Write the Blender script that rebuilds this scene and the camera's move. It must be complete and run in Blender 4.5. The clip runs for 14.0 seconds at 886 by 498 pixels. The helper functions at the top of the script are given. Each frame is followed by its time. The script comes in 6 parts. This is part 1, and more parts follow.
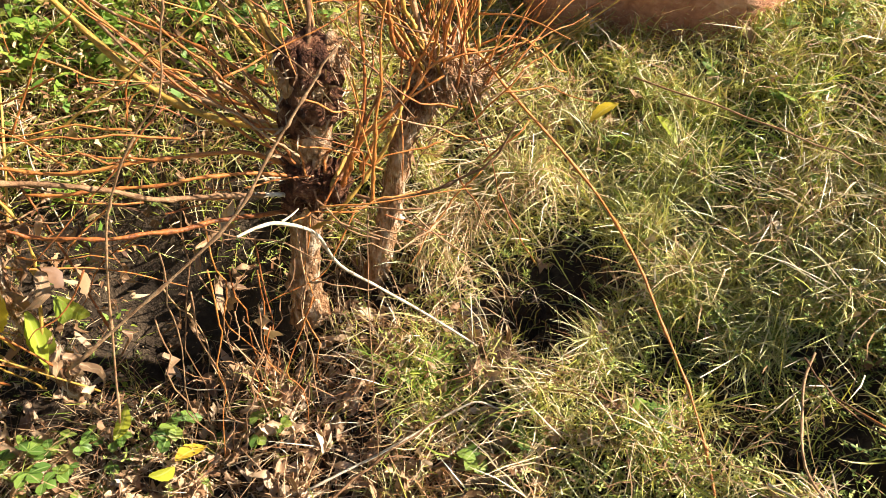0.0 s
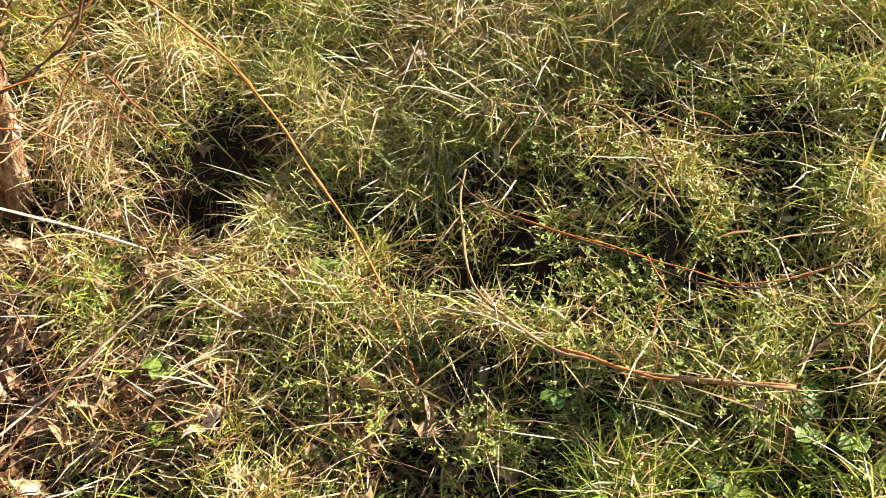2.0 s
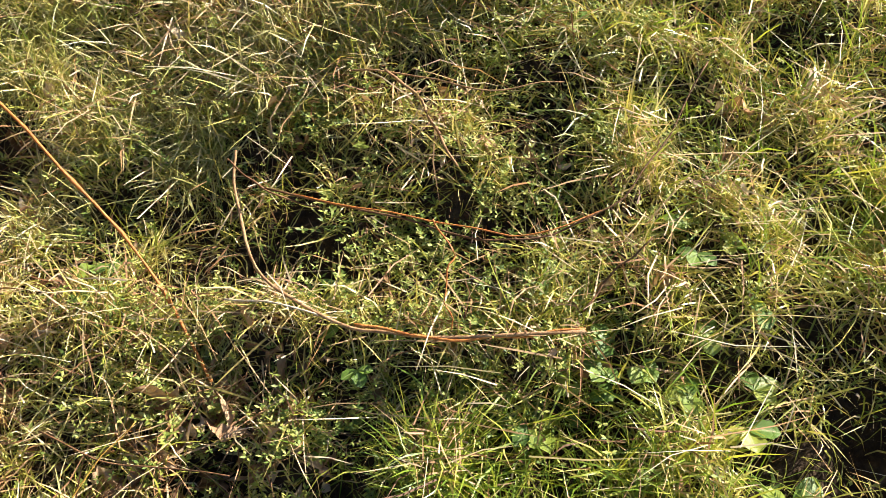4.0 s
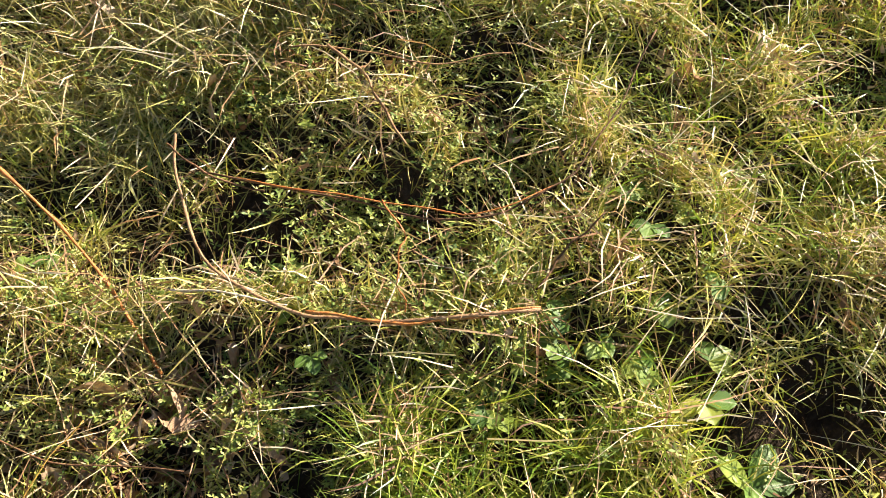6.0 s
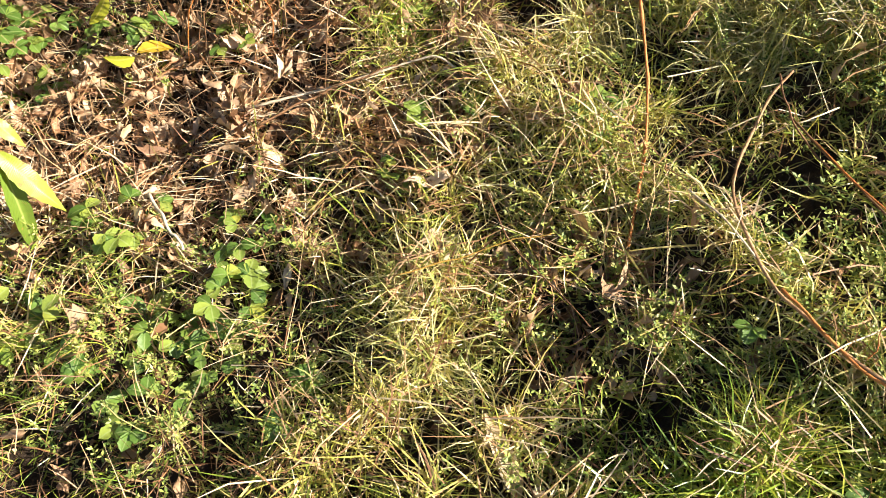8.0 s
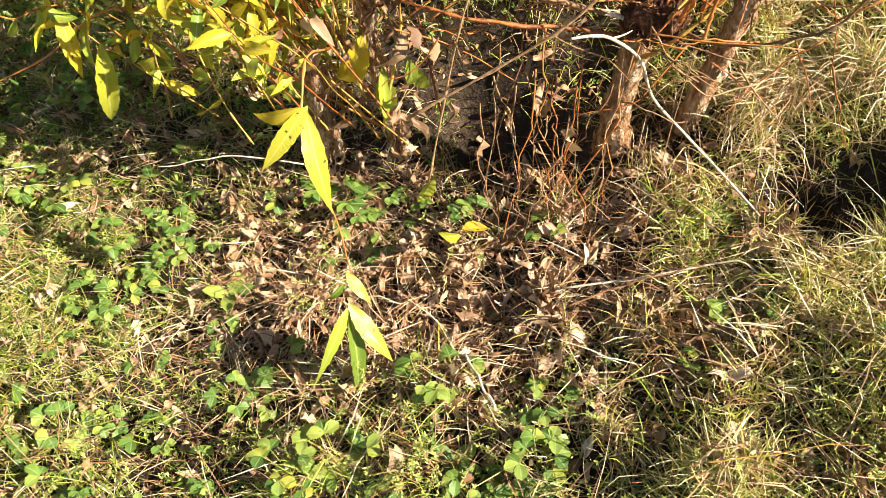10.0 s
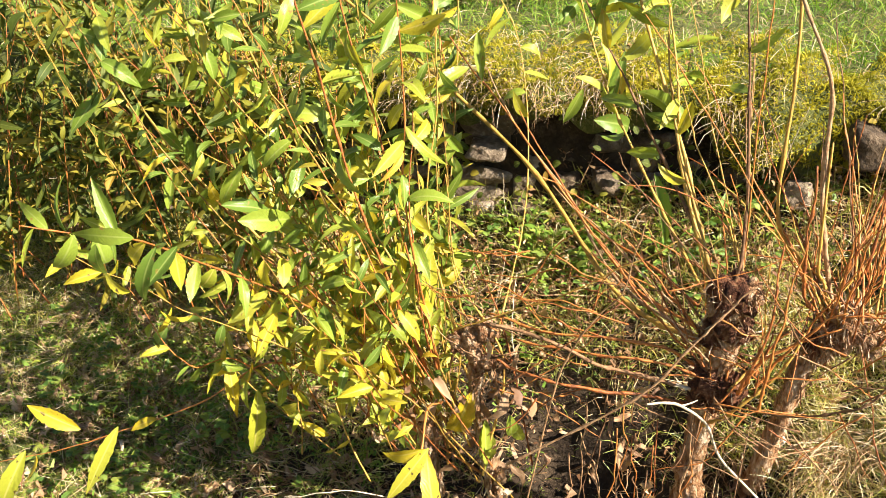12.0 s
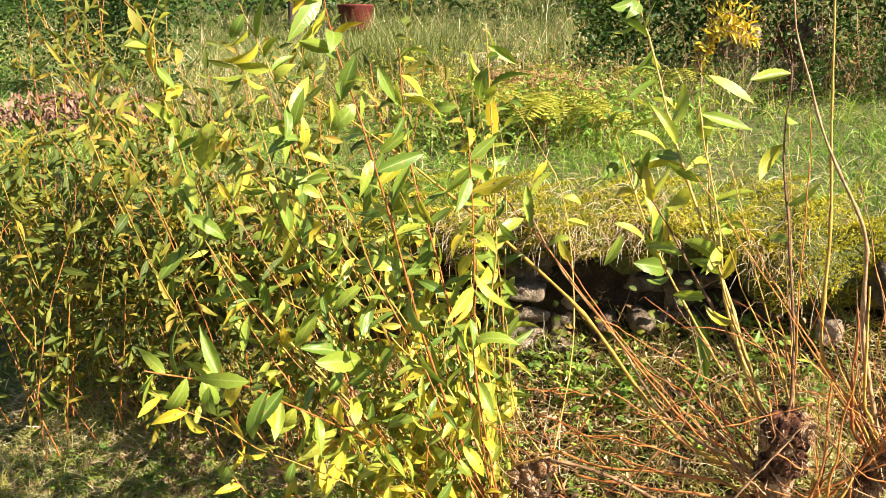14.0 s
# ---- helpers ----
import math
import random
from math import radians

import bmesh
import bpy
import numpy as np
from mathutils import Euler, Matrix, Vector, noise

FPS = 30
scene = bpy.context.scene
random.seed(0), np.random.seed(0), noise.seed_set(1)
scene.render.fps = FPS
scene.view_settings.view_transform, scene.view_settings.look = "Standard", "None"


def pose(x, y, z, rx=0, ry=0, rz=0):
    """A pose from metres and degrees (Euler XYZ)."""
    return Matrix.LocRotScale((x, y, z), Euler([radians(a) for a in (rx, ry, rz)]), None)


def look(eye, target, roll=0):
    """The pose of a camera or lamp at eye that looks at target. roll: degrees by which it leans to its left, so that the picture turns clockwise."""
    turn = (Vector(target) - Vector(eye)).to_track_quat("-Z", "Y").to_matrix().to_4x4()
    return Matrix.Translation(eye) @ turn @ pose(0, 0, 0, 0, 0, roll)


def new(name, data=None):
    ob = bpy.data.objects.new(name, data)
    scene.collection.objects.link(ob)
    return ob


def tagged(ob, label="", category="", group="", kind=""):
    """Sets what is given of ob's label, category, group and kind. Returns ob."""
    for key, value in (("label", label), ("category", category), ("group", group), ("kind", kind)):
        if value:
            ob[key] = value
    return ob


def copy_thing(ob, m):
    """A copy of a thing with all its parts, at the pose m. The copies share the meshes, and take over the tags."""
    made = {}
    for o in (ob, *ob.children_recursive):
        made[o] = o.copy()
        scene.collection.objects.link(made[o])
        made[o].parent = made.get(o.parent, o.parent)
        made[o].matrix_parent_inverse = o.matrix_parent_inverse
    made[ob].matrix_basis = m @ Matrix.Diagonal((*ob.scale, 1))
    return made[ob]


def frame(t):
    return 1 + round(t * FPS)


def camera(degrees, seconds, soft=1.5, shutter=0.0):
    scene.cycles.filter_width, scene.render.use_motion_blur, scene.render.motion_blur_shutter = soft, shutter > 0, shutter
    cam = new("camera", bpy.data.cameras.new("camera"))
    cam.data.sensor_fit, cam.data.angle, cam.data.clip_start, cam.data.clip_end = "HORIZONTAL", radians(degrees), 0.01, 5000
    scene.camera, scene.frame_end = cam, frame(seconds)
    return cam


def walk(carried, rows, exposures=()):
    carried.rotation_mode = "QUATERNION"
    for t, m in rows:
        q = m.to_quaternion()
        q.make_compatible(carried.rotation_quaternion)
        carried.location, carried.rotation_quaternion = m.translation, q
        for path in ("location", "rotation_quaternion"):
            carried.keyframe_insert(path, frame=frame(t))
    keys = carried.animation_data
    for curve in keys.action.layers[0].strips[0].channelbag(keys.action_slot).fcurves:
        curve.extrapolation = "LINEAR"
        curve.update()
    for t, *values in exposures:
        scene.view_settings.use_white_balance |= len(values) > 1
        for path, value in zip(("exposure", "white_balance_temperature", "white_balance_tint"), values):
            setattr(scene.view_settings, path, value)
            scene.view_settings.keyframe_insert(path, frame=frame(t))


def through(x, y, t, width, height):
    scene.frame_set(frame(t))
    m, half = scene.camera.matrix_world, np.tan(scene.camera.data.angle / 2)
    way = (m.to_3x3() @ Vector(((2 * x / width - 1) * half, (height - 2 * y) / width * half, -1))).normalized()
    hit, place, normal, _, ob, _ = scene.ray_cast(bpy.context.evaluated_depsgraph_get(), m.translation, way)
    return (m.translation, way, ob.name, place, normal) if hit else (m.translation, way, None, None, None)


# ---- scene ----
PATH = [
    (0, (0.000, 0.000, 1.420), (0.329, 1.571, 0.227), 1.01),
    (0.5, (0.060, -0.014, 1.379), (0.530, 1.483, 0.138), 0.38),
    (1, (0.128, -0.018, 1.342), (0.714, 1.378, 0.036), 0.07),
    (1.5, (0.203, -0.042, 1.311), (0.880, 1.275, -0.033), -0.54),
    (2, (0.256, -0.063, 1.288), (1.002, 1.198, -0.074), -0.33),
    (2.5, (0.283, -0.066, 1.270), (1.081, 1.147, -0.105), -0.55),
    (3, (0.309, -0.072, 1.256), (1.200, 1.050, -0.139), 2.02),
    (3.5, (0.326, -0.071, 1.254), (1.326, 0.953, -0.143), 4.40),
    (4, (0.334, -0.072, 1.244), (1.386, 0.909, -0.145), 3.90),
    (4.2, (0.342, -0.077, 1.239), (1.410, 0.892, -0.146), 3.40),
    (6.3, (0.376, -0.040, 1.250), (1.436, 0.791, -0.229), 5.64),
    (6.5, (0.370, -0.031, 1.241), (1.388, 0.808, -0.262), 7.63),
    (7, (0.354, -0.004, 1.237), (1.065, 0.979, -0.352), 8.00),
    (7.5, (0.322, -0.027, 1.227), (0.688, 1.099, -0.385), 10.03),
    (7.7, (0.313, -0.052, 1.236), (0.552, 1.089, -0.389), 11.10),
    (9.8, (0.030, -0.226, 1.398), (-0.234, 1.087, -0.087), 1.83),
    (10, (0.007, -0.227, 1.426), (-0.327, 1.140, 0.005), 1.36),
    (10.5, (-0.008, -0.249, 1.472), (-0.520, 1.171, 0.160), 0.54),
    (11, (0.030, -0.300, 1.539), (-0.569, 1.277, 0.465), 0.50),
    (11.5, (0.038, -0.445, 1.602), (-0.592, 1.234, 0.716), 0.88),
    (12, (0.033, -0.585, 1.641), (-0.603, 1.161, 0.902), 0.73),
    (12.5, (0.004, -0.685, 1.666), (-0.631, 1.105, 1.037), 0.60),
    (13, (-0.028, -0.742, 1.689), (-0.672, 1.069, 1.136), 0.13),
    (13.5, (-0.051, -0.779, 1.705), (-0.715, 1.045, 1.221), 0.00),
    (14, (-0.062, -0.789, 1.717), (-0.747, 1.038, 1.276), 0.08),
]
cam = camera(54.97, 14.0, soft=0.4)
walk(cam, [(t, look(eye, target, roll)) for t, eye, target, roll in PATH])

# ---- sky and sun ----
SUN_DIR = Vector((0.79, -0.20, 0.60)).normalized()
world = bpy.data.worlds.new("sky")
scene.world = world
world.use_nodes = True
wt = world.node_tree
sky = wt.nodes.new("ShaderNodeTexSky")
sky.sky_type = "NISHITA"
sky.sun_disc = False
sky.air_density, sky.dust_density = 0.7, 0.4
sky.sun_elevation = math.asin(SUN_DIR.z)
sky.sun_rotation = math.atan2(SUN_DIR.x, SUN_DIR.y)
wt.nodes["Background"].inputs["Strength"].default_value = 0.05
wt.links.new(sky.outputs[0], wt.nodes["Background"].inputs["Color"])
sun = new("sun", bpy.data.lights.new("sun", "SUN"))
sun.data.energy, sun.data.angle, sun.data.color = 5.0, radians(0.55), (1.0, 0.91, 0.79)
sun.matrix_world = look(SUN_DIR * 20, (0, 0, 0))
scene.view_settings.exposure = 1.75

# ---- materials ----


def node_mat(name):
    m = bpy.data.materials.new(name)
    m.use_nodes = True
    nt = m.node_tree
    bsdf = nt.nodes["Principled BSDF"]
    return m, nt, bsdf, nt.nodes["Material Output"]


def ramp(nt, stops):
    r = nt.nodes.new("ShaderNodeValToRGB")
    els = r.color_ramp.elements
    while len(els) < len(stops):
        els.new(0.5)
    for e, (p, c) in zip(els, stops):
        e.position, e.color = p, (*c, 1)
    return r


def world_noise(nt, scale, detail=3):
    geo = nt.nodes.new("ShaderNodeNewGeometry")
    n = nt.nodes.new("ShaderNodeTexNoise")
    n.inputs["Scale"].default_value, n.inputs["Detail"].default_value = scale, detail
    nt.links.new(geo.outputs["Position"], n.inputs["Vector"])
    return n


def math_node(nt, op, a, b):
    n = nt.nodes.new("ShaderNodeMath")
    n.operation = op
    for k, v in enumerate((a, b)):
        if isinstance(v, (int, float)):
            n.inputs[k].default_value = v
        else:
            nt.links.new(v, n.inputs[k])
    return n.outputs[0]


def mix_rgb(nt, fac, a, b, mode="MIX"):
    n = nt.nodes.new("ShaderNodeMix")
    n.data_type, n.blend_type = "RGBA", mode
    for k, v in ((0, fac), (6, a), (7, b)):
        if isinstance(v, (int, float)):
            n.inputs[k].default_value = v
        elif isinstance(v, tuple):
            n.inputs[k].default_value = (*v, 1)
        else:
            nt.links.new(v, n.inputs[k])
    return n.outputs[2]


def bump(nt, bsdf, height, strength, dist):
    b = nt.nodes.new("ShaderNodeBump")
    b.inputs["Strength"].default_value, b.inputs["Distance"].default_value = strength, dist
    nt.links.new(height, b.inputs["Height"])
    nt.links.new(b.outputs[0], bsdf.inputs["Normal"])


def thin_mat(name, stops, through, rough=0.45, patch=0.35, patch_scale=2.2, by_object=False, rib=None, spots=None, gloss=0.45):
    """A thin living or dry blade or leaf: its hue by piece and by patches of ground, part of the light passing through."""
    m, nt, bsdf, out = node_mat(name)
    if by_object:
        rnd = nt.nodes.new("ShaderNodeObjectInfo").outputs["Random"]
    else:
        rnd = nt.nodes.new("ShaderNodeNewGeometry").outputs["Random Per Island"]
    n = world_noise(nt, patch_scale)
    v = math_node(nt, "ADD", math_node(nt, "MULTIPLY", rnd, 1 - patch), math_node(nt, "MULTIPLY", math_node(nt, "SUBTRACT", math_node(nt, "MULTIPLY", n.outputs[0], 2.2), 0.6), patch))
    r = ramp(nt, stops)
    nt.links.new(v, r.inputs[0])
    col = r.outputs[0]
    fine = world_noise(nt, 140, 3)
    col = mix_rgb(nt, 0.35, col, mix_rgb(nt, fine.outputs[0], (0.25, 0.25, 0.25), (1.25, 1.25, 1.25)), "MULTIPLY")
    if spots:
        sn = world_noise(nt, 55, 2)
        sr = ramp(nt, [(0.66, (0, 0, 0)), (0.70, (1, 1, 1))])
        nt.links.new(sn.outputs[0], sr.inputs[0])
        col = mix_rgb(nt, sr.outputs[0], col, spots)
    if rib:
        uv = nt.nodes.new("ShaderNodeUVMap")
        sep = nt.nodes.new("ShaderNodeSeparateXYZ")
        nt.links.new(uv.outputs[0], sep.inputs[0])
        off = math_node(nt, "ABSOLUTE", math_node(nt, "SUBTRACT", sep.outputs[0], 0.5), 0)
        rr = ramp(nt, [(0.02, (1, 1, 1)), (0.07, (0, 0, 0))])
        nt.links.new(off, rr.inputs[0])
        col = mix_rgb(nt, math_node(nt, "MULTIPLY", rr.outputs[0], 0.5), col, rib)
        wave = nt.nodes.new("ShaderNodeTexWave")
        wave.inputs["Scale"].default_value, wave.inputs["Distortion"].default_value = 2.6, 0.8
        slope = nt.nodes.new("ShaderNodeCombineXYZ")
        nt.links.new(math_node(nt, "ADD", math_node(nt, "MULTIPLY", sep.outputs[1], 3.0), math_node(nt, "MULTIPLY", off, -1.6)), slope.inputs[0])
        nt.links.new(slope.outputs[0], wave.inputs["Vector"])
        col = mix_rgb(nt, 0.09, col, mix_rgb(nt, wave.outputs[1], (0.55, 0.55, 0.55), (1.2, 1.2, 1.2)), "MULTIPLY")
        bump(nt, bsdf, wave.outputs[1], 0.25, 0.002)
    nt.links.new(col, bsdf.inputs["Base Color"])
    bsdf.inputs["Roughness"].default_value = rough
    bsdf.inputs["Specular IOR Level"].default_value = gloss
    tr = nt.nodes.new("ShaderNodeBsdfTranslucent")
    nt.links.new(mix_rgb(nt, 1.0, col, (1.15, 1.1, 0.65), "MULTIPLY"), tr.inputs["Color"])
    mx = nt.nodes.new("ShaderNodeMixShader")
    mx.inputs[0].default_value = through
    nt.links.new(bsdf.outputs[0], mx.inputs[1])
    nt.links.new(tr.outputs[0], mx.inputs[2])
    nt.links.new(mx.outputs[0], out.inputs["Surface"])
    return m


def rough_mat(name, stops, scale, rough=0.9, bump_scale=40, strength=0.6, dist=0.01, stretch=None, by_object=0.0, spec=0.2):
    """A rough solid surface: bark, stone, soil. Two scales of colour and relief."""
    m, nt, bsdf, out = node_mat(name)
    tc = nt.nodes.new("ShaderNodeTexCoord")
    mp = nt.nodes.new("ShaderNodeMapping")
    mp.inputs["Scale"].default_value = stretch or (1, 1, 1)
    nt.links.new(tc.outputs["Object"], mp.inputs[0])
    n1, n2 = nt.nodes.new("ShaderNodeTexNoise"), nt.nodes.new("ShaderNodeTexNoise")
    for n, s, d in ((n1, scale, 6), (n2, bump_scale, 5)):
        n.inputs["Scale"].default_value, n.inputs["Detail"].default_value = s, d
        n.inputs["Roughness"].default_value = 0.65
        nt.links.new(mp.outputs[0], n.inputs["Vector"])
    v = math_node(nt, "ADD", math_node(nt, "MULTIPLY", n1.outputs[0], 0.65), math_node(nt, "MULTIPLY", n2.outputs[0], 0.35))
    if by_object:
        rnd = nt.nodes.new("ShaderNodeObjectInfo").outputs["Random"]
        v = math_node(nt, "ADD", v, math_node(nt, "MULTIPLY", math_node(nt, "SUBTRACT", rnd, 0.5), by_object))
    r = ramp(nt, stops)
    nt.links.new(v, r.inputs[0])
    nt.links.new(r.outputs[0], bsdf.inputs["Base Color"])
    bsdf.inputs["Roughness"].default_value = rough
    bsdf.inputs["Specular IOR Level"].default_value = spec
    bump(nt, bsdf, n2.outputs[0], strength, dist)
    return m


SOIL = rough_mat("soil", [(0.3, (0.014, 0.009, 0.006)), (0.5, (0.042, 0.028, 0.017)), (0.7, (0.11, 0.076, 0.046))], 9, 0.95, 60, 0.9, 0.02)
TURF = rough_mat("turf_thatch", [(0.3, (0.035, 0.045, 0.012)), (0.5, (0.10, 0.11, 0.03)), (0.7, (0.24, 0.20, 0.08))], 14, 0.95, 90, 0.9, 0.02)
GRASS = thin_mat("grass_blade", [(0.0, (0.07, 0.12, 0.018)), (0.2, (0.20, 0.26, 0.035)), (0.42, (0.46, 0.46, 0.075)), (0.66, (0.72, 0.59, 0.19)), (1.0, (0.94, 0.83, 0.58))], 0.26, 0.36, 0.4, 4.0, gloss=0.6)
LUSH = thin_mat("lush_blade", [(0.0, (0.09, 0.17, 0.02)), (0.4, (0.22, 0.34, 0.035)), (0.7, (0.45, 0.48, 0.07)), (1.0, (0.72, 0.60, 0.24))], 0.38, 0.36, gloss=0.6)
STRAW = thin_mat("straw_blade", [(0.0, (0.30, 0.14, 0.07)), (0.3, (0.52, 0.33, 0.17)), (0.65, (0.74, 0.58, 0.36)), (1.0, (0.84, 0.75, 0.56))], 0.22, 0.55, 0.2, gloss=0.4)
THATCH = thin_mat("thatch_blade", [(0.0, (0.08, 0.035, 0.015)), (0.35, (0.26, 0.12, 0.05)), (0.7, (0.48, 0.27, 0.12)), (1.0, (0.72, 0.52, 0.30))], 0.18, 0.6, 0.2)
FIBRE = thin_mat("bark_fibre", [(0.0, (0.12, 0.055, 0.025)), (0.4, (0.32, 0.17, 0.08)), (0.75, (0.54, 0.38, 0.22)), (1.0, (0.70, 0.56, 0.38))], 0.1, 0.7, 0.15)
HERB = thin_mat("herb_leaf", [(0.0, (0.06, 0.12, 0.030)), (0.3, (0.18, 0.26, 0.055)), (0.65, (0.42, 0.45, 0.10)), (1.0, (0.74, 0.64, 0.28))], 0.26, 0.5, 0.4, 5.0, gloss=0.3)
MOSS = thin_mat("moss_tip", [(0.0, (0.13, 0.14, 0.014)), (0.4, (0.35, 0.33, 0.028)), (0.75, (0.58, 0.50, 0.045)), (1.0, (0.70, 0.55, 0.13))], 0.35, 0.7, 0.6, 7.0, gloss=0.2)
LAWN = thin_mat("terrace_blade", [(0.0, (0.06, 0.15, 0.015)), (0.4, (0.16, 0.31, 0.028)), (0.7, (0.34, 0.44, 0.055)), (0.88, (0.56, 0.53, 0.13)), (1.0, (0.76, 0.65, 0.34))], 0.36, 0.5, 0.4, 1.6, gloss=0.3)
GOLDEN = thin_mat("golden_leaf", [(0.0, (0.45, 0.40, 0.04)), (0.5, (0.72, 0.55, 0.03)), (1.0, (0.75, 0.42, 0.03))], 0.4, 0.5, 0.2)
LITTER = thin_mat("dry_leaf", [(0.0, (0.15, 0.07, 0.03)), (0.35, (0.36, 0.20, 0.10)), (0.7, (0.58, 0.39, 0.23)), (1.0, (0.78, 0.62, 0.44))], 0.15, 0.55, 0.15, rib=(0.5, 0.38, 0.22))
FADED = thin_mat("faded_blade", [(0.0, (0.21, 0.27, 0.065)), (0.35, (0.43, 0.44, 0.13)), (0.7, (0.67, 0.60, 0.26)), (1.0, (0.86, 0.78, 0.54))], 0.28, 0.4, 0.15, gloss=0.6)
BANK_BLADE = thin_mat("bank_blade", [(0.0, (0.14, 0.19, 0.025)), (0.3, (0.36, 0.40, 0.05)), (0.6, (0.62, 0.56, 0.13)), (1.0, (0.88, 0.78, 0.48))], 0.35, 0.4, 0.2, gloss=0.5)
RED_LEAF = thin_mat("reddish_dead_leaf", [(0.0, (0.12, 0.05, 0.03)), (0.5, (0.24, 0.12, 0.075)), (1.0, (0.38, 0.24, 0.16))], 0.1, 0.7, 0.2)
LITTER_ONE = thin_mat("dry_leaf_single", [(0.0, (0.12, 0.055, 0.025)), (0.4, (0.27, 0.15, 0.07)), (0.8, (0.46, 0.30, 0.17)), (1.0, (0.66, 0.50, 0.34))], 0.15, 0.6, 0.1, by_object=True, rib=(0.5, 0.38, 0.22))
LEAF_GREEN = thin_mat("willow_leaf_green", [(0.0, (0.11, 0.19, 0.03)), (0.4, (0.23, 0.32, 0.04)), (0.8, (0.38, 0.43, 0.05)), (1.0, (0.52, 0.49, 0.06))], 0.33, 0.34, 0.12, by_object=True, rib=(0.42, 0.48, 0.14), spots=(0.30, 0.20, 0.05))
LEAF_YELLOW = thin_mat("willow_leaf_yellow", [(0.0, (0.32, 0.38, 0.04)), (0.4, (0.50, 0.46, 0.04)), (0.8, (0.64, 0.49, 0.03)), (1.0, (0.62, 0.38, 0.05))], 0.36, 0.4, 0.12, by_object=True, rib=(0.66, 0.56, 0.18), spots=(0.10, 0.06, 0.02))
LEAF_MANY = thin_mat("willow_leaf_mass", [(0.0, (0.09, 0.16, 0.025)), (0.4, (0.21, 0.29, 0.035)), (0.72, (0.40, 0.41, 0.05)), (0.9, (0.60, 0.48, 0.05)), (1.0, (0.64, 0.40, 0.05))], 0.34, 0.38, 0.2, rib=(0.42, 0.46, 0.14))
# Darker copy of the willow leaf mass, with shade put into its colours.
LEAF_SHADED = thin_mat("willow_leaf_shaded", [(0.0, (0.055, 0.09, 0.016)), (0.4, (0.13, 0.16, 0.022)), (0.65, (0.23, 0.24, 0.03)), (0.85, (0.38, 0.29, 0.035)), (1.0, (0.42, 0.20, 0.035))], 0.34, 0.5, 0.2, rib=(0.26, 0.28, 0.08), gloss=0.25)
STRAWB = thin_mat("strawberry_leaf", [(0.0, (0.08, 0.16, 0.03)), (0.45, (0.17, 0.29, 0.05)), (0.85, (0.36, 0.44, 0.08)), (1.0, (0.62, 0.55, 0.07))], 0.35, 0.4, 0.15, by_object=True, rib=(0.40, 0.50, 0.20))
STRAWB_MANY = thin_mat("low_herb_leaf", [(0.0, (0.08, 0.17, 0.025)), (0.4, (0.18, 0.31, 0.04)), (0.8, (0.36, 0.45, 0.07)), (1.0, (0.58, 0.55, 0.08))], 0.35, 0.5, 0.3, gloss=0.3)
FERN_G = thin_mat("fern_frond", [(0.0, (0.16, 0.26, 0.03)), (0.5, (0.40, 0.40, 0.05)), (1.0, (0.64, 0.48, 0.06))], 0.4, 0.5, 0.3, gloss=0.3)
FERN_B = thin_mat("dead_fern", [(0.0, (0.20, 0.11, 0.04)), (0.6, (0.42, 0.25, 0.09)), (1.0, (0.58, 0.40, 0.16))], 0.25, 0.6, 0.2)
# Leaf greens lowered towards black to carry the bramble thicket's shade.
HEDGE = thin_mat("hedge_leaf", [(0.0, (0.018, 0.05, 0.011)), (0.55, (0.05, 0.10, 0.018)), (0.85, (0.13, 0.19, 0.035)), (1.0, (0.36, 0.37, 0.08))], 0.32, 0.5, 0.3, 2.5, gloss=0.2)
MEADOW = thin_mat("meadow_blade", [(0.0, (0.045, 0.08, 0.014)), (0.35, (0.11, 0.155, 0.03)), (0.7, (0.24, 0.255, 0.07)), (1.0, (0.42, 0.37, 0.17))], 0.28, 0.5, 0.3, gloss=0.25)
BARK = rough_mat("willow_bark", [(0.32, (0.04, 0.016, 0.008)), (0.41, (0.22, 0.09, 0.035)), (0.50, (0.50, 0.28, 0.135)), (0.60, (0.78, 0.60, 0.42))], 26, 0.9, 90, 1.0, 0.04, (1, 1, 0.4))
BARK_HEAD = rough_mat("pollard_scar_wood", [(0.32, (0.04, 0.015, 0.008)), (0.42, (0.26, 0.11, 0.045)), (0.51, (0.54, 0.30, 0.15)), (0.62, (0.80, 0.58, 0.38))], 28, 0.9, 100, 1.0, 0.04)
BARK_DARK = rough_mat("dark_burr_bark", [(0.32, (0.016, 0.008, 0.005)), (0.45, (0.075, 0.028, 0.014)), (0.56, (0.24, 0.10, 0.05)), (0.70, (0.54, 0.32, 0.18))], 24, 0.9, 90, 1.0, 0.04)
SHOOT_RED = rough_mat("red_shoot_bark", [(0.28, (0.08, 0.025, 0.010)), (0.45, (0.34, 0.105, 0.022)), (0.60, (0.52, 0.19, 0.04)), (0.85, (0.60, 0.32, 0.12))], 45, 0.5, 160, 0.7, 0.004, by_object=0.25, spec=0.4)
SHOOT_OCHRE = rough_mat("ochre_shoot_bark", [(0.28, (0.14, 0.08, 0.018)), (0.46, (0.36, 0.21, 0.035)), (0.62, (0.52, 0.31, 0.06)), (0.85, (0.58, 0.40, 0.15))], 45, 0.5, 160, 0.6, 0.004, by_object=0.25, spec=0.4)
SHOOT_BROWN = rough_mat("brown_shoot_bark", [(0.28, (0.07, 0.035, 0.016)), (0.46, (0.22, 0.115, 0.055)), (0.62, (0.40, 0.24, 0.12)), (0.85, (0.58, 0.42, 0.26))], 40, 0.65, 140, 0.7, 0.005, by_object=0.25)
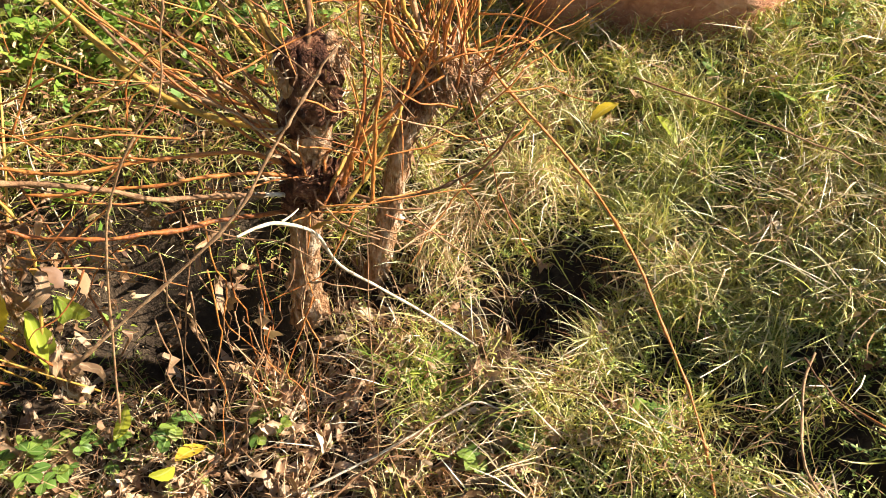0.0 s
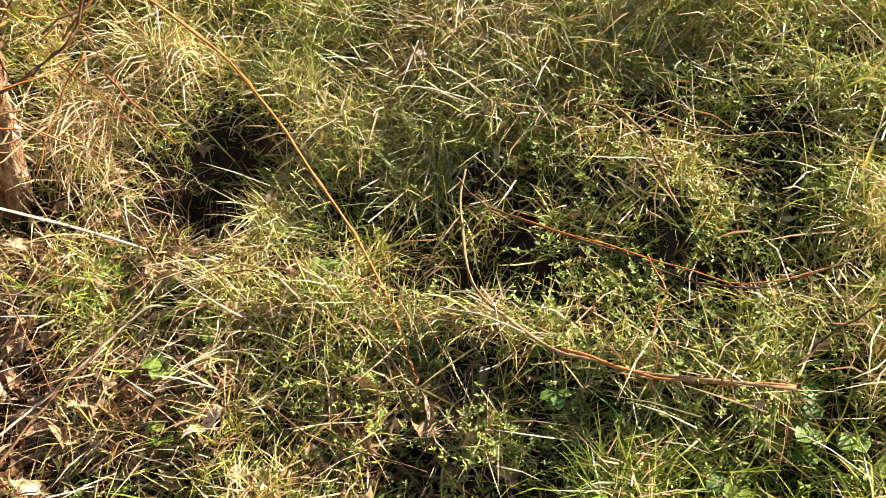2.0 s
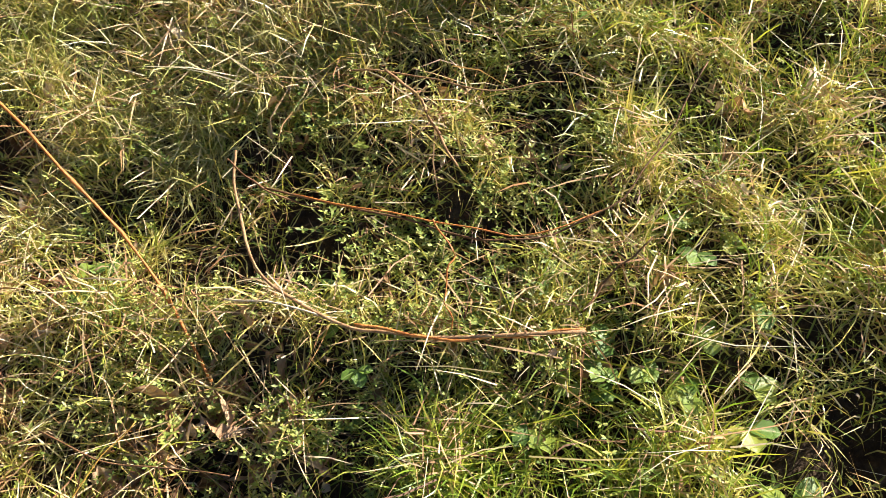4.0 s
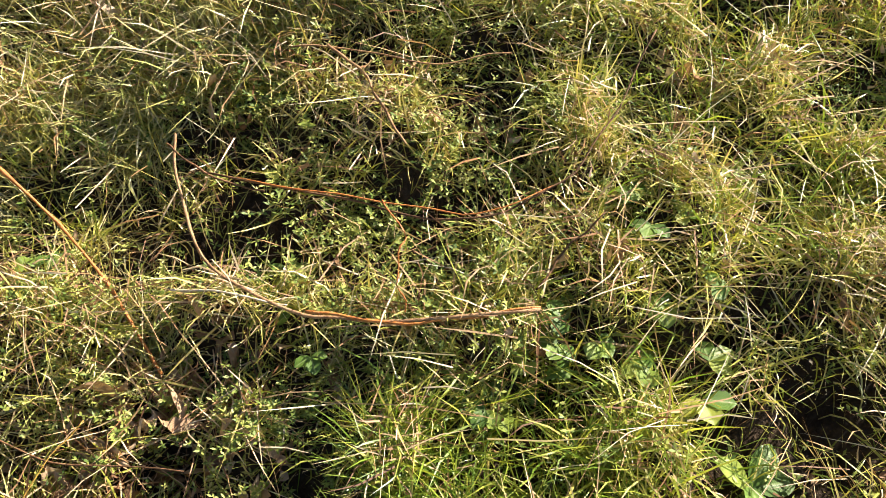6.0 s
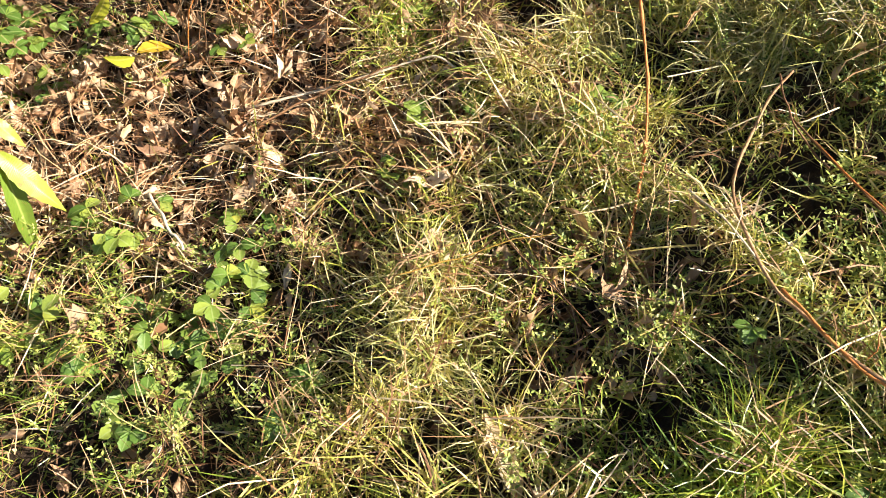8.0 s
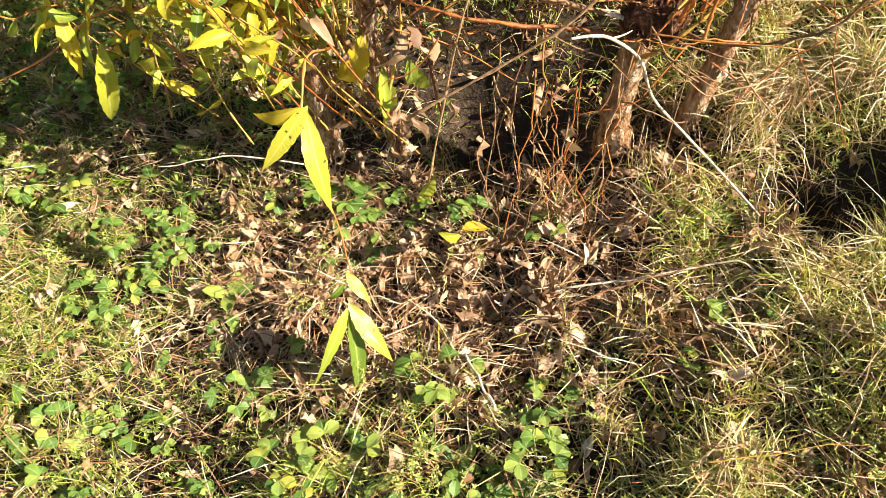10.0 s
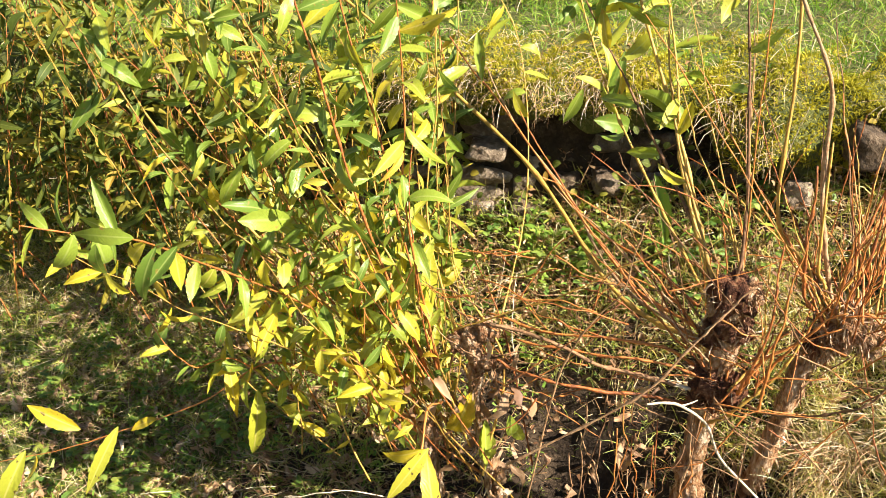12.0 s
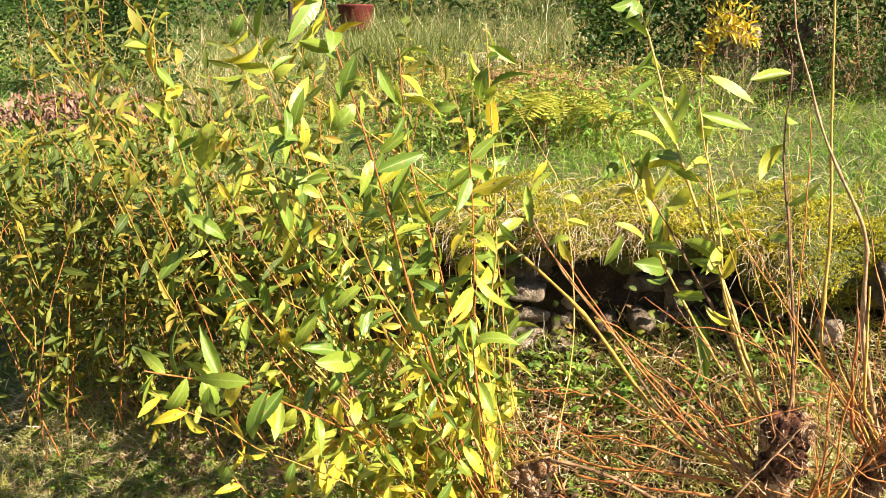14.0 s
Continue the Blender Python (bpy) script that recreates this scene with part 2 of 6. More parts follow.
PALE_WOOD = rough_mat("bleached_wood", [(0.3, (0.26, 0.18, 0.10)), (0.45, (0.50, 0.40, 0.27)), (0.6, (0.66, 0.57, 0.43)), (0.75, (0.74, 0.67, 0.54))], 30, 0.75, 120, 0.6, 0.004, (1, 1, 1))
STONE = rough_mat("wall_stone", [(0.3, (0.04, 0.028, 0.018)), (0.48, (0.14, 0.10, 0.065)), (0.62, (0.30, 0.235, 0.165)), (0.78, (0.60, 0.54, 0.45))], 9, 0.9, 45, 0.9, 0.02, by_object=0.25)
PATH_EARTH = rough_mat("dry_earth", [(0.3, (0.30, 0.22, 0.14)), (0.5, (0.52, 0.42, 0.29)), (0.7, (0.68, 0.58, 0.43))], 5, 0.95, 40, 0.6, 0.02)
RED_PAINT = rough_mat("weathered_red_boards", [(0.3, (0.05, 0.012, 0.01)), (0.5, (0.12, 0.026, 0.018)), (0.7, (0.20, 0.05, 0.035))], 8, 0.7, 60, 0.5, 0.004)
SANDSTONE = rough_mat("red_sandstone", [(0.3, (0.20, 0.08, 0.045)), (0.5, (0.42, 0.20, 0.11)), (0.7, (0.62, 0.40, 0.26))], 6, 0.9, 50, 0.8, 0.015)

# ---- building helpers ----


def link_mesh(name, verts, faces, mat, uvs=None, smooth=True):
    """verts: (n, 3) array; faces: list of (m, k) arrays of vertex numbers; uvs: (n, 2) array by vertex."""
    verts = np.asarray(verts, dtype=np.float32)
    me = bpy.data.meshes.new(name)
    me.vertices.add(len(verts))
    me.vertices.foreach_set("co", verts.ravel())
    loops = np.concatenate([f.ravel() for f in faces]).astype(np.int32)
    totals = np.concatenate([np.full(len(f), f.shape[1], dtype=np.int32) for f in faces])
    starts = np.concatenate([[0], np.cumsum(totals)[:-1]]).astype(np.int32)
    me.loops.add(len(loops))
    me.loops.foreach_set("vertex_index", loops)
    me.polygons.add(len(totals))
    me.polygons.foreach_set("loop_start", starts)
    me.polygons.foreach_set("loop_total", totals)
    if smooth:
        me.polygons.foreach_set("use_smooth", np.ones(len(totals), dtype=bool))
    if uvs is not None:
        layer = me.uv_layers.new(name="UVMap")
        layer.data.foreach_set("uv", np.asarray(uvs, dtype=np.float32)[loops].ravel())
    me.update(calc_edges=True)
    me.validate()
    me.materials.append(mat)
    return me


def thing(name, at, label, category, group="", kind=""):
    ob = new(name)
    ob.empty_display_size = 0.05
    ob.location = at
    return tagged(ob, label, category, group, kind)


def part(name, me, parent, label=""):
    """Links a mesh in world coordinates under a thing or a part."""
    ob = new(name, me)
    if parent is not None:
        ob.parent = parent
        ob.matrix_parent_inverse = parent.matrix_basis.inverted() if parent.parent is None else (parent.parent.matrix_basis @ parent.matrix_parent_inverse @ parent.matrix_basis).inverted()
    if label:
        tagged(ob, label)
    return ob


def smooth_line(pts, n):
    """Points along a soft curve through the given ones."""
    p = np.array(pts, dtype=float)
    if len(p) == 2:
        return p[0] + (p[1] - p[0]) * np.linspace(0, 1, n)[:, None]
    q = np.vstack([2 * p[0] - p[1], p, 2 * p[-1] - p[-2]])
    seg = np.linspace(0, len(p) - 1 - 1e-6, n)
    i = seg.astype(int)
    t = (seg - i)[:, None]
    a, b, c, d = q[i], q[i + 1], q[i + 2], q[i + 3]
    return 0.5 * (2 * b + (c - a) * t + (2 * a - 5 * b + 4 * c - d) * t * t + (3 * b - a - 3 * c + d) * t ** 3)


def tube(name, line, radii, mat, sides=7, knob=0.0, rng=None):
    """A closed tapering tube along a line of points."""
    line = np.asarray(line, dtype=float)
    n = len(line)
    radii = np.asarray(radii, dtype=float) * np.ones(n)
    tang = np.gradient(line, axis=0)
    tang /= np.linalg.norm(tang, axis=1)[:, None] + 1e-9
    ref = np.array([0.31, 0.87, 0.38])
    u = np.cross(tang, ref)
    u /= np.linalg.norm(u, axis=1)[:, None] + 1e-9
    v = np.cross(tang, u)
    ang = np.linspace(0, 2 * np.pi, sides, endpoint=False)
    rr = radii[:, None] * np.ones(sides)
    if knob and rng is not None:
        rr = rr * (1 + knob * rng.normal(size=rr.shape))
    ring = line[:, None, :] + rr[..., None] * (np.cos(ang)[None, :, None] * u[:, None, :] + np.sin(ang)[None, :, None] * v[:, None, :])
    verts = np.vstack([ring.reshape(-1, 3), line[:1] - tang[:1] * radii[0] * 0.4, line[-1:] + tang[-1:] * radii[-1] * 0.6])
    k = np.arange(sides)
    k2 = (k + 1) % sides
    quads = np.concatenate([np.stack([j * sides + k, j * sides + k2, (j + 1) * sides + k2, (j + 1) * sides + k], 1) for j in range(n - 1)])
    first = np.stack([np.full(sides, n * sides), k2, k], 1)
    last = np.stack([np.full(sides, n * sides + 1), (n - 1) * sides + k, (n - 1) * sides + k2], 1)
    return link_mesh(name, verts, [quads, first, last], mat)


def wiggle(line, amount, rng, step=3):
    """Small kinks along a line, none at its start."""
    n = len(line)
    k = rng.normal(size=(n // step + 3, 3)) * amount
    t = np.linspace(0, len(k) - 1.001, n)
    i = t.astype(int)
    w = k[i] + (k[i + 1] - k[i]) * (t - i)[:, None]
    w *= np.linspace(0, 1, n)[:, None] ** 0.5
    return line + w


def blades(name, base, length, width, azim, lift, bend, mat, segs=3, curl=0.5, roll=0.8, kinked=0.25):
    """Many bent, tapering, rolled and partly kinked blades as one mesh. The first arguments are arrays over the blades."""
    n = len(base)
    rng = np.random.default_rng(n)
    pos = np.asarray(base, dtype=float).copy()
    turn, tip = rng.normal(0, curl, n), rng.normal(0, roll, n)
    fold = np.where(rng.random(n) < kinked, rng.uniform(0.4, 1.5, n), 0)
    fold_at = rng.integers(1, segs + 1, n)
    up = np.array([0, 0, 1.0])
    verts = []
    for s in range(segs):
        az = azim + turn * s / segs
        side = np.stack([-np.sin(az), np.cos(az), np.zeros(n)], 1)
        out = np.stack([np.cos(az), np.sin(az), np.zeros(n)], 1)
        el = lift - bend * (s + 0.5) / segs - np.where(s >= fold_at, fold, 0)
        face = up * np.cos(el)[:, None] - out * np.sin(el)[:, None]
        across = side * np.cos(tip)[:, None] + face * np.sin(tip)[:, None]
        w = width * (0.75 if s == 0 else 1 - 0.55 * s / segs)
        verts += [pos - across * w[:, None] / 2, pos + across * w[:, None] / 2]
        pos = pos + (out * np.cos(el)[:, None] + up * np.sin(el)[:, None]) * (length / segs)[:, None]
    verts.append(pos)
    m = 2 * segs + 1
    verts = np.stack(verts, 1).reshape(-1, 3)
    o = np.arange(n)[:, None] * m
    quads = [o + np.array([[2 * s, 2 * s + 1, 2 * s + 3, 2 * s + 2]]) for s in range(segs - 1)]
    tri = o + np.array([[2 * segs - 2, 2 * segs - 1, 2 * segs]])
    return link_mesh(name, verts, [np.concatenate(quads), tri] if quads else [tri], mat)


def leaf_shape(length, width, rows, curl, fold, teeth, widest=0.42, point=1.0, twist=0.0, rng=None):
    """Vertices, quads and uvs of one leaf along +y, upper side +z, with a folded midrib and toothed edges."""
    v, uv = [], []
    for r in range(rows + 1):
        t = r / rows
        if t < widest:
            w = math.sin(math.pi / 2 * t / widest) ** 0.75
        else:
            w = math.cos(math.pi / 2 * ((t - widest) / (1 - widest)) ** point)
        w = max(w, 0.03) * width / 2
        if teeth and 0 < r < rows:
            w *= 1 + teeth * (1 if r % 2 else -1)
        a = curl * t
        y = length * (math.sin(a) / curl if abs(curl) > 1e-3 else t)
        z = -length * ((1 - math.cos(a)) / curl if abs(curl) > 1e-3 else 0)
        if rng is not None:
            z += length * 0.03 * rng.normal()
        for k, s in enumerate((-1, -0.5, 0, 0.5, 1)):
            tw = twist * t
            x, zz = s * w * math.cos(tw), abs(s) * w * fold + s * w * math.sin(tw)
            v.append((x, y, z + zz))
            uv.append((0.5 + 0.5 * s, t))
    q = [(5 * r + k, 5 * r + k + 1, 5 * r + k + 6, 5 * r + k + 5) for r in range(rows) for k in range(4)]
    return np.array(v), np.array(q), np.array(uv)


def many_leaves(name, shapes, mats4, mat):
    """One mesh of many placed leaves."""
    V, Q, U, o = [], [], [], 0
    for (v, q, uv), m in zip(shapes, mats4):
        a = np.array(m)
        V.append(v @ a[:3, :3].T + a[:3, 3])
        Q.append(q + o)
        U.append(uv)
        o += len(v)
    return link_mesh(name, np.vstack(V), [np.vstack(Q)], mat, np.vstack(U))


def place(at, along, up, scale=1.0):
    """A pose whose y runs along a direction and whose z is near up."""
    y = Vector(along).normalized()
    x = y.cross(Vector(up))
    if x.length < 1e-4:
        x = y.cross(Vector((0.3, 0.9, 0.2)))
    x.normalize()
    z = x.cross(y)
    m = Matrix((x, y, z)).transposed().to_4x4() @ Matrix.Diagonal((scale, scale, scale, 1))
    m.translation = Vector(at)
    return m


# ---- the ground: a grassy bank, a low wall line and the terrace behind it ----
HUMPS = [
    (-3.0, -0.1, 0.029),
    (-3.0, 0.8, 0.044),
    (-3.0, 1.7, -0.023),
    (-3.0, 2.6, 0.022),
    (-2.1, 0.8, -0.085),
    (-2.1, 1.7, -0.131),
    (-2.1, 2.6, 0.040),
    (-1.2, -1.0, -0.054),
    (-1.2, -0.1, -0.095),
    (-1.2, 0.8, -0.174),
    (-1.2, 1.7, -0.191),
    (-1.2, 2.6, 0.032),
    (-0.3, -1.0, -0.053),
    (-0.3, -0.1, -0.107),
    (-0.3, 0.8, -0.076),
    (-0.3, 1.7, -0.094),
    (-0.3, 2.6, 0.105),
    (0.6, -1.0, 0.037),
    (0.6, -0.1, 0.040),
    (0.6, 0.8, -0.109),
    (0.6, 1.7, -0.208),
    (0.6, 2.6, 0.055),
    (1.5, -1.0, -0.010),
    (1.5, -0.1, -0.061),
    (1.5, 0.8, 0.032),
    (1.5, 1.7, 0.083),
    (1.5, 2.6, 0.021),
    (2.4, -1.0, -0.014),
    (2.4, -0.1, -0.038),
    (2.4, 2.6, -0.054),
]


def bank(x, y):
    x, y = np.asarray(x, dtype=float), np.asarray(y, dtype=float)
    xc, yc = np.clip(x, -3.4, 2.8), np.clip(y, -1.6, 3.1)
    z = 0.049 + 0.183 * xc + 0.166 * yc
    for a, b, h in HUMPS:
        z = z + h * np.exp(-((xc - a) ** 2 + (yc - b) ** 2) / 1.28)
    ramp_up = np.clip((yc - 2.25) / 0.6, 0, 1)
    # The dip at x -0.40 is dug deep to imitate shade beside the stump.
    z = z + 0.13 * ramp_up ** 2 - 0.20 * np.exp(-(((x + 0.40) / 0.36) ** 2 + ((y - 1.84) / 0.26) ** 2)) - 0.13 * np.exp(-(((x - 0.57) / 0.13) ** 2 + ((y - 1.51) / 0.11) ** 2)) - 0.05 * np.exp(-(((x - 0.66) / 0.16) ** 2 + ((y - 0.70) / 0.13) ** 2))
    return z - 0.05 + 0.04 * (x - xc) + 0.03 * (y - yc)


def wall_y(x):
    return 2.90 - 0.05 * np.asarray(x, dtype=float) + 0.05 * np.sin(np.asarray(x) * 2.1)


def terrace(x, y):
    d = np.maximum(y - wall_y(x), 0)
    d2 = np.minimum(d, 9.0)
    z = 0.99 + 0.04 * np.clip(x, -4, 4) + 0.15 * np.minimum(d, 0.35) + 0.10 * d2 + 0.30 * np.clip(d - 9.5, 0, 25) + 0.02 * np.sin(1.7 * x + y)
    return z


def height(x, y):
    x, y = np.asarray(x, dtype=float), np.asarray(y, dtype=float)
    t = np.clip((y - wall_y(x)) / 0.10, 0, 1)
    return bank(x, y) * (1 - t) + terrace(x, y) * t


def clumps(x, y):
    """0 in the hollows between the tufts, 1 on them."""
    u = np.sin(13.1 * x + 2.1 * np.sin(6.3 * y + 1.0) + 0.7) * np.sin(12.3 * y + 2.3 * np.sin(7.1 * x) + 0.4)
    v = np.sin(25 * x - 9 * y + 1.5 * np.sin(11 * y)) * np.sin(23 * y + 8 * x)
    c = np.clip(0.5 + 0.42 * u + 0.16 * v, 0, 1)
    # a broad tussock at the head of the bank
    return c + (1 - c) * 0.6 * np.exp(-(((x - 1.34) / 0.24) ** 2 + ((y - 1.22) / 0.20) ** 2))


# x, y, radius of the dark gaps between the tufts; those at x < 0 imitate the stump's shade
HOLLOWS = [(0.56, 1.54, 0.12), (0.92, 1.14, 0.09), (-0.46, 2.02, 0.15), (-0.74, 2.10, 0.16), (-0.30, 1.90, 0.11), (0.97, 0.92, 0.07), (0.72, 1.22, 0.06), (0.86, 1.10, 0.08), (1.00, 0.84, 0.06), (1.47, 0.78, 0.06), (0.66, 0.71, 0.06), (0.80, 0.52, 0.08), (1.12, 0.27, 0.08), (1.30, 0.17, 0.08), (1.20, 0.06, 0.06), (1.42, 0.10, 0.06), (1.32, -0.04, 0.08), (0.73, 0.46, 0.06), (1.22, 0.58, 0.05), (1.40, 0.45, 0.05), (0.54, 0.60, 0.06), (1.35, 1.00, 0.06), (0.82, 1.24, 0.05), (1.03, 1.10, 0.06), (1.09, 1.03, 0.05), (0.86, 0.98, 0.05), (0.60, 1.42, 0.08), (1.78, 2.02, 0.22), (1.52, 2.22, 0.16)]


def hollows(x, y):
    h = 0 * x
    x, y = x + 0.03 * np.sin(37 * y + 1) + 0.015 * np.sin(71 * y), y + 0.03 * np.sin(33 * x + 2) + 0.015 * np.sin(83 * x)
    for a, b, r in HOLLOWS:
        h = h + np.exp(-(((x - a) ** 2 + (y - b) ** 2) / (r * r)) ** 1.5)
    return np.clip(h, 0, 1)


def lumps(x, y):
    near = np.clip((2.7 - y) / 0.5, 0, 1) * np.clip((y + 1.6) / 1.0, 0, 1) * np.clip((3.4 - x) / 1.0, 0, 1) * np.clip((x + 5.0) / 1.0, 0, 1)
    return near * (0.105 * (1 - 0.55 * np.clip((y - 0.9) / 0.3, 0, 1) * np.clip((x - 0.7) / 0.3, 0, 1)) * clumps(x, y) * (1 - 0.7 * hollows(x, y)) - 0.05 - 0.045 * hollows(x, y)) + 0.008 * near * np.sin(31 * x + 2) * np.sin(29 * y + 9 * x)


def at_ground(x, y, up=0.0):
    return (float(x), float(y), float(height(x, y)) + float(lumps(x, y)) + up)


def build_ground():
    xs = np.concatenate([-np.geomspace(60, 4.6, 16), np.arange(-4.4, 3.6, 0.045), np.geomspace(3.8, 60, 16)])
    ys = np.concatenate([-np.geomspace(60, 2.6, 12), np.arange(-2.4, 3.5, 0.04), np.geomspace(3.6, 90, 30)])
    gx, gy = np.meshgrid(xs, ys, indexing="ij")
    gz = height(gx, gy) + lumps(gx, gy) - 0.008
    v = np.stack([gx, gy, gz], -1).reshape(-1, 3)
    i, j = np.meshgrid(np.arange(len(xs) - 1), np.arange(len(ys) - 1), indexing="ij")
    a = (i * len(ys) + j).ravel()
    q = np.stack([a, a + len(ys), a + len(ys) + 1, a + 1], 1)
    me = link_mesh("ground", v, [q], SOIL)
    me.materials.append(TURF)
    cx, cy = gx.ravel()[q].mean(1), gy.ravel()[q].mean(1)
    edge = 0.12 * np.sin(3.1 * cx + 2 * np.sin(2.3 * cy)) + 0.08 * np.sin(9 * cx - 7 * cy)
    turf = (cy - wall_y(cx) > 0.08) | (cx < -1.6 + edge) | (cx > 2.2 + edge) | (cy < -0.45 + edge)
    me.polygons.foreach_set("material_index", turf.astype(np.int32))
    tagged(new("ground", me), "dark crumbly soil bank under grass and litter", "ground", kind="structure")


build_ground()

# ---- the dry stone wall below the terrace ----


def stone_mesh(name, size, rng, mat):
    bm = bmesh.new()
    bmesh.ops.create_cube(bm, size=1.0)
    bmesh.ops.subdivide_edges(bm, edges=bm.edges[:], cuts=6, use_grid_fill=True)
    off = Vector(rng.uniform(-50, 50, 3))
    for v in bm.verts:
        p = v.co * 2
        n = (abs(p.x) ** 5 + abs(p.y) ** 5 + abs(p.z) ** 5) ** 0.2
        p = p / n / 2 * 1.04
        k = noise.noise(p * 2.0 + off) * 0.32 + noise.noise(p * 4.5 + off) * 0.16 + noise.noise(p * 10 + off) * 0.06
        p = p * (1 + k)
        v.co = Vector((p.x * size[0], p.y * size[1], p.z * size[2]))
    me = bpy.data.meshes.new(name)
    bm.to_mesh(me)
    bm.free()
    for p in me.polygons:
        p.use_smooth = True
    me.materials.append(mat)
    return me


def build_wall():
    rng = np.random.default_rng(11)
    wall = thing("dry_stone_wall", (-0.5, 2.9, 0.5), "low tumbled dry stone wall, mossy on top, with dark gaps", "wall", kind="structure")
    shapes = [stone_mesh("stone", (rng.uniform(0.10, 0.30), rng.uniform(0.14, 0.22), rng.uniform(0.06, 0.13)), rng, STONE) for _ in range(12)]
    for course in range(6):
        x = -3.0 + 0.1 * course
        while x < 1.7:
            me = shapes[int(rng.integers(len(shapes)))]
            w = me.vertices[0].co.length and max(v.co.x for v in me.vertices) * 2
            x += w * 0.5
            low = float(bank(x, float(wall_y(x)) - 0.12))
            z = low + 0.01 + 0.092 * course + rng.normal() * 0.012
            top = float(terrace(x, float(wall_y(x)))) - 0.05
            if z < top and rng.random() > (0.15 if course == 0 else 0.34):
                ob = part("stone", me, wall)
                ob.matrix_basis = pose(x, float(wall_y(x)) + 0.04 + rng.uniform(-0.06, 0.06) + 0.02 * course, z, rng.normal() * 6, rng.normal() * 5, rng.normal() * 9)
            x += w * 0.5 + rng.uniform(0.0, 0.05)
    for x, y, z, s, r in ((0.50, 2.80, 0.86, 1.15, 18), (0.02, 2.86, 0.72, 1.1, -6), (-1.02, 2.86, 0.68, 0.9, 8), (-0.50, 2.84, 0.60, 0.8, 20), (0.24, 2.74, 0.66, 0.8, -14)):
        ob = part("stone", shapes[int(rng.integers(len(shapes)))], wall, "pale sunlit wall stone")
        ob.matrix_basis = pose(x, y, z, r * 0.4, r * 0.3, r) @ Matrix.Scale(s, 4)
    for x, y, z, size, turn in ((-0.30, 6.9, 1.86, (0.30, 0.26, 0.34), 20), (0.15, 7.0, 1.84, (0.36, 0.28, 0.42), -15)):
        block = thing("stone_block", (x, y, float(terrace(x, y))), "pale weathered stone block standing by the thicket", "stone", "stone blocks")
        part("block", stone_mesh("block", size, rng, STONE), block).matrix_basis = pose(x, y, z - 0.05, 4, 3, turn)
        part("foot", stone_mesh("foot", (size[0] * 1.3, size[1] * 1.3, z - float(terrace(x, y))), rng, STONE), block, "rough stone foot").matrix_basis = pose(x, y, (z + float(terrace(x, y))) / 2 - 0.15, 0, 0, -turn)
    slab = thing("sandstone_slab", (1.08, 2.27, 0.42), "weathered red-brown sandstone slab lying on the bank", "stone")
    me = stone_mesh("slab", (0.66, 0.36, 0.40), rng, SANDSTONE)
    ob = part("slab", me, slab)
    ob.matrix_basis = pose(1.07, 2.29, 0.605, 6, 3, -27)


build_wall()

# ---- ground cover ----


def smoothstep(a, b, v):
    t = np.clip((v - a) / (b - a), 0, 1)
    return t * t * (3 - 2 * t)


def litter_zone(x, y):
    z = 1.15 * np.exp(-(((x + 0.38) / 0.72) ** 4 + ((y - 1.35) / 0.42) ** 4))
    z = z + 1.2 * np.exp(-(((x - 0.64) / 0.19) ** 2 + ((y - 0.72) / 0.15) ** 2))
    z = z + 0.8 * np.exp(-(((x - 0.60) / 0.13) ** 2 + ((y - 1.44) / 0.11) ** 2)) + 0.6 * np.exp(-(((x - 0.80) / 0.12) ** 2 + ((y - 1.95) / 0.14) ** 2))
    z = z + 0.7 * np.exp(-(((x - 0.32) / 0.14) ** 2 + ((y - 1.18) / 0.12) ** 2))
    return np.clip(z + 0.5 * np.exp(-(((x + 2.1) / 0.75) ** 2 + ((y - 2.15) / 0.50) ** 2)), 0, 1)


# Dark soil laid bare left of the stump, in place of the shoots' shade.
def bare_shade_zone(x, y):
    return np.exp(-(((x + 0.42) / 0.50) ** 4 + ((y - 1.86) / 0.32) ** 4))


def green_zone(x, y):
    return smoothstep(-0.25, 0.45, x) * (1 - 0.95 * litter_zone(x, y))


def patch_noise(x, y, s, o):
    return np.array([noise.noise(Vector((a * s + o, b * s - o, 0.3))) for a, b in zip(x, y)])


def gaps(x, y):
    """0 in the small dark gaps of a hand's width and less, 1 between them."""
    a = np.sin(61 * x + 2.3 * np.sin(37 * y + 1) + 1.1 * np.sin(9 * y)) * np.sin(57 * y + 2.1 * np.sin(41 * x + 2) + 1.3 * np.sin(8 * x))
    b = np.sin(33 * x - 21 * y + 1.7 * np.sin(19 * y)) * np.sin(29 * y + 17 * x + 1.9 * np.sin(23 * x))
    return smoothstep(-0.42, 0.12, 0.55 * a + 0.6 * b)


def scatter(n, x0, x1, y0, y1, weight, rng, bare=0.85):
    """Random places in a rectangle, thinned by a weight from 0 to 1."""
    x, y = rng.uniform(x0, x1, n), rng.uniform(y0, y1, n)
    keep = rng.random(n) < weight(x, y) * (1 - bare * bare_shade_zone(x, y)) * (1 - 0.86 * hollows(x, y)) * (1 - (0.84 - 0.45 * smoothstep(0.85, 1.15, y)) * (1 - gaps(x, y)) * (smoothstep(0.0, 0.5, x) + 0.75 * (1 - smoothstep(-0.8, -0.45, x))) * (1 - litter_zone(x, y)))
    return x[keep], y[keep]


def ground_points(x, y, up=0.0):
    return np.stack([x, y, height(x, y) + lumps(x, y) + up], 1)


def stuff(name, me, label, category):
    return tagged(new(name, me), label, category, kind="stuff")


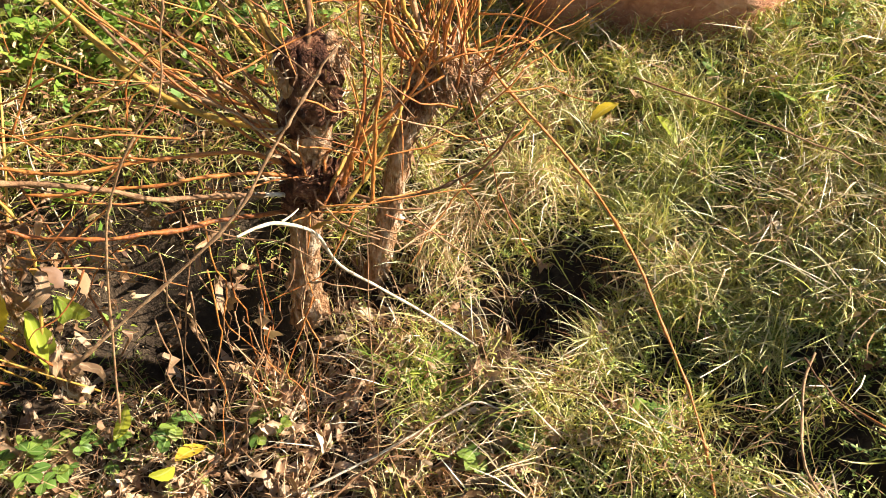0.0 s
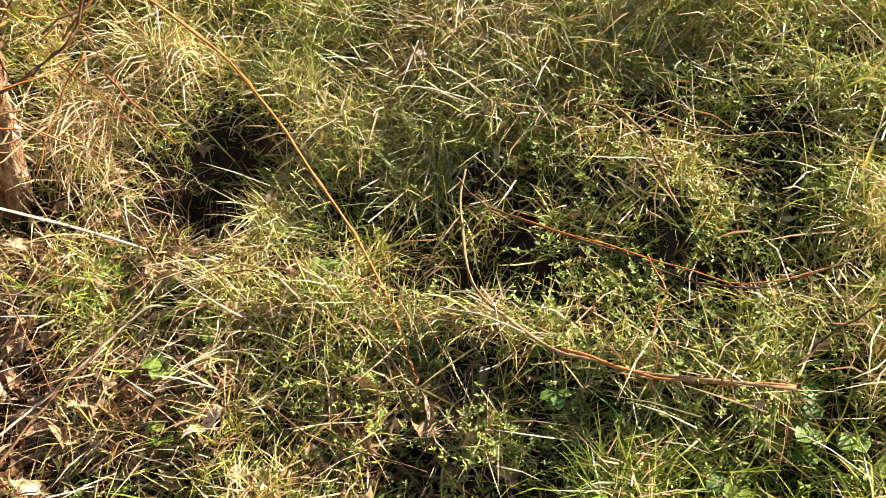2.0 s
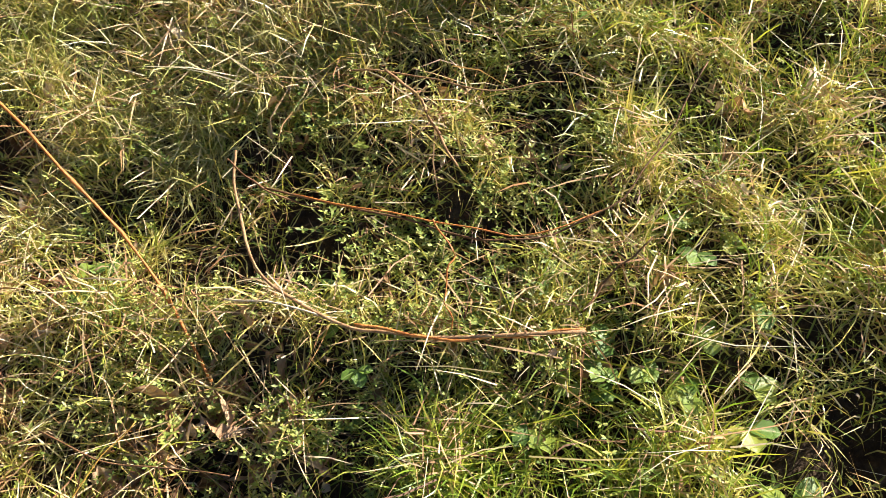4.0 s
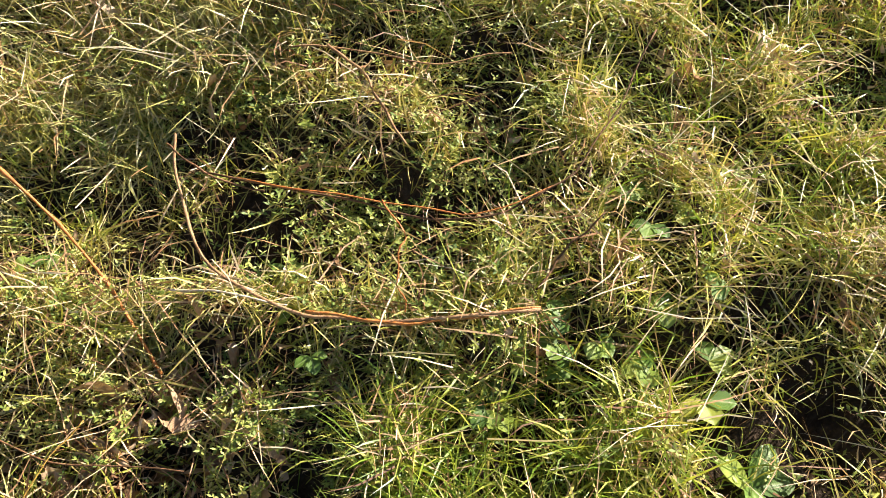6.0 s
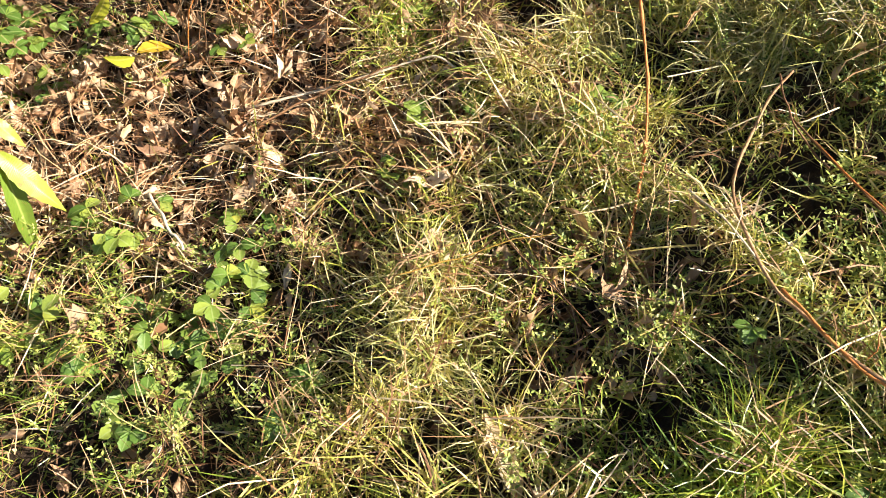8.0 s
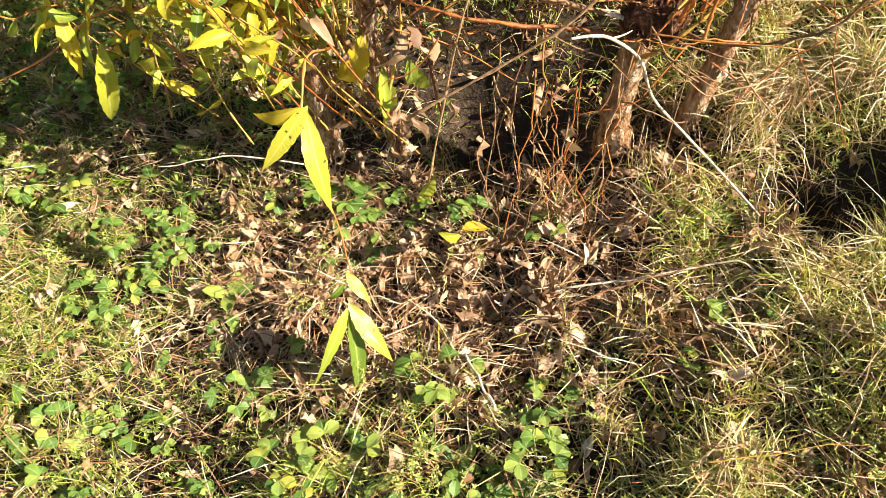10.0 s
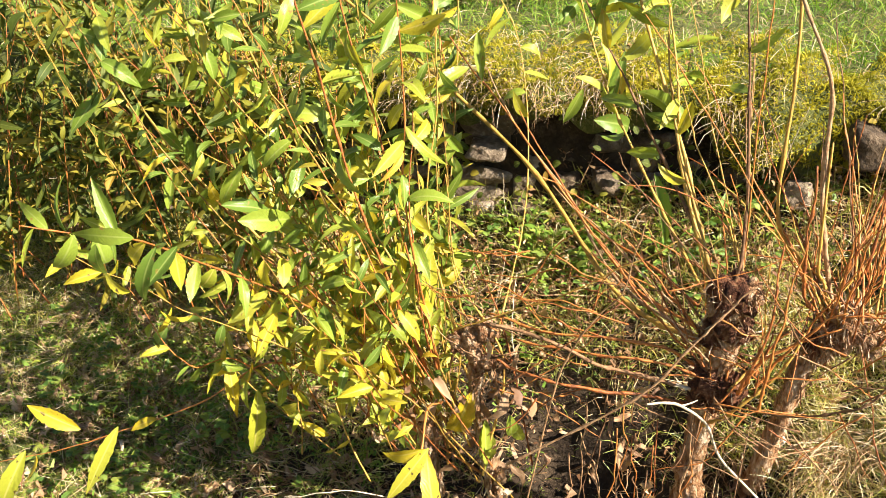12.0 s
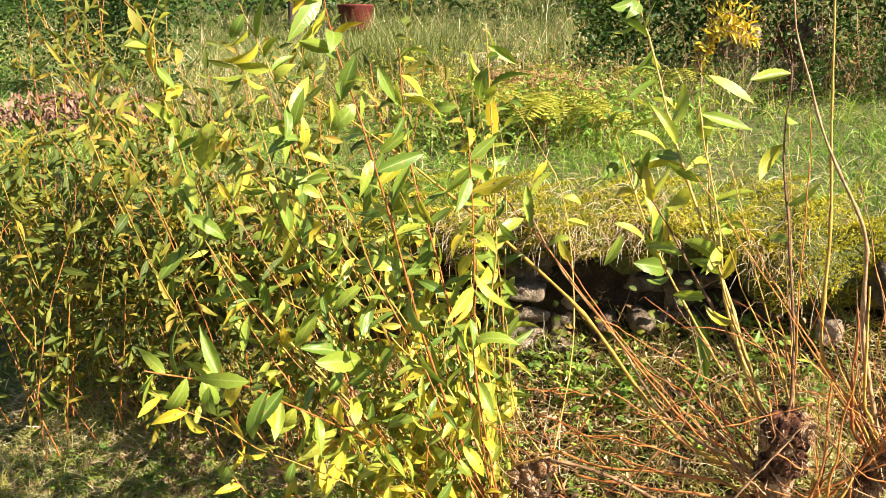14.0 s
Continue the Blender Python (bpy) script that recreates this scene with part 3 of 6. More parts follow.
def build_tussocks():
    rng = np.random.default_rng(21)
    cx, cy = scatter(10500, -0.5, 2.6, -0.7, 2.85, lambda x, y: (0.12 + 0.88 * green_zone(x, y)) * (0.08 + 0.92 * smoothstep(0.30, 0.70, clumps(x, y))), rng)
    B, L, W, A, E, K = [], [], [], [], [], []
    for x, y in zip(cx, cy):
        n = int(rng.integers(8, 24))
        lean = rng.uniform(0, 2 * np.pi)
        r = rng.uniform(0.015, 0.06)
        a = rng.uniform(0, 2 * np.pi, n)
        rr = r * np.sqrt(rng.random(n))
        B.append(np.stack([x + rr * np.cos(a), y + rr * np.sin(a)], 1))
        combed = rng.random(n) < 0.4
        A.append(np.where(combed, rng.normal(lean, 0.45, n), rng.uniform(0, 2 * np.pi, n)))
        size = rng.uniform(0.7, 1.35)
        L.append((0.035 + 0.14 * rng.random(n) ** 1.8) * size)
        W.append(rng.uniform(0.0018, 0.0050, n) * rng.uniform(0.75, 1.2))
        E.append(np.radians(rng.uniform(5, 80, n)))
        K.append(np.radians(rng.uniform(-20, 120, n)))
    B = np.vstack(B)
    L, W, A, E, K = map(np.concatenate, (L, W, A, E, K))
    P = ground_points(B[:, 0], B[:, 1], -0.01)
    stuff("grass_tussocks", blades("grass_tussocks", P, L, W, A, E, K, GRASS, 3), "long bent green and yellowing grass in tussocks", "grass")


def build_lush():
    rng = np.random.default_rng(22)
    spots = ((1.75, 0.55, 0.35), (2.0, 1.0, 0.4), (0.85, 0.30, 0.12), (1.05, 0.18, 0.12), (0.75, 0.42, 0.12), (0.95, 1.75, 0.14), (1.25, 1.65, 0.16), (0.26, 1.42, 0.07), (1.7, 0.1, 0.25), (-1.75, 1.15, 0.30), (-1.9, 0.9, 0.25), (-1.55, 0.75, 0.2), (0.90, 0.44, 0.10), (1.12, 0.15, 0.16), (0.80, 0.40, 0.08), (-2.2, 1.2, 0.3), (1.72, 1.05, 0.16), (1.75, 1.35, 0.18))
    X, Y = [], []
    for x, y, r in spots:
        n = int(2700 * r)
        X.append(rng.normal(x, r * 0.6, n))
        Y.append(rng.normal(y, r * 0.6, n))
    X, Y = np.concatenate(X), np.concatenate(Y)
    keep = rng.random(len(X)) > 0.85 * hollows(X, Y)
    X, Y = X[keep], Y[keep]
    n = len(X)
    short = np.where(X < -0.8, 0.45, 1.0)
    me = blades("lush_grass", ground_points(X, Y, -0.01), rng.uniform(0.06, 0.19, n) * short, rng.uniform(0.0020, 0.0050, n), rng.uniform(0, 2 * np.pi, n), np.radians(rng.uniform(45, 88, n)), np.radians(rng.uniform(20, 110, n)), LUSH)
    stuff("lush_grass", me, "bright green fine fresh grass", "grass")


def build_straw():
    rng = np.random.default_rng(23)
    x, y = scatter(132000, -3.9, 2.4, -0.6, 2.8, lambda x, y: np.clip(0.16 + 0.4 * (x < -2.6) + 0.38 * green_zone(x, y) + 0.84 * litter_zone(x, y) + 0.35 * (x < -0.6) + 0.2 * (y > 1.95) + 0.45 * np.exp(-(((x - 1.3) / 0.35) ** 4 + ((y - 1.45) / 0.28) ** 4)), 0, 1) * np.where(x > 0.2, np.clip(1.3 * clumps(x, y) - 0.15, 0.03, 1), 0.35 + 0.65 * clumps(x, y)), rng)
    n = len(x)
    me = blades("dry_grass", ground_points(x, y, 0.0) + np.stack([np.zeros(n), np.zeros(n), rng.uniform(0.0, 0.09, n) * green_zone(x, y) + rng.uniform(0.0, 0.03, n)], 1), 0.03 + 0.18 * rng.random(n) ** 2, rng.uniform(0.0014, 0.0042, n), rng.uniform(0, 2 * np.pi, n), np.radians(rng.uniform(-8, 38, n)), np.radians(rng.uniform(-10, 50, n)), STRAW, 2, 0.3)
    stuff("dry_grass", me, "pale dead grass stalks lying flat", "grass")
    # hanging straw tufts beside the second stump
    X, Y, A = [], [], []
    for cx, cy, r, a, m in ((0.45, 1.76, 0.05, -2.2, 150), (0.38, 1.86, 0.05, -1.9, 100), (0.56, 1.86, 0.06, -2.4, 150), (0.64, 1.78, 0.05, -2.0, 80), (0.12, 1.82, 0.04, -1.5, 90), (0.36, 1.66, 0.04, -1.2, 90)):
        m = int(m * 0.65)
        X.append(rng.normal(cx, r, m))
        Y.append(rng.normal(cy, r, m))
        A.append(rng.normal(a, 0.5, m))
    X, Y, A = map(np.concatenate, (X, Y, A))
    n = len(X)
    me = blades("straw_tuft", ground_points(X, Y, 0.0), rng.uniform(0.12, 0.30, n), rng.uniform(0.0018, 0.0034, n), A + rng.normal(0, 0.4, n), np.radians(rng.uniform(50, 85, n)), np.radians(rng.uniform(80, 165, n)), STRAW, 4)
    stuff("straw_tuft", me, "drooping bleached tuft of dead grass by a stump", "grass")


def build_short_turf():
    rng = np.random.default_rng(24)
    x, y = scatter(100000, -4.2, 0.4, 0.2, 2.85, lambda x, y: (1 - smoothstep(-0.7, 0.2, x)) * (0.9 - 0.8 * np.clip(litter_zone(x, y), 0, 1)) * (1 - 0.65 * smoothstep(1.5, 1.9, y)) * (0.2 + 0.8 * smoothstep(0.25, 0.6, clumps(x, y))), rng)
    n = len(x)
    me = blades("short_turf", ground_points(x, y, -0.005), rng.uniform(0.03, 0.11, n), rng.uniform(0.0016, 0.004, n), rng.normal(-2.4, 1.1, n), np.radians(rng.uniform(20, 80, n)), np.radians(rng.uniform(10, 100, n)), LUSH, 3)
    stuff("short_turf", me, "short green turf with moss and herbs", "grass")
    # the bank between the trees and the wall
    x, y = scatter(30000, -3.6, 2.2, 1.8, 2.9, lambda x, y: np.full(len(x), 0.8), rng)
    n = len(x)
    me = blades("bank_grass", ground_points(x, y, -0.005), rng.uniform(0.05, 0.17, n), rng.uniform(0.0022, 0.005, n), rng.uniform(0, 2 * np.pi, n), np.radians(rng.uniform(15, 85, n)), np.radians(rng.uniform(0, 100, n)), BANK_BLADE, 3)
    stuff("bank_grass", me, "shaggy grass on the bank below the wall", "grass")


def build_outer_grass():
    """Plain meadow grass all round the bank."""
    rng = np.random.default_rng(33)
    x, y = rng.uniform(-7, 7, 36000), rng.uniform(-6, 2.85, 36000)
    inner = smoothstep(-4.4, -3.6, x) * (1 - smoothstep(2.0, 2.5, x)) * smoothstep(-0.7, -0.2, y)
    keep = rng.random(len(x)) > inner
    x, y = x[keep], y[keep]
    n = len(x)
    me = blades("meadow_grass", ground_points(x, y, -0.01), rng.uniform(0.06, 0.2, n), rng.uniform(0.004, 0.009, n), rng.uniform(0, 2 * np.pi, n), np.radians(rng.uniform(30, 85, n)), np.radians(rng.uniform(20, 110, n)), GRASS, 2)
    stuff("meadow_grass", me, "rough meadow grass round the bank", "grass")


def build_herbs():
    """Creeping herbs: leaning sprigs with whorls of small narrow leaves."""
    rng = np.random.default_rng(25)
    x, y = scatter(68000, -2.4, 2.2, -0.4, 2.4, lambda x, y: np.clip(0.05 + 1.1 * (0.25 + 0.75 * smoothstep(-0.2, 0.2, patch_noise(x, y, 4.0, 7.0))) * (0.12 + 0.88 * np.exp(-(((x - 1.2) / 0.50) ** 4 + ((y - 0.90) / 0.48) ** 4))) - 0.1 * litter_zone(x, y), 0, 1), rng)
    n = len(x)
    base = ground_points(x, y, 0.005)
    az, el = rng.uniform(0, 2 * np.pi, n), np.radians(rng.uniform(10, 80, n))
    d = np.stack([np.cos(az) * np.cos(el), np.sin(az) * np.cos(el), np.sin(el)], 1)
    h = rng.uniform(0.03, 0.11, n)
    V = []
    for k in range(4):
        c = base + d * (h * (k + 1) / 4)[:, None]
        for j in range(4):
            a = az + 1.571 * j + 0.6 * k + rng.normal(0, 0.3, n)
            tip = np.stack([np.cos(a), np.sin(a), rng.uniform(-0.2, 0.8, n)], 1)
            side = np.stack([-np.sin(a), np.cos(a), rng.normal(0, 0.4, n)], 1)
            size = (rng.uniform(0.007, 0.015, n) * (1.15 - 0.12 * k))[:, None]
            V.append(np.stack([c, c + size * (tip * 0.5 + side * 0.2), c + size * tip, c + size * (tip * 0.5 - side * 0.2)], 1))
    V = np.concatenate(V).reshape(-1, 3)
    stuff("creeping_herbs", link_mesh("creeping_herbs", V, [np.arange(len(V)).reshape(-1, 4)], HERB), "creeping small-leaved green herbs among grass", "herbs")


def build_undergrowth():
    """Short crossing blades that fill the sward between the tussocks."""
    rng = np.random.default_rng(34)
    x, y = scatter(90000, 0.1, 2.3, -0.4, 2.5, lambda x, y: (0.2 + 0.8 * green_zone(x, y)) * (0.1 + 0.9 * smoothstep(0.25, 0.6, clumps(x, y))), rng, 0.5)
    n = len(x)
    P = ground_points(x, y) + np.stack([np.zeros(n), np.zeros(n), rng.uniform(-0.005, 0.04, n)], 1)
    me = blades("undergrowth", P, 0.02 + 0.075 * rng.random(n) ** 1.6, rng.uniform(0.0018, 0.0044, n), rng.uniform(0, 2 * np.pi, n), np.radians(rng.uniform(-10, 75, n)), np.radians(rng.uniform(-20, 70, n)), GRASS, 2)
    stuff("undergrowth", me, "short tangled green and tan blades filling the sward", "grass")


def torn(shape, rng, crush):
    """Crumples a leaf and tears its edge."""
    v, q, uv = shape
    v = v.copy()
    rows = len(v) // 5
    v[:, 0] *= np.repeat(rng.uniform(0.55, 1.15, rows), 5)
    size = float(np.ptp(v[:, 1])) + 0.01
    wave = rng.uniform(2, 7, 2)
    v[:, 2] += crush * size * (np.sin(v[:, 1] / size * wave[0] * 2 + wave[1]) * 0.5 + np.sin(v[:, 0] / size * 9 + wave[1]) * 0.6) * 0.3
    v[:, 2] += rng.normal(0, crush * size * 0.05, len(v))
    return v, q, uv


def oak_like(rng):
    return torn(leaf_shape(rng.uniform(0.03, 0.07), rng.uniform(0.018, 0.038), 7, rng.uniform(-2.4, 2.4), rng.uniform(0.1, 0.9), 0.20, 0.5, 1.3, rng.uniform(-1.2, 1.2)), rng, 1.0)


def long_dry(rng):
    return torn(leaf_shape(rng.uniform(0.06, 0.11), rng.uniform(0.014, 0.026), 8, rng.uniform(-2.6, 2.6), rng.uniform(0.2, 1.2), 0.03, 0.45, 1.2, rng.uniform(-2.2, 2.2)), rng, 0.8)


def crumb(rng):
    return torn(leaf_shape(rng.uniform(0.014, 0.034), rng.uniform(0.008, 0.022), 3, rng.uniform(-2.0, 2.0), rng.uniform(0.0, 0.9), 0.25, 0.5, 1.0, rng.uniform(-1.0, 1.0)), rng, 1.2)


def lie(x, y, rng, up=0.012, tilt=0.5):
    a = rng.uniform(0, 2 * np.pi)
    return place(at_ground(x, y, up), (math.cos(a), math.sin(a), rng.normal() * tilt * 0.6), (rng.normal() * tilt, rng.normal() * tilt, 1 if rng.random() > 0.3 else -1))


def build_litter():
    rng = np.random.default_rng(26)
    x, y = scatter(42000, -3.0, 2.0, -0.4, 2.7, lambda x, y: np.clip(0.05 + 0.08 * (x < -0.6) + 0.75 * litter_zone(x, y) + 0.03 * (y > 1.9), 0, 1), rng, 0.6)
    shapes = [long_dry(rng) if k % 5 == 0 else oak_like(rng) if k % 5 < 3 else crumb(rng) for k in range(40)]
    pick = [shapes[int(rng.integers(40))] for _ in x]
    stuff("leaf_litter", many_leaves("leaf_litter", pick, [lie(a, b, rng, rng.uniform(0.0, 0.02)) for a, b in zip(x, y)], LITTER), "curled brown fallen leaves on the soil", "leaf litter")
    meshes = []
    for k in range(12):
        v, q, uv = oak_like(rng) if k % 3 else long_dry(rng)
        meshes.append(link_mesh("dry_leaf", v, [q], LITTER_ONE, uv))
    spots = [(0.40, 1.38), (0.43, 1.37), (0.29, 1.15), (-0.14, 1.34), (-0.45, 1.46), (-0.23, 1.42), (-0.07, 1.29), (1.41, 0.72), (0.44, 1.38), (0.42, 1.41), (0.35, 1.11), (0.29, 1.15), (0.69, 0.76), (0.67, 0.83), (0.69, 0.76), (0.59, 0.65), (0.35, 0.85), (0.30, 0.65), (-0.20, 1.07), (0.74, 0.66), (0.42, 0.50), (-0.21, 1.07), (-0.35, 0.74), (0.33, 1.42), (-0.11, 1.35), (-0.40, 1.42), (-0.84, 1.12), (-1.08, 1.12), (-0.77, 1.11), (-0.02, 0.88), (0.35, 0.89), (-1.25, 0.79), (-0.86, 0.83), (-1.27, 1.62), (-1.21, 1.65), (-1.31, 0.67)]
    sx, sy = scatter(520, -2.0, 1.6, 0.1, 2.0, lambda x, y: np.clip(0.03 + 0.22 * (x < -0.6) + 0.6 * litter_zone(x, y), 0, 1), rng)
    for cx, cy, r, m in ((0.37, 1.45, 0.05, 12), (0.34, 1.13, 0.06, 20), (0.69, 0.75, 0.07, 26), (0.58, 0.77, 0.05, 12), (0.30, 1.17, 0.05, 10), (1.30, 1.30, 0.08, 8), (0.80, 2.05, 0.10, 14), (-0.1, 1.2, 0.12, 22)):
        sx = np.concatenate([sx, rng.normal(cx, r, m)])
        sy = np.concatenate([sy, rng.normal(cy, r, m)])
    for k, (a, b) in enumerate(spots + list(zip(sx, sy))):
        ob = new("dry_leaf", meshes[int(rng.integers(len(meshes)))])
        ob.matrix_basis = lie(a, b, rng, 0.03 if k < len(spots) else 0.02, 0.35) @ Matrix.Scale(1.25 if k < len(spots) else 1.0, 4)
        tagged(ob, "curled brown dry leaf lying on the ground", "leaf", "fallen leaves")
    v, q, uv = leaf_shape(0.10, 0.045, 10, 0.7, 0.25, 0.06, 0.45)
    yellow = link_mesh("fallen_yellow_leaf", v, [q], LEAF_YELLOW, uv)
    for a, b in ((-0.34, 1.38), (0.86, 1.89), (0.94, 1.82), (-0.51, 1.56), (-0.34, 1.40)):
        ob = new("fallen_leaf", yellow)
        ob.matrix_basis = lie(a, b, rng, 0.10, 0.25)
        tagged(ob, "yellow fallen leaf on the grass", "leaf", "fallen leaves")
    v, q, uv = leaf_shape(0.15, 0.035, 10, 0.5, 0.35, 0.0, 0.6, 2.0)
    pale = link_mesh("pale_leaf", v, [q], STRAW, uv)
    ob = new("pale_leaf", pale)
    ob.matrix_basis = place(at_ground(0.47, 0.50, 0.06), (0.45, -0.9, -0.1), (0, -0.3, 1))
    tagged(ob, "long pale dead leaf standing in the grass", "leaf", "fallen leaves")


def herb_stalk(p0, p1, r=0.0011):
    mid = (np.array(p0) + np.array(p1)) / 2 + np.array([0, 0, 0.006])
    return tube("stalk", smooth_line([p0, mid, p1], 5), [r] * 5, HERB, 4)


def strawberry_plant(rng, leaves, size):
    plant = thing("strawberry_plant", (0, 0, 0), "small wild strawberry plant with toothed leaves", "plant", "low leafy plants")
    for k in range(leaves):
        a = 2 * np.pi * k / leaves + rng.normal() * 0.5
        out = rng.uniform(0.02, 0.06) * size
        top = np.array([out * math.cos(a), out * math.sin(a), rng.uniform(0.025, 0.06) * size])
        part("stalk", herb_stalk((0, 0, -0.01), top), plant)
        for j in (-1, 0, 1):
            b = a + j * 1.25
            v, q, uv = leaf_shape(rng.uniform(0.028, 0.04) * size, rng.uniform(0.022, 0.03) * size, 7, rng.uniform(0.2, 0.8), 0.25, 0.07, 0.55, 1.6)
            m = place(top, (math.cos(b), math.sin(b), rng.uniform(-0.1, 0.3)), (0, 0, 1))
            arr = np.array(m)
            part("leaflet", link_mesh("leaflet", v @ arr[:3, :3].T + arr[:3, 3], [q], STRAWB, uv), plant)
    return plant


def lobed_leaf(size):
    """A broad lobed blade, like that of a buttercup or geranium."""
    n = 26
    ang = np.linspace(-2.7, 2.7, n)
    rad = size * (0.62 + 0.38 * np.abs(np.cos(ang * 1.62))) * (1 + 0.08 * np.where(np.arange(n) % 2, 1, -1))
    rim = np.stack([rad * np.sin(ang), size * 0.2 + rad * np.cos(ang), 0.12 * rad * np.cos(3 * ang) - 0.2 * rad ** 2 / size], 1)
    mid = rim * 0.5 + np.array([0, size * 0.1, 0.01 * size])
    v = np.vstack([[[0, size * 0.2, 0]], mid, rim])
    k = np.arange(n - 1)
    tri = np.stack([np.zeros(n - 1, dtype=int), 1 + k + 1, 1 + k], 1)
    quad = np.stack([1 + k, 2 + k, n + 2 + k, n + 1 + k], 1)
    uv = np.vstack([[[0.5, 0.5]], 0.5 + 0.25 * np.stack([np.sin(ang), np.cos(ang)], 1), 0.5 + 0.5 * np.stack([np.sin(ang), np.cos(ang)], 1)])
    return v, [tri, quad], uv


def lobed_plant(rng, leaves, size):
    plant = thing("lobed_leaf_plant", (0, 0, 0), "low green plant with broad lobed leaves", "plant", "low leafy plants")
    for k in range(leaves):
        a = 2 * np.pi * k / leaves + rng.normal() * 0.4
        top = np.array([0.035 * math.cos(a), 0.035 * math.sin(a), rng.uniform(0.04, 0.07)]) * (size / 0.03)
        part("stalk", herb_stalk((0, 0, -0.01), top), plant)
        v, f, uv = lobed_leaf(size * rng.uniform(0.8, 1.15))
        arr = np.array(place(top, (math.cos(a), math.sin(a), rng.uniform(-0.2, 0.35)), (0, 0, 1)))
        part("leaf", link_mesh("leaf", v @ arr[:3, :3].T + arr[:3, 3], f, STRAWB, uv), plant)
    return plant


def broad_plant(rng, leaves, size):
    plant = thing("broad_leaf_plant", (0, 0, 0), "low rosette of broad oval green leaves", "plant", "low leafy plants")
    for k in range(leaves):
        a = 2 * np.pi * k / leaves + rng.normal() * 0.4
        v, q, uv = leaf_shape(size * rng.uniform(0.8, 1.2), size * 0.5, 10, rng.uniform(0.3, 0.9), 0.2, 0.02, 0.5, 1.5)
        arr = np.array(place((0, 0, 0.01), (math.cos(a), math.sin(a), rng.uniform(0.1, 0.8)), (0, 0, 1)))
        part("leaf", link_mesh("leaf", v @ arr[:3, :3].T + arr[:3, 3], [q], STRAWB, uv), plant)
    return plant


def sow(models, spots, rng, s0=0.85, s1=1.25):
    for k, (x, y) in enumerate(spots):
        m = models[k % len(models)]
        at = at_ground(x, y, 0.0)
        pm = pose(*at, rng.normal() * 8, rng.normal() * 8, rng.uniform(0, 360)) @ Matrix.Scale(rng.uniform(s0, s1), 4)
        if k < len(models):
            m.matrix_basis = pm
        else:
            copy = copy_thing(m, pm)
            copy.scale = [rng.uniform(s0, s1)] * 3


def build_plants():
    rng = np.random.default_rng(27)
    models = [strawberry_plant(rng, n, 1.0) for n in (3, 4, 5, 3)]
    spots = [(-0.62, 1.40), (-0.74, 1.51), (-0.68, 1.48), (-0.92, 1.52), (-0.63, 1.59), (-1.37, 1.36), (-1.30, 1.47), (-1.50, 1.21), (-0.34, 0.97), (-0.01, 0.80), (-0.51, 0.80), (-0.41, 0.76), (-0.16, 0.75), (-0.10, 1.43), (0.30, 1.06), (-0.35, 1.52), (-1.89, 1.66), (-1.86, 1.47), (-1.46, 1.37), (-1.24, 0.59), (-1.14, 0.61), (-0.02, 0.96), (-1.31, 1.27)]
    spots += [(-0.62, 1.58), (-0.49, 1.54), (-0.72, 1.51), (-0.57, 1.45), (-0.33, 1.52), (0.37, 1.21), (1.43, 0.34), (1.20, 0.33), (0.92, 0.67), (1.35, 0.21), (1.26, 0.14), (0.00, 0.81), (-0.26, 1.01), (-0.33, 0.97), (0.00, 0.96), (-0.14, 0.75), (-0.12, 0.71), (0.13, 0.56), (-0.15, 0.56), (-0.03, 0.70), (1.03, 0.35), (-0.27, 0.64)]
    sx, sy = scatter(420, -2.3, -0.5, 0.5, 1.9, lambda x, y: 0.15 * (1 - 0.8 * litter_zone(x, y)), rng)
    wx, wy = scatter(70, -1.9, 0.4, 2.4, 2.85, lambda x, y: np.full(len(x), 0.6), rng)
    sow(models, spots + list(zip(sx, sy)) + list(zip(wx, wy)), rng, 0.8, 1.3)
    lobed = [lobed_plant(rng, 3, 0.030), lobed_plant(rng, 4, 0.026)]
    tx, ty = scatter(26, 1.2, 2.2, 0.6, 2.2, lambda x, y: np.full(len(x), 0.5), rng)
    sow(lobed, [(0.30, 1.45), (0.45, 1.17), (0.68, 1.12), (0.33, 1.02), (1.13, 0.33)] + list(zip(tx, ty)), rng, 0.6, 0.95)
    lx, ly = scatter(70, -3.2, -1.2, 1.3, 2.3, lambda x, y: np.full(len(x), 0.5), rng)
    bx, by = scatter(44, 1.1, 2.0, 1.6, 2.3, lambda x, y: np.full(len(x), 0.6), rng)
    ex, ey = rng.normal(1.68, 0.17, 26), rng.normal(2.05, 0.15, 26)
    sow([lobed_plant(rng, 5, 0.026)], list(zip(lx, ly)) + list(zip(bx, by)) + list(zip(ex, ey)), rng, 0.7, 1.2)
    broad = [broad_plant(rng, 4, 0.075), broad_plant(rng, 5, 0.05)]
    sow(broad, [(-0.98, 1.22), (-1.30, 1.05), (-1.34, 1.12), (-1.18, 0.60), (-0.21, 0.80), (0.97, 0.77), (1.03, 0.35), (0.95, 0.22), (1.20, -0.02)], rng, 0.8, 1.2)
    big = lobed_plant(rng, 6, 0.045)
    big.matrix_basis = pose(*at_ground(1.56, 1.08, 0.03))
    tagged(big, "pale yellow-green broad-leaved plant in the grass")


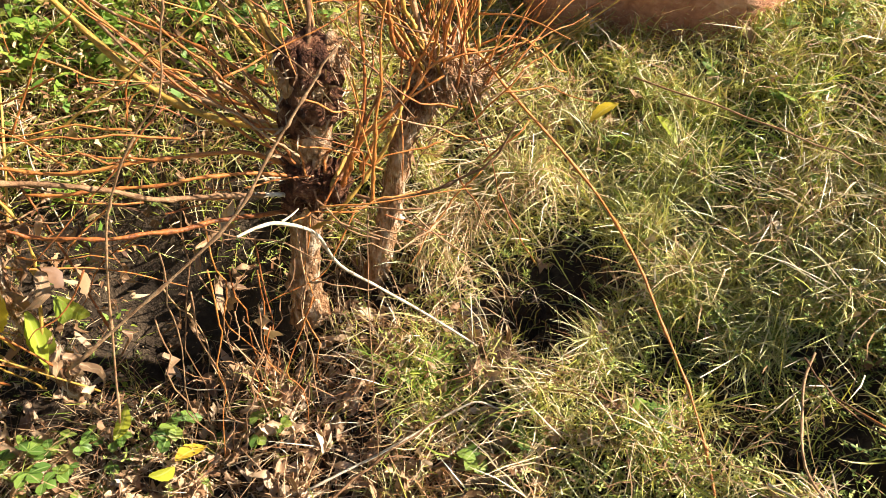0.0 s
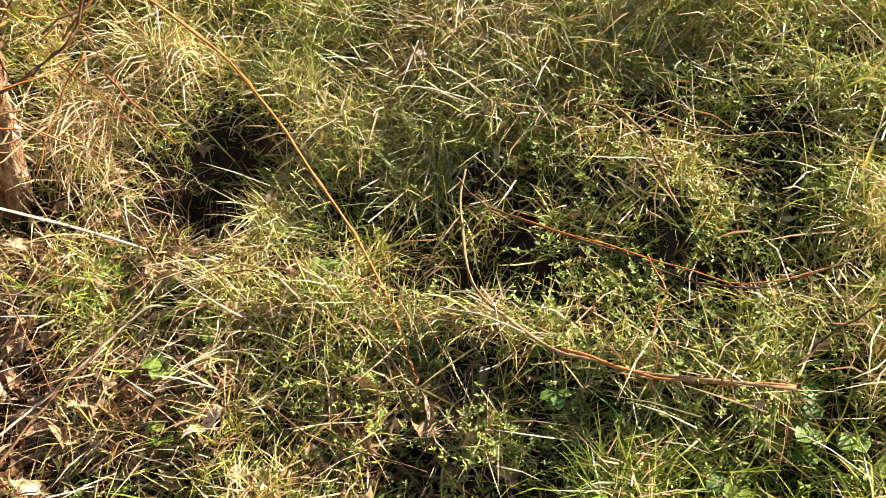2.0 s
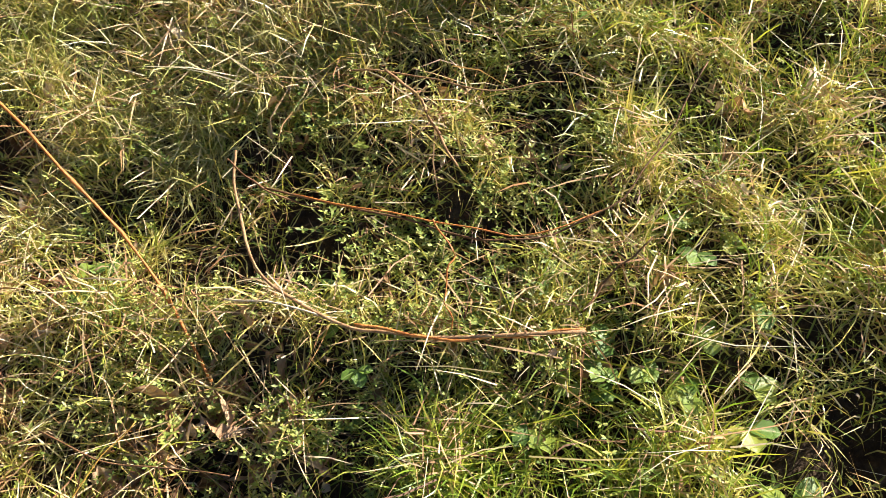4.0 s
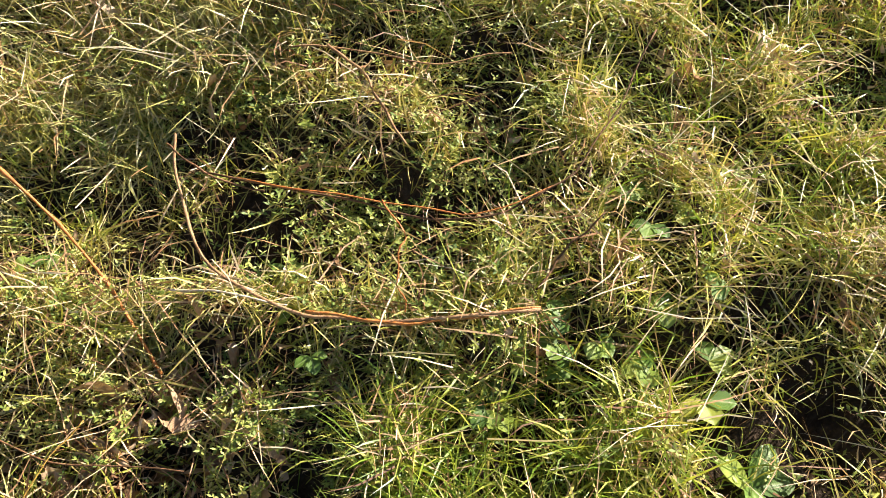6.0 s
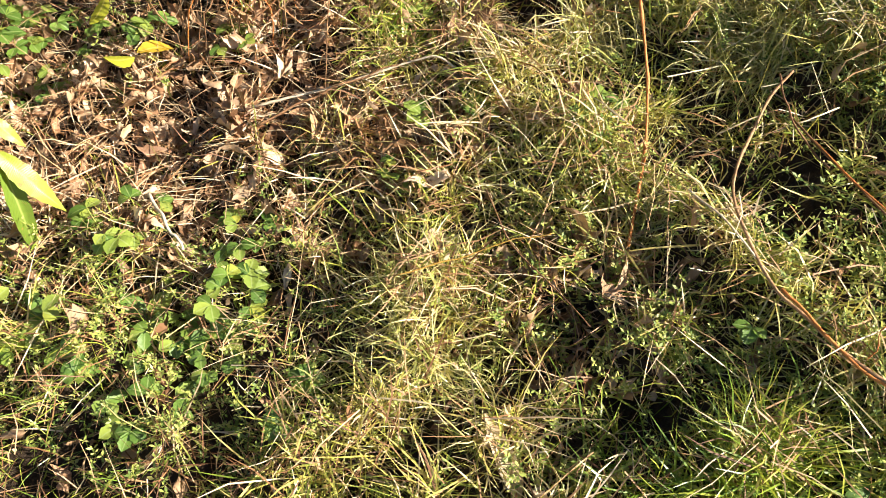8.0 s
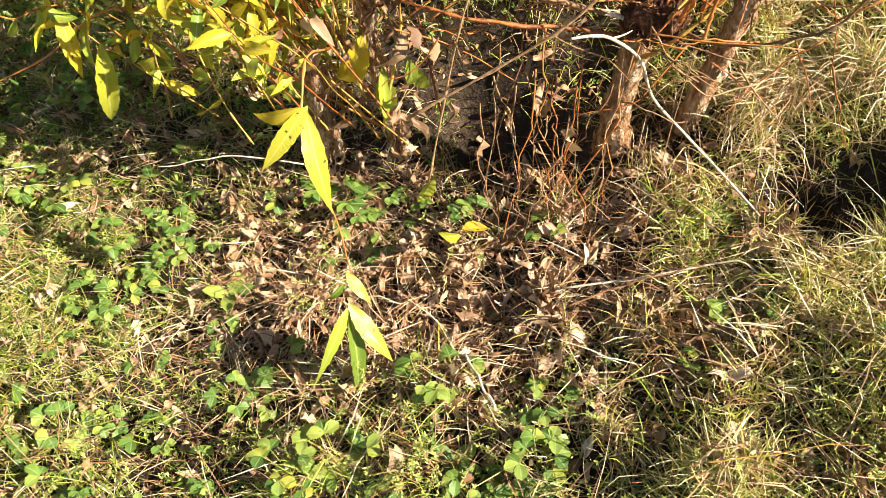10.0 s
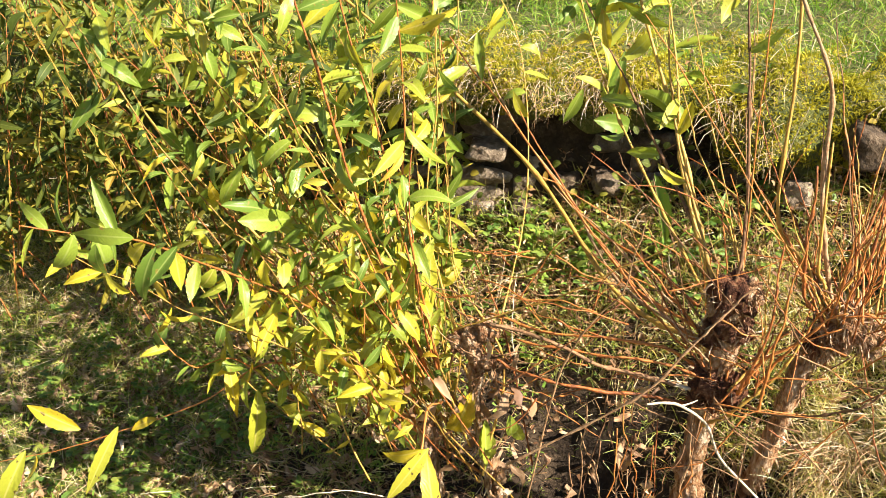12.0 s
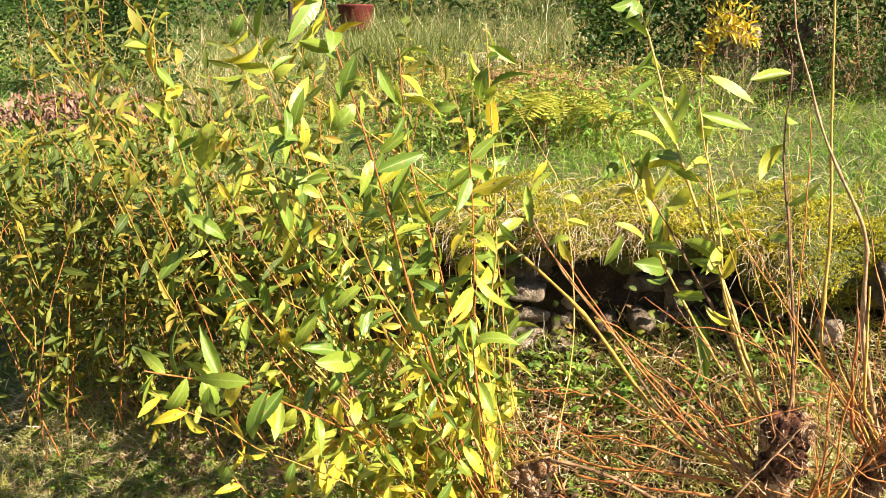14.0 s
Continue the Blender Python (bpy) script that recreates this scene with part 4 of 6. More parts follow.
def build_bits():
    """Broken straws, seed husks and leaf crumbs caught in the sward."""
    rng = np.random.default_rng(28)
    x, y = scatter(42000, -2.4, 2.3, -0.5, 2.4, lambda x, y: np.clip(0.45 + 0.5 * litter_zone(x, y), 0, 1) * (0.2 + 0.8 * clumps(x, y)), rng, 0.4)
    n = len(x)
    up = rng.uniform(0.0, 0.06, n) * (0.25 + 0.75 * green_zone(x, y))
    size = 0.008 + 0.026 * rng.random(n) ** 2
    P = ground_points(x, y) + np.stack([np.zeros(n), np.zeros(n), up], 1)
    half = rng.random(n) < 0.5
    for name, sel, mat, label in (("leaf_crumbs", half, LITTER, "brown crumbs of dead leaves among the grass"), ("straw_bits", ~half, STRAW, "short broken straws among the grass")):
        k = int(sel.sum())
        w = size[sel] * (rng.uniform(0.25, 0.6, k) if mat is LITTER else rng.uniform(0.06, 0.14, k))
        stuff(name, blades(name, P[sel], size[sel], w, rng.uniform(0, 2 * np.pi, k), np.radians(rng.uniform(-30, 60, k)), np.radians(rng.uniform(-60, 60, k)), mat, 2), label, "plant debris")


def build_thatch():
    """Matted brown dead grass below the living blades."""
    rng = np.random.default_rng(29)
    x, y = scatter(90000, -2.4, 2.4, -0.5, 2.85, lambda x, y: np.clip(0.6 + 0.3 * litter_zone(x, y), 0, 1) * np.where(x > 0.2, np.clip(1.3 * clumps(x, y) - 0.15, 0.05, 1), 0.25 + 0.6 * clumps(x, y)), rng, 0.4)
    n = len(x)
    up = rng.uniform(0.0, 0.035, n) + 0.05 * rng.random(n) ** 2 * green_zone(x, y)
    P = ground_points(x, y) + np.stack([np.zeros(n), np.zeros(n), up], 1)
    me = blades("thatch", P, rng.uniform(0.03, 0.14, n), rng.uniform(0.0018, 0.0044, n), rng.uniform(0, 2 * np.pi, n), np.radians(rng.uniform(-5, 50, n)), np.radians(rng.uniform(-10, 80, n)), THATCH, 2)
    stuff("thatch", me, "matted brown dead grass under the sward", "grass")


def build_faded_tufts():
    """Fine yellowing tufts that stand out from the rest."""
    rng = np.random.default_rng(30)
    X, Y, A, H = [], [], [], []
    for cx, cy, r, a, m, h in TUFTS:
        X.append(rng.normal(cx, r, m))
        Y.append(rng.normal(cy, r, m))
        A.append(np.where(rng.random(m) < 0.6, np.arctan2(Y[-1] - cy, X[-1] - cx), a) + rng.normal(0, 0.7, m))
        H.append(rng.uniform(0.45, 1.15, m) * h)
    # looser ones over the upper bank
    tx, ty = scatter(1000, 0.35, 2.4, -0.4, 2.7, lambda x, y: (0.06 + 0.85 * smoothstep(0.95, 1.25, y) * smoothstep(0.6, 0.9, x)) * (0.3 + 0.7 * clumps(x, y)), rng)
    for cx, cy, r, m in ((0.87, 1.70, 0.10, 26), (1.25, 1.30, 0.14, 36), (0.98, 1.25, 0.10, 26), (1.45, 1.15, 0.10, 22), (0.72, 1.38, 0.07, 16), (0.62, 1.95, 0.10, 14), (0.74, 0.88, 0.04, 7), (0.95, 0.60, 0.05, 7)):
        tx = np.concatenate([tx, rng.normal(cx, r, m)])
        ty = np.concatenate([ty, rng.normal(cy, r, m)])
    for cx, cy in zip(tx, ty):
        m = int(rng.integers(20, 80) * (1.7 if cy > 1.0 and cx > 0.7 else 0.9))
        a = rng.uniform(0, 2 * np.pi)
        X.append(rng.normal(cx, 0.03, m))
        Y.append(rng.normal(cy, 0.03, m))
        A.append(rng.normal(a, 0.9, m))
        H.append(rng.uniform(0.4, 1.1, m) * rng.uniform(0.07, 0.16) * (1.15 if cy > 1.0 and cx > 0.5 else 1.0))
    X, Y, A, H = map(np.concatenate, (X, Y, A, H))
    keep = rng.random(len(X)) > 0.85 * hollows(X, Y)
    X, Y, A, H = X[keep], Y[keep], A[keep], H[keep]
    n = len(X)
    me = blades("faded_tuft", ground_points(X, Y), H, rng.uniform(0.0018, 0.0044, n), A, np.radians(rng.uniform(10, 85, n)), np.radians(rng.uniform(-10, 100, n)), FADED, 4)
    stuff("faded_tuft", me, "fine yellowing grass tufts on the bank", "grass")


# x, y, spread, lean, blades, height
TUFTS = [
    (0.4, 0.69, 0.06, -2.4, 350, 0.13),
    (0.5, 0.59, 0.06, -2.4, 300, 0.13),
    (0.28, 0.65, 0.05, -2.4, 220, 0.12),
    (0.37, 0.8, 0.05, -2.4, 220, 0.12),
    (0.14, 1.14, 0.05, -2, 160, 0.1),
    (0.51, 1.28, 0.05, -2.4, 180, 0.12),
    (1.53, 0.59, 0.08, 2.6, 170, 0.15),
    (1.62, 0.46, 0.08, 2.6, 150, 0.15),
    (1.68, 0.76, 0.08, 2.6, 200, 0.16),
    (1.45, 0.02, 0.07, 2.6, 120, 0.14),
    (1.18, 0.2, 0.05, 2.6, 90, 0.12),
    (0.39, 1.76, 0.05, -2, 160, 0.16),
    (0.72, 1.88, 0.07, -2.4, 300, 0.16),
    (0.57, 1.87, 0.06, -2.4, 220, 0.16),
    (0.21, 0.94, 0.05, -2, 160, 0.1),
    (0.55, 0.99, 0.05, -2.4, 180, 0.12)]
build_faded_tufts()
build_thatch()
build_bits()
build_tussocks()
build_lush()
build_straw()
build_short_turf()
build_outer_grass()
build_herbs()
build_undergrowth()
build_litter()
build_plants()

# ---- the willows ----
LEAF_RNG = np.random.default_rng(31)
LEAF_SHAPES = [leaf_shape(LEAF_RNG.uniform(0.10, 0.15), LEAF_RNG.uniform(0.027, 0.042), 15, LEAF_RNG.uniform(-0.3, 1.9), LEAF_RNG.uniform(0.1, 0.9), 0.05, 0.42, 1.15, LEAF_RNG.uniform(-1.6, 1.6)) for _ in range(14)]
LEAVES_GREEN = [link_mesh("leaf", v, [q], LEAF_GREEN, uv) for v, q, uv in LEAF_SHAPES]
LEAVES_YELLOW = [link_mesh("leaf", v, [q], LEAF_YELLOW, uv) for v, q, uv in LEAF_SHAPES]
SMALL_SHAPES = [leaf_shape(LEAF_RNG.uniform(0.075, 0.13), LEAF_RNG.uniform(0.020, 0.034), 6, LEAF_RNG.uniform(-0.2, 1.7), LEAF_RNG.uniform(0.1, 0.8), 0, 0.42, 1.15, LEAF_RNG.uniform(-1.5, 1.5)) for _ in range(10)]


def shoot(tree, pts, r0, r1, mat, rng, n=18, kink=0.004, name="shoot", label="", sides=6):
    """A slender stem with swollen nodes, each turning it a little."""
    n = max(n, 36)
    line = wiggle(smooth_line(pts, n), kink, rng, 5)
    node = (np.arange(n) % 4 == 1)
    line = line + np.where(node[:, None], rng.normal(0, 0.0010, (n, 3)), 0)
    rr = 0.8 * np.linspace(r0, r1, n) * (1 + 0.10 * rng.normal(size=n)) * np.where(node, 1.35, 0.9)
    ob = part(name, tube(name, line, rr, mat, sides), tree, label)
    return ob, line


def leaf_pose(line, t, rng, droop, size):
    i = min(int(t * (len(line) - 1)), len(line) - 2)
    p, d = line[i] + (line[i + 1] - line[i]) * (t * (len(line) - 1) - i), line[i + 1] - line[i]
    d = d / (np.linalg.norm(d) + 1e-9)
    a = rng.uniform(0, 2 * np.pi)
    side = np.cross(d, [math.cos(a), math.sin(a), rng.normal() * 0.5])
    side /= np.linalg.norm(side) + 1e-9
    hang = rng.uniform(0.5, 1.6) if rng.random() < 0.4 else rng.uniform(-0.5, 0.3)
    way = rng.uniform(0.2, 0.8) * d + 0.8 * side + np.array([0, 0, -droop * 0.6 - hang])
    up = np.array([0.4 + rng.normal() * 0.9, -0.6 + rng.normal() * 0.9, 0.5 + rng.normal() * 0.7])
    return place(p, way, up, size)


def leafy(ob, line, count, rng, t0=0.25, t1=1.0, yellow=0.3, droop=0.35, size=1.0):
    """Hangs willow leaves on a shoot, each a part of it."""
    for k in range(count):
        t = t0 + (t1 - t0) * (k + rng.uniform(0.1, 0.9)) / count
        j = int(rng.integers(len(LEAF_SHAPES)))
        me = (LEAVES_YELLOW if rng.random() < yellow else LEAVES_GREEN)[j]
        at = leaf_pose(line, t, rng, droop + rng.normal() * 0.2, size * rng.uniform(0.75, 1.15))
        if at.translation.x < -0.74 or at.translation.z > 0.95:
            part("leaf", me, ob).matrix_basis = at


def leaf_at(tree, base, tip, yellow):
    """One willow leaf from its stalk to its tip, its upper side to the light."""
    k = int(abs(base[0] * 100 + base[2] * 37)) % len(LEAF_SHAPES)
    me = (LEAVES_YELLOW if yellow else LEAVES_GREEN)[k]
    way = Vector(tip) - Vector(base)
    lf = part("leaf", me, tree)
    tall = max(v.co.y for v in me.vertices)
    lf.matrix_basis = place(base, way, (0.4 + 0.3 * math.sin(k * 2.1), -0.8, 0.5 + 0.3 * math.cos(k * 1.3)), way.length / tall) @ Matrix.Diagonal((min(1.0, 0.15 / way.length), 1, 1, 1))


def lump_mesh(name, lumps3, mat, rng):
    """Knobbly overgrown cut wood: noisy lumps joined into one mesh."""
    bm = bmesh.new()
    for (x, y, z), r in lumps3:
        new_verts = bmesh.ops.create_icosphere(bm, subdivisions=3, radius=1.0)["verts"]
        off = Vector(rng.uniform(-40, 40, 3))
        sc = Vector((r * rng.uniform(0.8, 1.2), r * rng.uniform(0.8, 1.2), r * rng.uniform(1.0, 1.5)))
        for v in new_verts:
            d = v.co.copy()
            k = 1 + 0.45 * noise.noise(d * 1.7 + off) + 0.30 * noise.noise(d * 4.0 + off) + 0.16 * noise.noise(d * 11 + off)
            v.co = Vector((x + d.x * sc.x * k, y + d.y * sc.y * k, z + d.z * sc.z * k))
    me = bpy.data.meshes.new(name)
    bm.to_mesh(me)
    bm.free()
    for p in me.polygons:
        p.use_smooth = True
    me.materials.append(mat)
    return me


def burrs(name, lumps3, mat, rng, tree, label=""):
    for one in lumps3:
        part(name, lump_mesh(name, [one], mat, rng), tree, label)


def trunk(tree, pts, radii, rng, label=""):
    n = 30
    line = wiggle(smooth_line(pts, n), 0.006, rng)
    rr = np.interp(np.linspace(0, 1, n), np.linspace(0, 1, len(radii)), radii)
    part("trunk", tube("trunk", line, rr, BARK, 20, 0.10, rng), tree, label)
    k = 260
    i = rng.integers(0, n, k)
    a = rng.uniform(0, 2 * np.pi, k)
    P = line[i] + np.stack([np.cos(a), np.sin(a), np.zeros(k)], 1) * (rr[i] * 0.98)[:, None] + np.stack([np.zeros(k), np.zeros(k), rng.normal(0, 0.01, k)], 1)
    me = blades("loose_bark", P, rng.uniform(0.015, 0.05, k), rng.uniform(0.002, 0.007, k), a + rng.normal(0, 0.6, k), np.radians(rng.choice([-1, 1], k) * rng.uniform(55, 88, k)), np.radians(rng.uniform(-40, 40, k)), FIBRE, 3)
    tagged(part("loose_bark", me, tree, "shaggy loose bark peeling off"), kind="stuff")


def shag(tree, heads, count, rng):
    """Frayed bark and dead twiglets round the cut heads."""
    c = np.array([h[0] for h in heads])
    r = np.array([h[1] for h in heads])
    k = rng.integers(0, len(c), count)
    d = rng.normal(size=(count, 3))
    d /= np.linalg.norm(d, axis=1)[:, None]
    P = c[k] + d * (r[k] * rng.uniform(0.8, 1.15, count))[:, None]
    az = np.arctan2(d[:, 1], d[:, 0]) + rng.normal(0, 0.8, count)
    me = blades("frayed_bark", P, rng.uniform(0.012, 0.06, count), rng.uniform(0.0015, 0.006, count), az, np.radians(rng.uniform(-85, 85, count)), np.radians(rng.uniform(-60, 90, count)), FIBRE, 3)
    tagged(part("frayed_bark", me, tree, "frayed tan bark round the head"), kind="stuff")


def spray(tree, root, count, rng, lean, spread, l0, l1, mats, r0=0.0045, twigs=True):
    """Many slender upright shoots from a cut head."""
    made = []
    for _ in range(count):
        p = np.array(root) + rng.normal(size=3) * np.array([0.04, 0.04, 0.025])
        d = np.array([lean[0] + rng.normal() * spread, lean[1] + rng.normal() * spread, 1.0])
        d /= np.linalg.norm(d)
        le = rng.uniform(l0, l1)
        bow = rng.normal(size=3) * 0.12 * le
        bow[2] *= 0.3
        pts = [p, p + d * le * 0.3 + bow * 0.2, p + d * le * 0.65 + bow * 0.6, p + d * le + bow]
        ob, line = shoot(tree, pts, r0 * rng.uniform(0.6, 1.3), 0.0015, mats[int(rng.integers(len(mats)))], rng, 16)
        made.append((ob, line))
        if twigs and rng.random() < 0.5:
            i = int(rng.integers(4, 11))
            q = line[i]
            s = rng.normal(size=3) * 0.7 + d * 0.8
            s /= np.linalg.norm(s)
            tl = rng.uniform(0.12, 0.3)
            part("side_twig", tube("side_twig", wiggle(smooth_line([q, q + s * tl * 0.5 + [0, 0, 0.02], q + s * tl], 8), 0.004, rng), np.linspace(0.0022, 0.001, 8), mats[0], 5), ob)
    return made


def build_pollard_one():
    rng = np.random.default_rng(41)
    tree = thing("willow_pollard", (0, 1.7, 0.0), "gnarled cut willow stump with reddish bare shoots", "tree", "pollard willows")
    trunk(tree, [(-0.00, 1.72, -0.06), (0.01, 1.66, 0.16), (0.02, 1.60, 0.40), (0.05, 1.54, 0.60), (0.05, 1.49, 0.74)], (0.044, 0.034, 0.035, 0.041, 0.050), rng)
    head = [((0.045, 1.50, 0.69), 0.044), ((0.06, 1.48, 0.75), 0.042), ((0.025, 1.48, 0.77), 0.032), ((0.095, 1.48, 0.77), 0.028), ((0.08, 1.50, 0.66), 0.031), ((0.015, 1.51, 0.63), 0.029)]
    shag(tree, head + [((0.045, 1.56, 0.45), 0.055)], 520, rng)
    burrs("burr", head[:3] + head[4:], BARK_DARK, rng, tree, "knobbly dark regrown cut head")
    # The knob on the sun side is tan: its light is put into colour.
    burrs("burr", head[3:4], BARK_HEAD, rng, tree, "tan knob of the cut head, lit side put into its colour")
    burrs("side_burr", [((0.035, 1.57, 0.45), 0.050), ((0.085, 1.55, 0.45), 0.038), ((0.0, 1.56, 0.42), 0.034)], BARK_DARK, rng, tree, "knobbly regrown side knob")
    burrs("root_flare", [((0.0, 1.665, 0.10), 0.032), ((0.025, 1.67, 0.02), 0.030)], BARK, rng, tree)
    shoot(tree, [(-0.06, 1.522, 0.455), (-0.15, 1.49, 0.48), (-0.24, 1.46, 0.50), (-0.39, 1.44, 0.56), (-0.56, 1.44, 0.58)], 0.0075, 0.006, SHOOT_BROWN, rng, label="pale-ended dead branch reaching sideways")
    shoot(tree, [(0.02, 1.56, 0.43), (-0.02, 1.54, 0.44), (-0.08, 1.515, 0.46)], 0.0075, 0.0065, PALE_WOOD, rng, 8, 0.001, "broken_end", "bleached bare end of a branch")
    shoot(tree, [(-0.01, 1.58, 0.37), (-0.17, 1.50, 0.41), (-0.36, 1.45, 0.43), (-0.54, 1.45, 0.47)], 0.007, 0.005, SHOOT_RED, rng)
    shoot(tree, [(-0.02, 1.55, 0.51), (-0.10, 1.52, 0.56), (-0.25, 1.50, 0.57), (-0.44, 1.50, 0.55), (-0.60, 1.52, 0.58)], 0.006, 0.004, SHOOT_RED, rng)
    shoot(tree, [(0.03, 1.55, 0.47), (-0.12, 1.49, 0.53), (-0.30, 1.47, 0.53), (-0.5, 1.48, 0.52)], 0.005, 0.004, SHOOT_RED, rng)
    shoot(tree, [(-0.46, 1.30, 0.24), (-0.15, 1.32, 0.50), (-0.03, 1.34, 0.66), (0.04, 1.36, 0.76), (0.10, 1.38, 0.83)], 0.0048, 0.0028, SHOOT_BROWN, rng, 22, 0.003, "thin_branch", "long thin straight branch in front of the stump")
    e, _ = shoot(tree, [(0.02, 1.52, 0.60), (-0.14, 1.66, 0.56), (-0.30, 1.78, 0.62), (-0.62, 2.00, 0.89), (-0.97, 2.15, 1.09), (-1.40, 2.25, 1.35), (-2.06, 2.35, 1.69)], 0.011, 0.005, SHOOT_OCHRE, rng, 30, 0.008, "limb", "long thick ochre limb leaning back")
    shoot(tree, [(-0.01, 1.54, 0.62), (-0.20, 1.72, 0.62), (-0.32, 1.80, 0.70), (-0.53, 1.95, 0.87), (-0.76, 2.05, 1.08), (-0.94, 2.10, 1.25)], 0.0065, 0.0028, SHOOT_RED, rng, 24)
    shoot(tree, [(-0.02, 1.57, 0.58), (-0.28, 1.85, 0.59), (-0.51, 2.10, 0.77), (-0.73, 2.20, 0.97), (-0.86, 2.30, 1.13)], 0.0065, 0.0028, SHOOT_BROWN, rng, 24)
    shoot(tree, [(-0.03, 1.60, 0.66), (-0.16, 1.80, 0.66), (-0.40, 2.00, 0.71), (-0.60, 2.10, 0.90), (-0.70, 2.15, 1.03)], 0.0055, 0.0025, SHOOT_RED, rng, 22)
    ups = (([(0.02, 1.48, 0.75), (-0.04, 1.55, 0.87), (-0.16, 1.70, 1.17), (-0.22, 1.80, 1.50)], 0.008, SHOOT_OCHRE, 3),
           ([(0.00, 1.50, 0.74), (-0.10, 1.70, 0.99), (-0.28, 1.85, 1.39), (-0.39, 1.95, 1.69), (-0.48, 2.00, 1.95)], 0.009, SHOOT_OCHRE, 9),
           ([(0.01, 1.48, 0.74), (-0.07, 1.60, 0.89), (-0.31, 1.80, 1.22), (-0.46, 1.90, 1.43)], 0.007, SHOOT_BROWN, 5),
           ([(0.05, 1.47, 0.77), (0.06, 1.50, 0.94), (0.02, 1.55, 1.25), (-0.01, 1.60, 1.50), (-0.01, 1.60, 1.70)], 0.006, SHOOT_BROWN, 2),
           ([(0.01, 1.50, 0.74), (-0.12, 1.66, 1.02), (-0.16, 1.72, 1.25), (-0.25, 1.80, 1.60)], 0.008, SHOOT_OCHRE, 4),
           ([(0.0, 1.52, 0.70), (-0.22, 1.78, 0.95), (-0.42, 1.95, 1.25), (-0.55, 2.05, 1.55)], 0.006, SHOOT_OCHRE, 7))
    for pts, r, mat, n in ups:
        ob, line = shoot(tree, pts, r, 0.0025, mat, rng, 24)
        leafy(ob, line, int(n * 1.8) + 2, rng, 0.45, 1.0, 0.25, 0.1, 1.0)
    shoot(tree, [(0.11, 1.52, 0.44), (0.20, 1.45, 0.46), (0.31, 1.40, 0.52), (0.39, 1.38, 0.58), (0.42, 1.38, 0.64)], 0.005, 0.003, SHOOT_BROWN, rng, 16, 0.004, "side_branch", "dark curved side branch")
    shoot(tree, [(0.02, 1.58, 0.31), (0.08, 1.50, 0.40), (0.16, 1.48, 0.52), (0.24, 1.50, 0.67)], 0.007, 0.004, SHOOT_OCHRE, rng)
    shoot(tree, [(0.10, 1.50, 0.47), (0.14, 1.48, 0.58), (0.21, 1.46, 0.66), (0.31, 1.44, 0.78)], 0.0065, 0.003, SHOOT_RED, rng)
    shoot(tree, [(0.10, 1.50, 0.47), (0.12, 1.47, 0.58), (0.15, 1.46, 0.70), (0.15, 1.48, 0.9)], 0.006, 0.003, SHOOT_RED, rng)
    spray(tree, (0.09, 1.53, 0.48), 9, rng, (0.35, 0.0), 0.45, 0.2, 0.55, (SHOOT_RED, SHOOT_OCHRE), 0.0045)
    spray(tree, (0.05, 1.48, 0.79), 9, rng, (-0.35, 0.25), 0.45, 0.4, 0.95, (SHOOT_RED, SHOOT_OCHRE, SHOOT_BROWN), 0.0032)
    spray(tree, (0.0, 1.52, 0.58), 9, rng, (-0.9, 0.25), 0.5, 0.25, 0.7, (SHOOT_RED, SHOOT_BROWN), 0.004)
    for k in range(90):
        p = np.array([rng.uniform(-0.65, 0.46), rng.normal(1.50, 0.07), rng.uniform(0.34, 0.80)])
        d = np.array([rng.choice([-1, 1]) * rng.uniform(0.5, 1.0), rng.normal() * 0.2, rng.normal() * 0.45])
        le = rng.uniform(0.12, 0.34)
        part("fine_twig", tube("fine_twig", wiggle(smooth_line([p, p + d * le * 0.5 + rng.normal(size=3) * 0.02, p + d * le], 12), 0.006, rng), np.linspace(0.0024, 0.001, 12), (SHOOT_RED, SHOOT_RED, SHOOT_BROWN)[k % 3], 5), tree)
    # dead leaves hanging under the low branches
    withered = [link_mesh("hanging_dead_leaf", *(lambda f: (f[0], [f[1]], LITTER_ONE, f[2]))(long_dry(rng))) for _ in range(6)]
    for k in range(34):
        q = part("hanging_dead_leaf", withered[k % 6], tree)
        q.matrix_basis = place((rng.uniform(-0.62, -0.06), rng.normal(1.60, 0.10), rng.uniform(0.06, 0.42)), (rng.normal() * 0.35, rng.normal() * 0.35, -1), (rng.normal(), rng.normal(), 0.2), rng.uniform(0.7, 1.2))
    # fine roots and rank twigs round the foot
    for k in range(22):
        x, y = rng.normal(-0.12, 0.10), rng.normal(1.54, 0.06)
        top = np.array([x + rng.normal() * 0.05, y + rng.normal() * 0.03, rng.uniform(0.12, 0.42)])
        foot = np.array(at_ground(x, y - rng.uniform(0, 0.08)))
        mid = (top + foot) / 2 + rng.normal(size=3) * 0.03
        part("rootlet", tube("rootlet", wiggle(smooth_line([top, mid, foot], 14), 0.018, rng, 2), np.linspace(0.0022, 0.0010, 14), SHOOT_BROWN if k % 3 else SHOOT_RED, 5), tree)


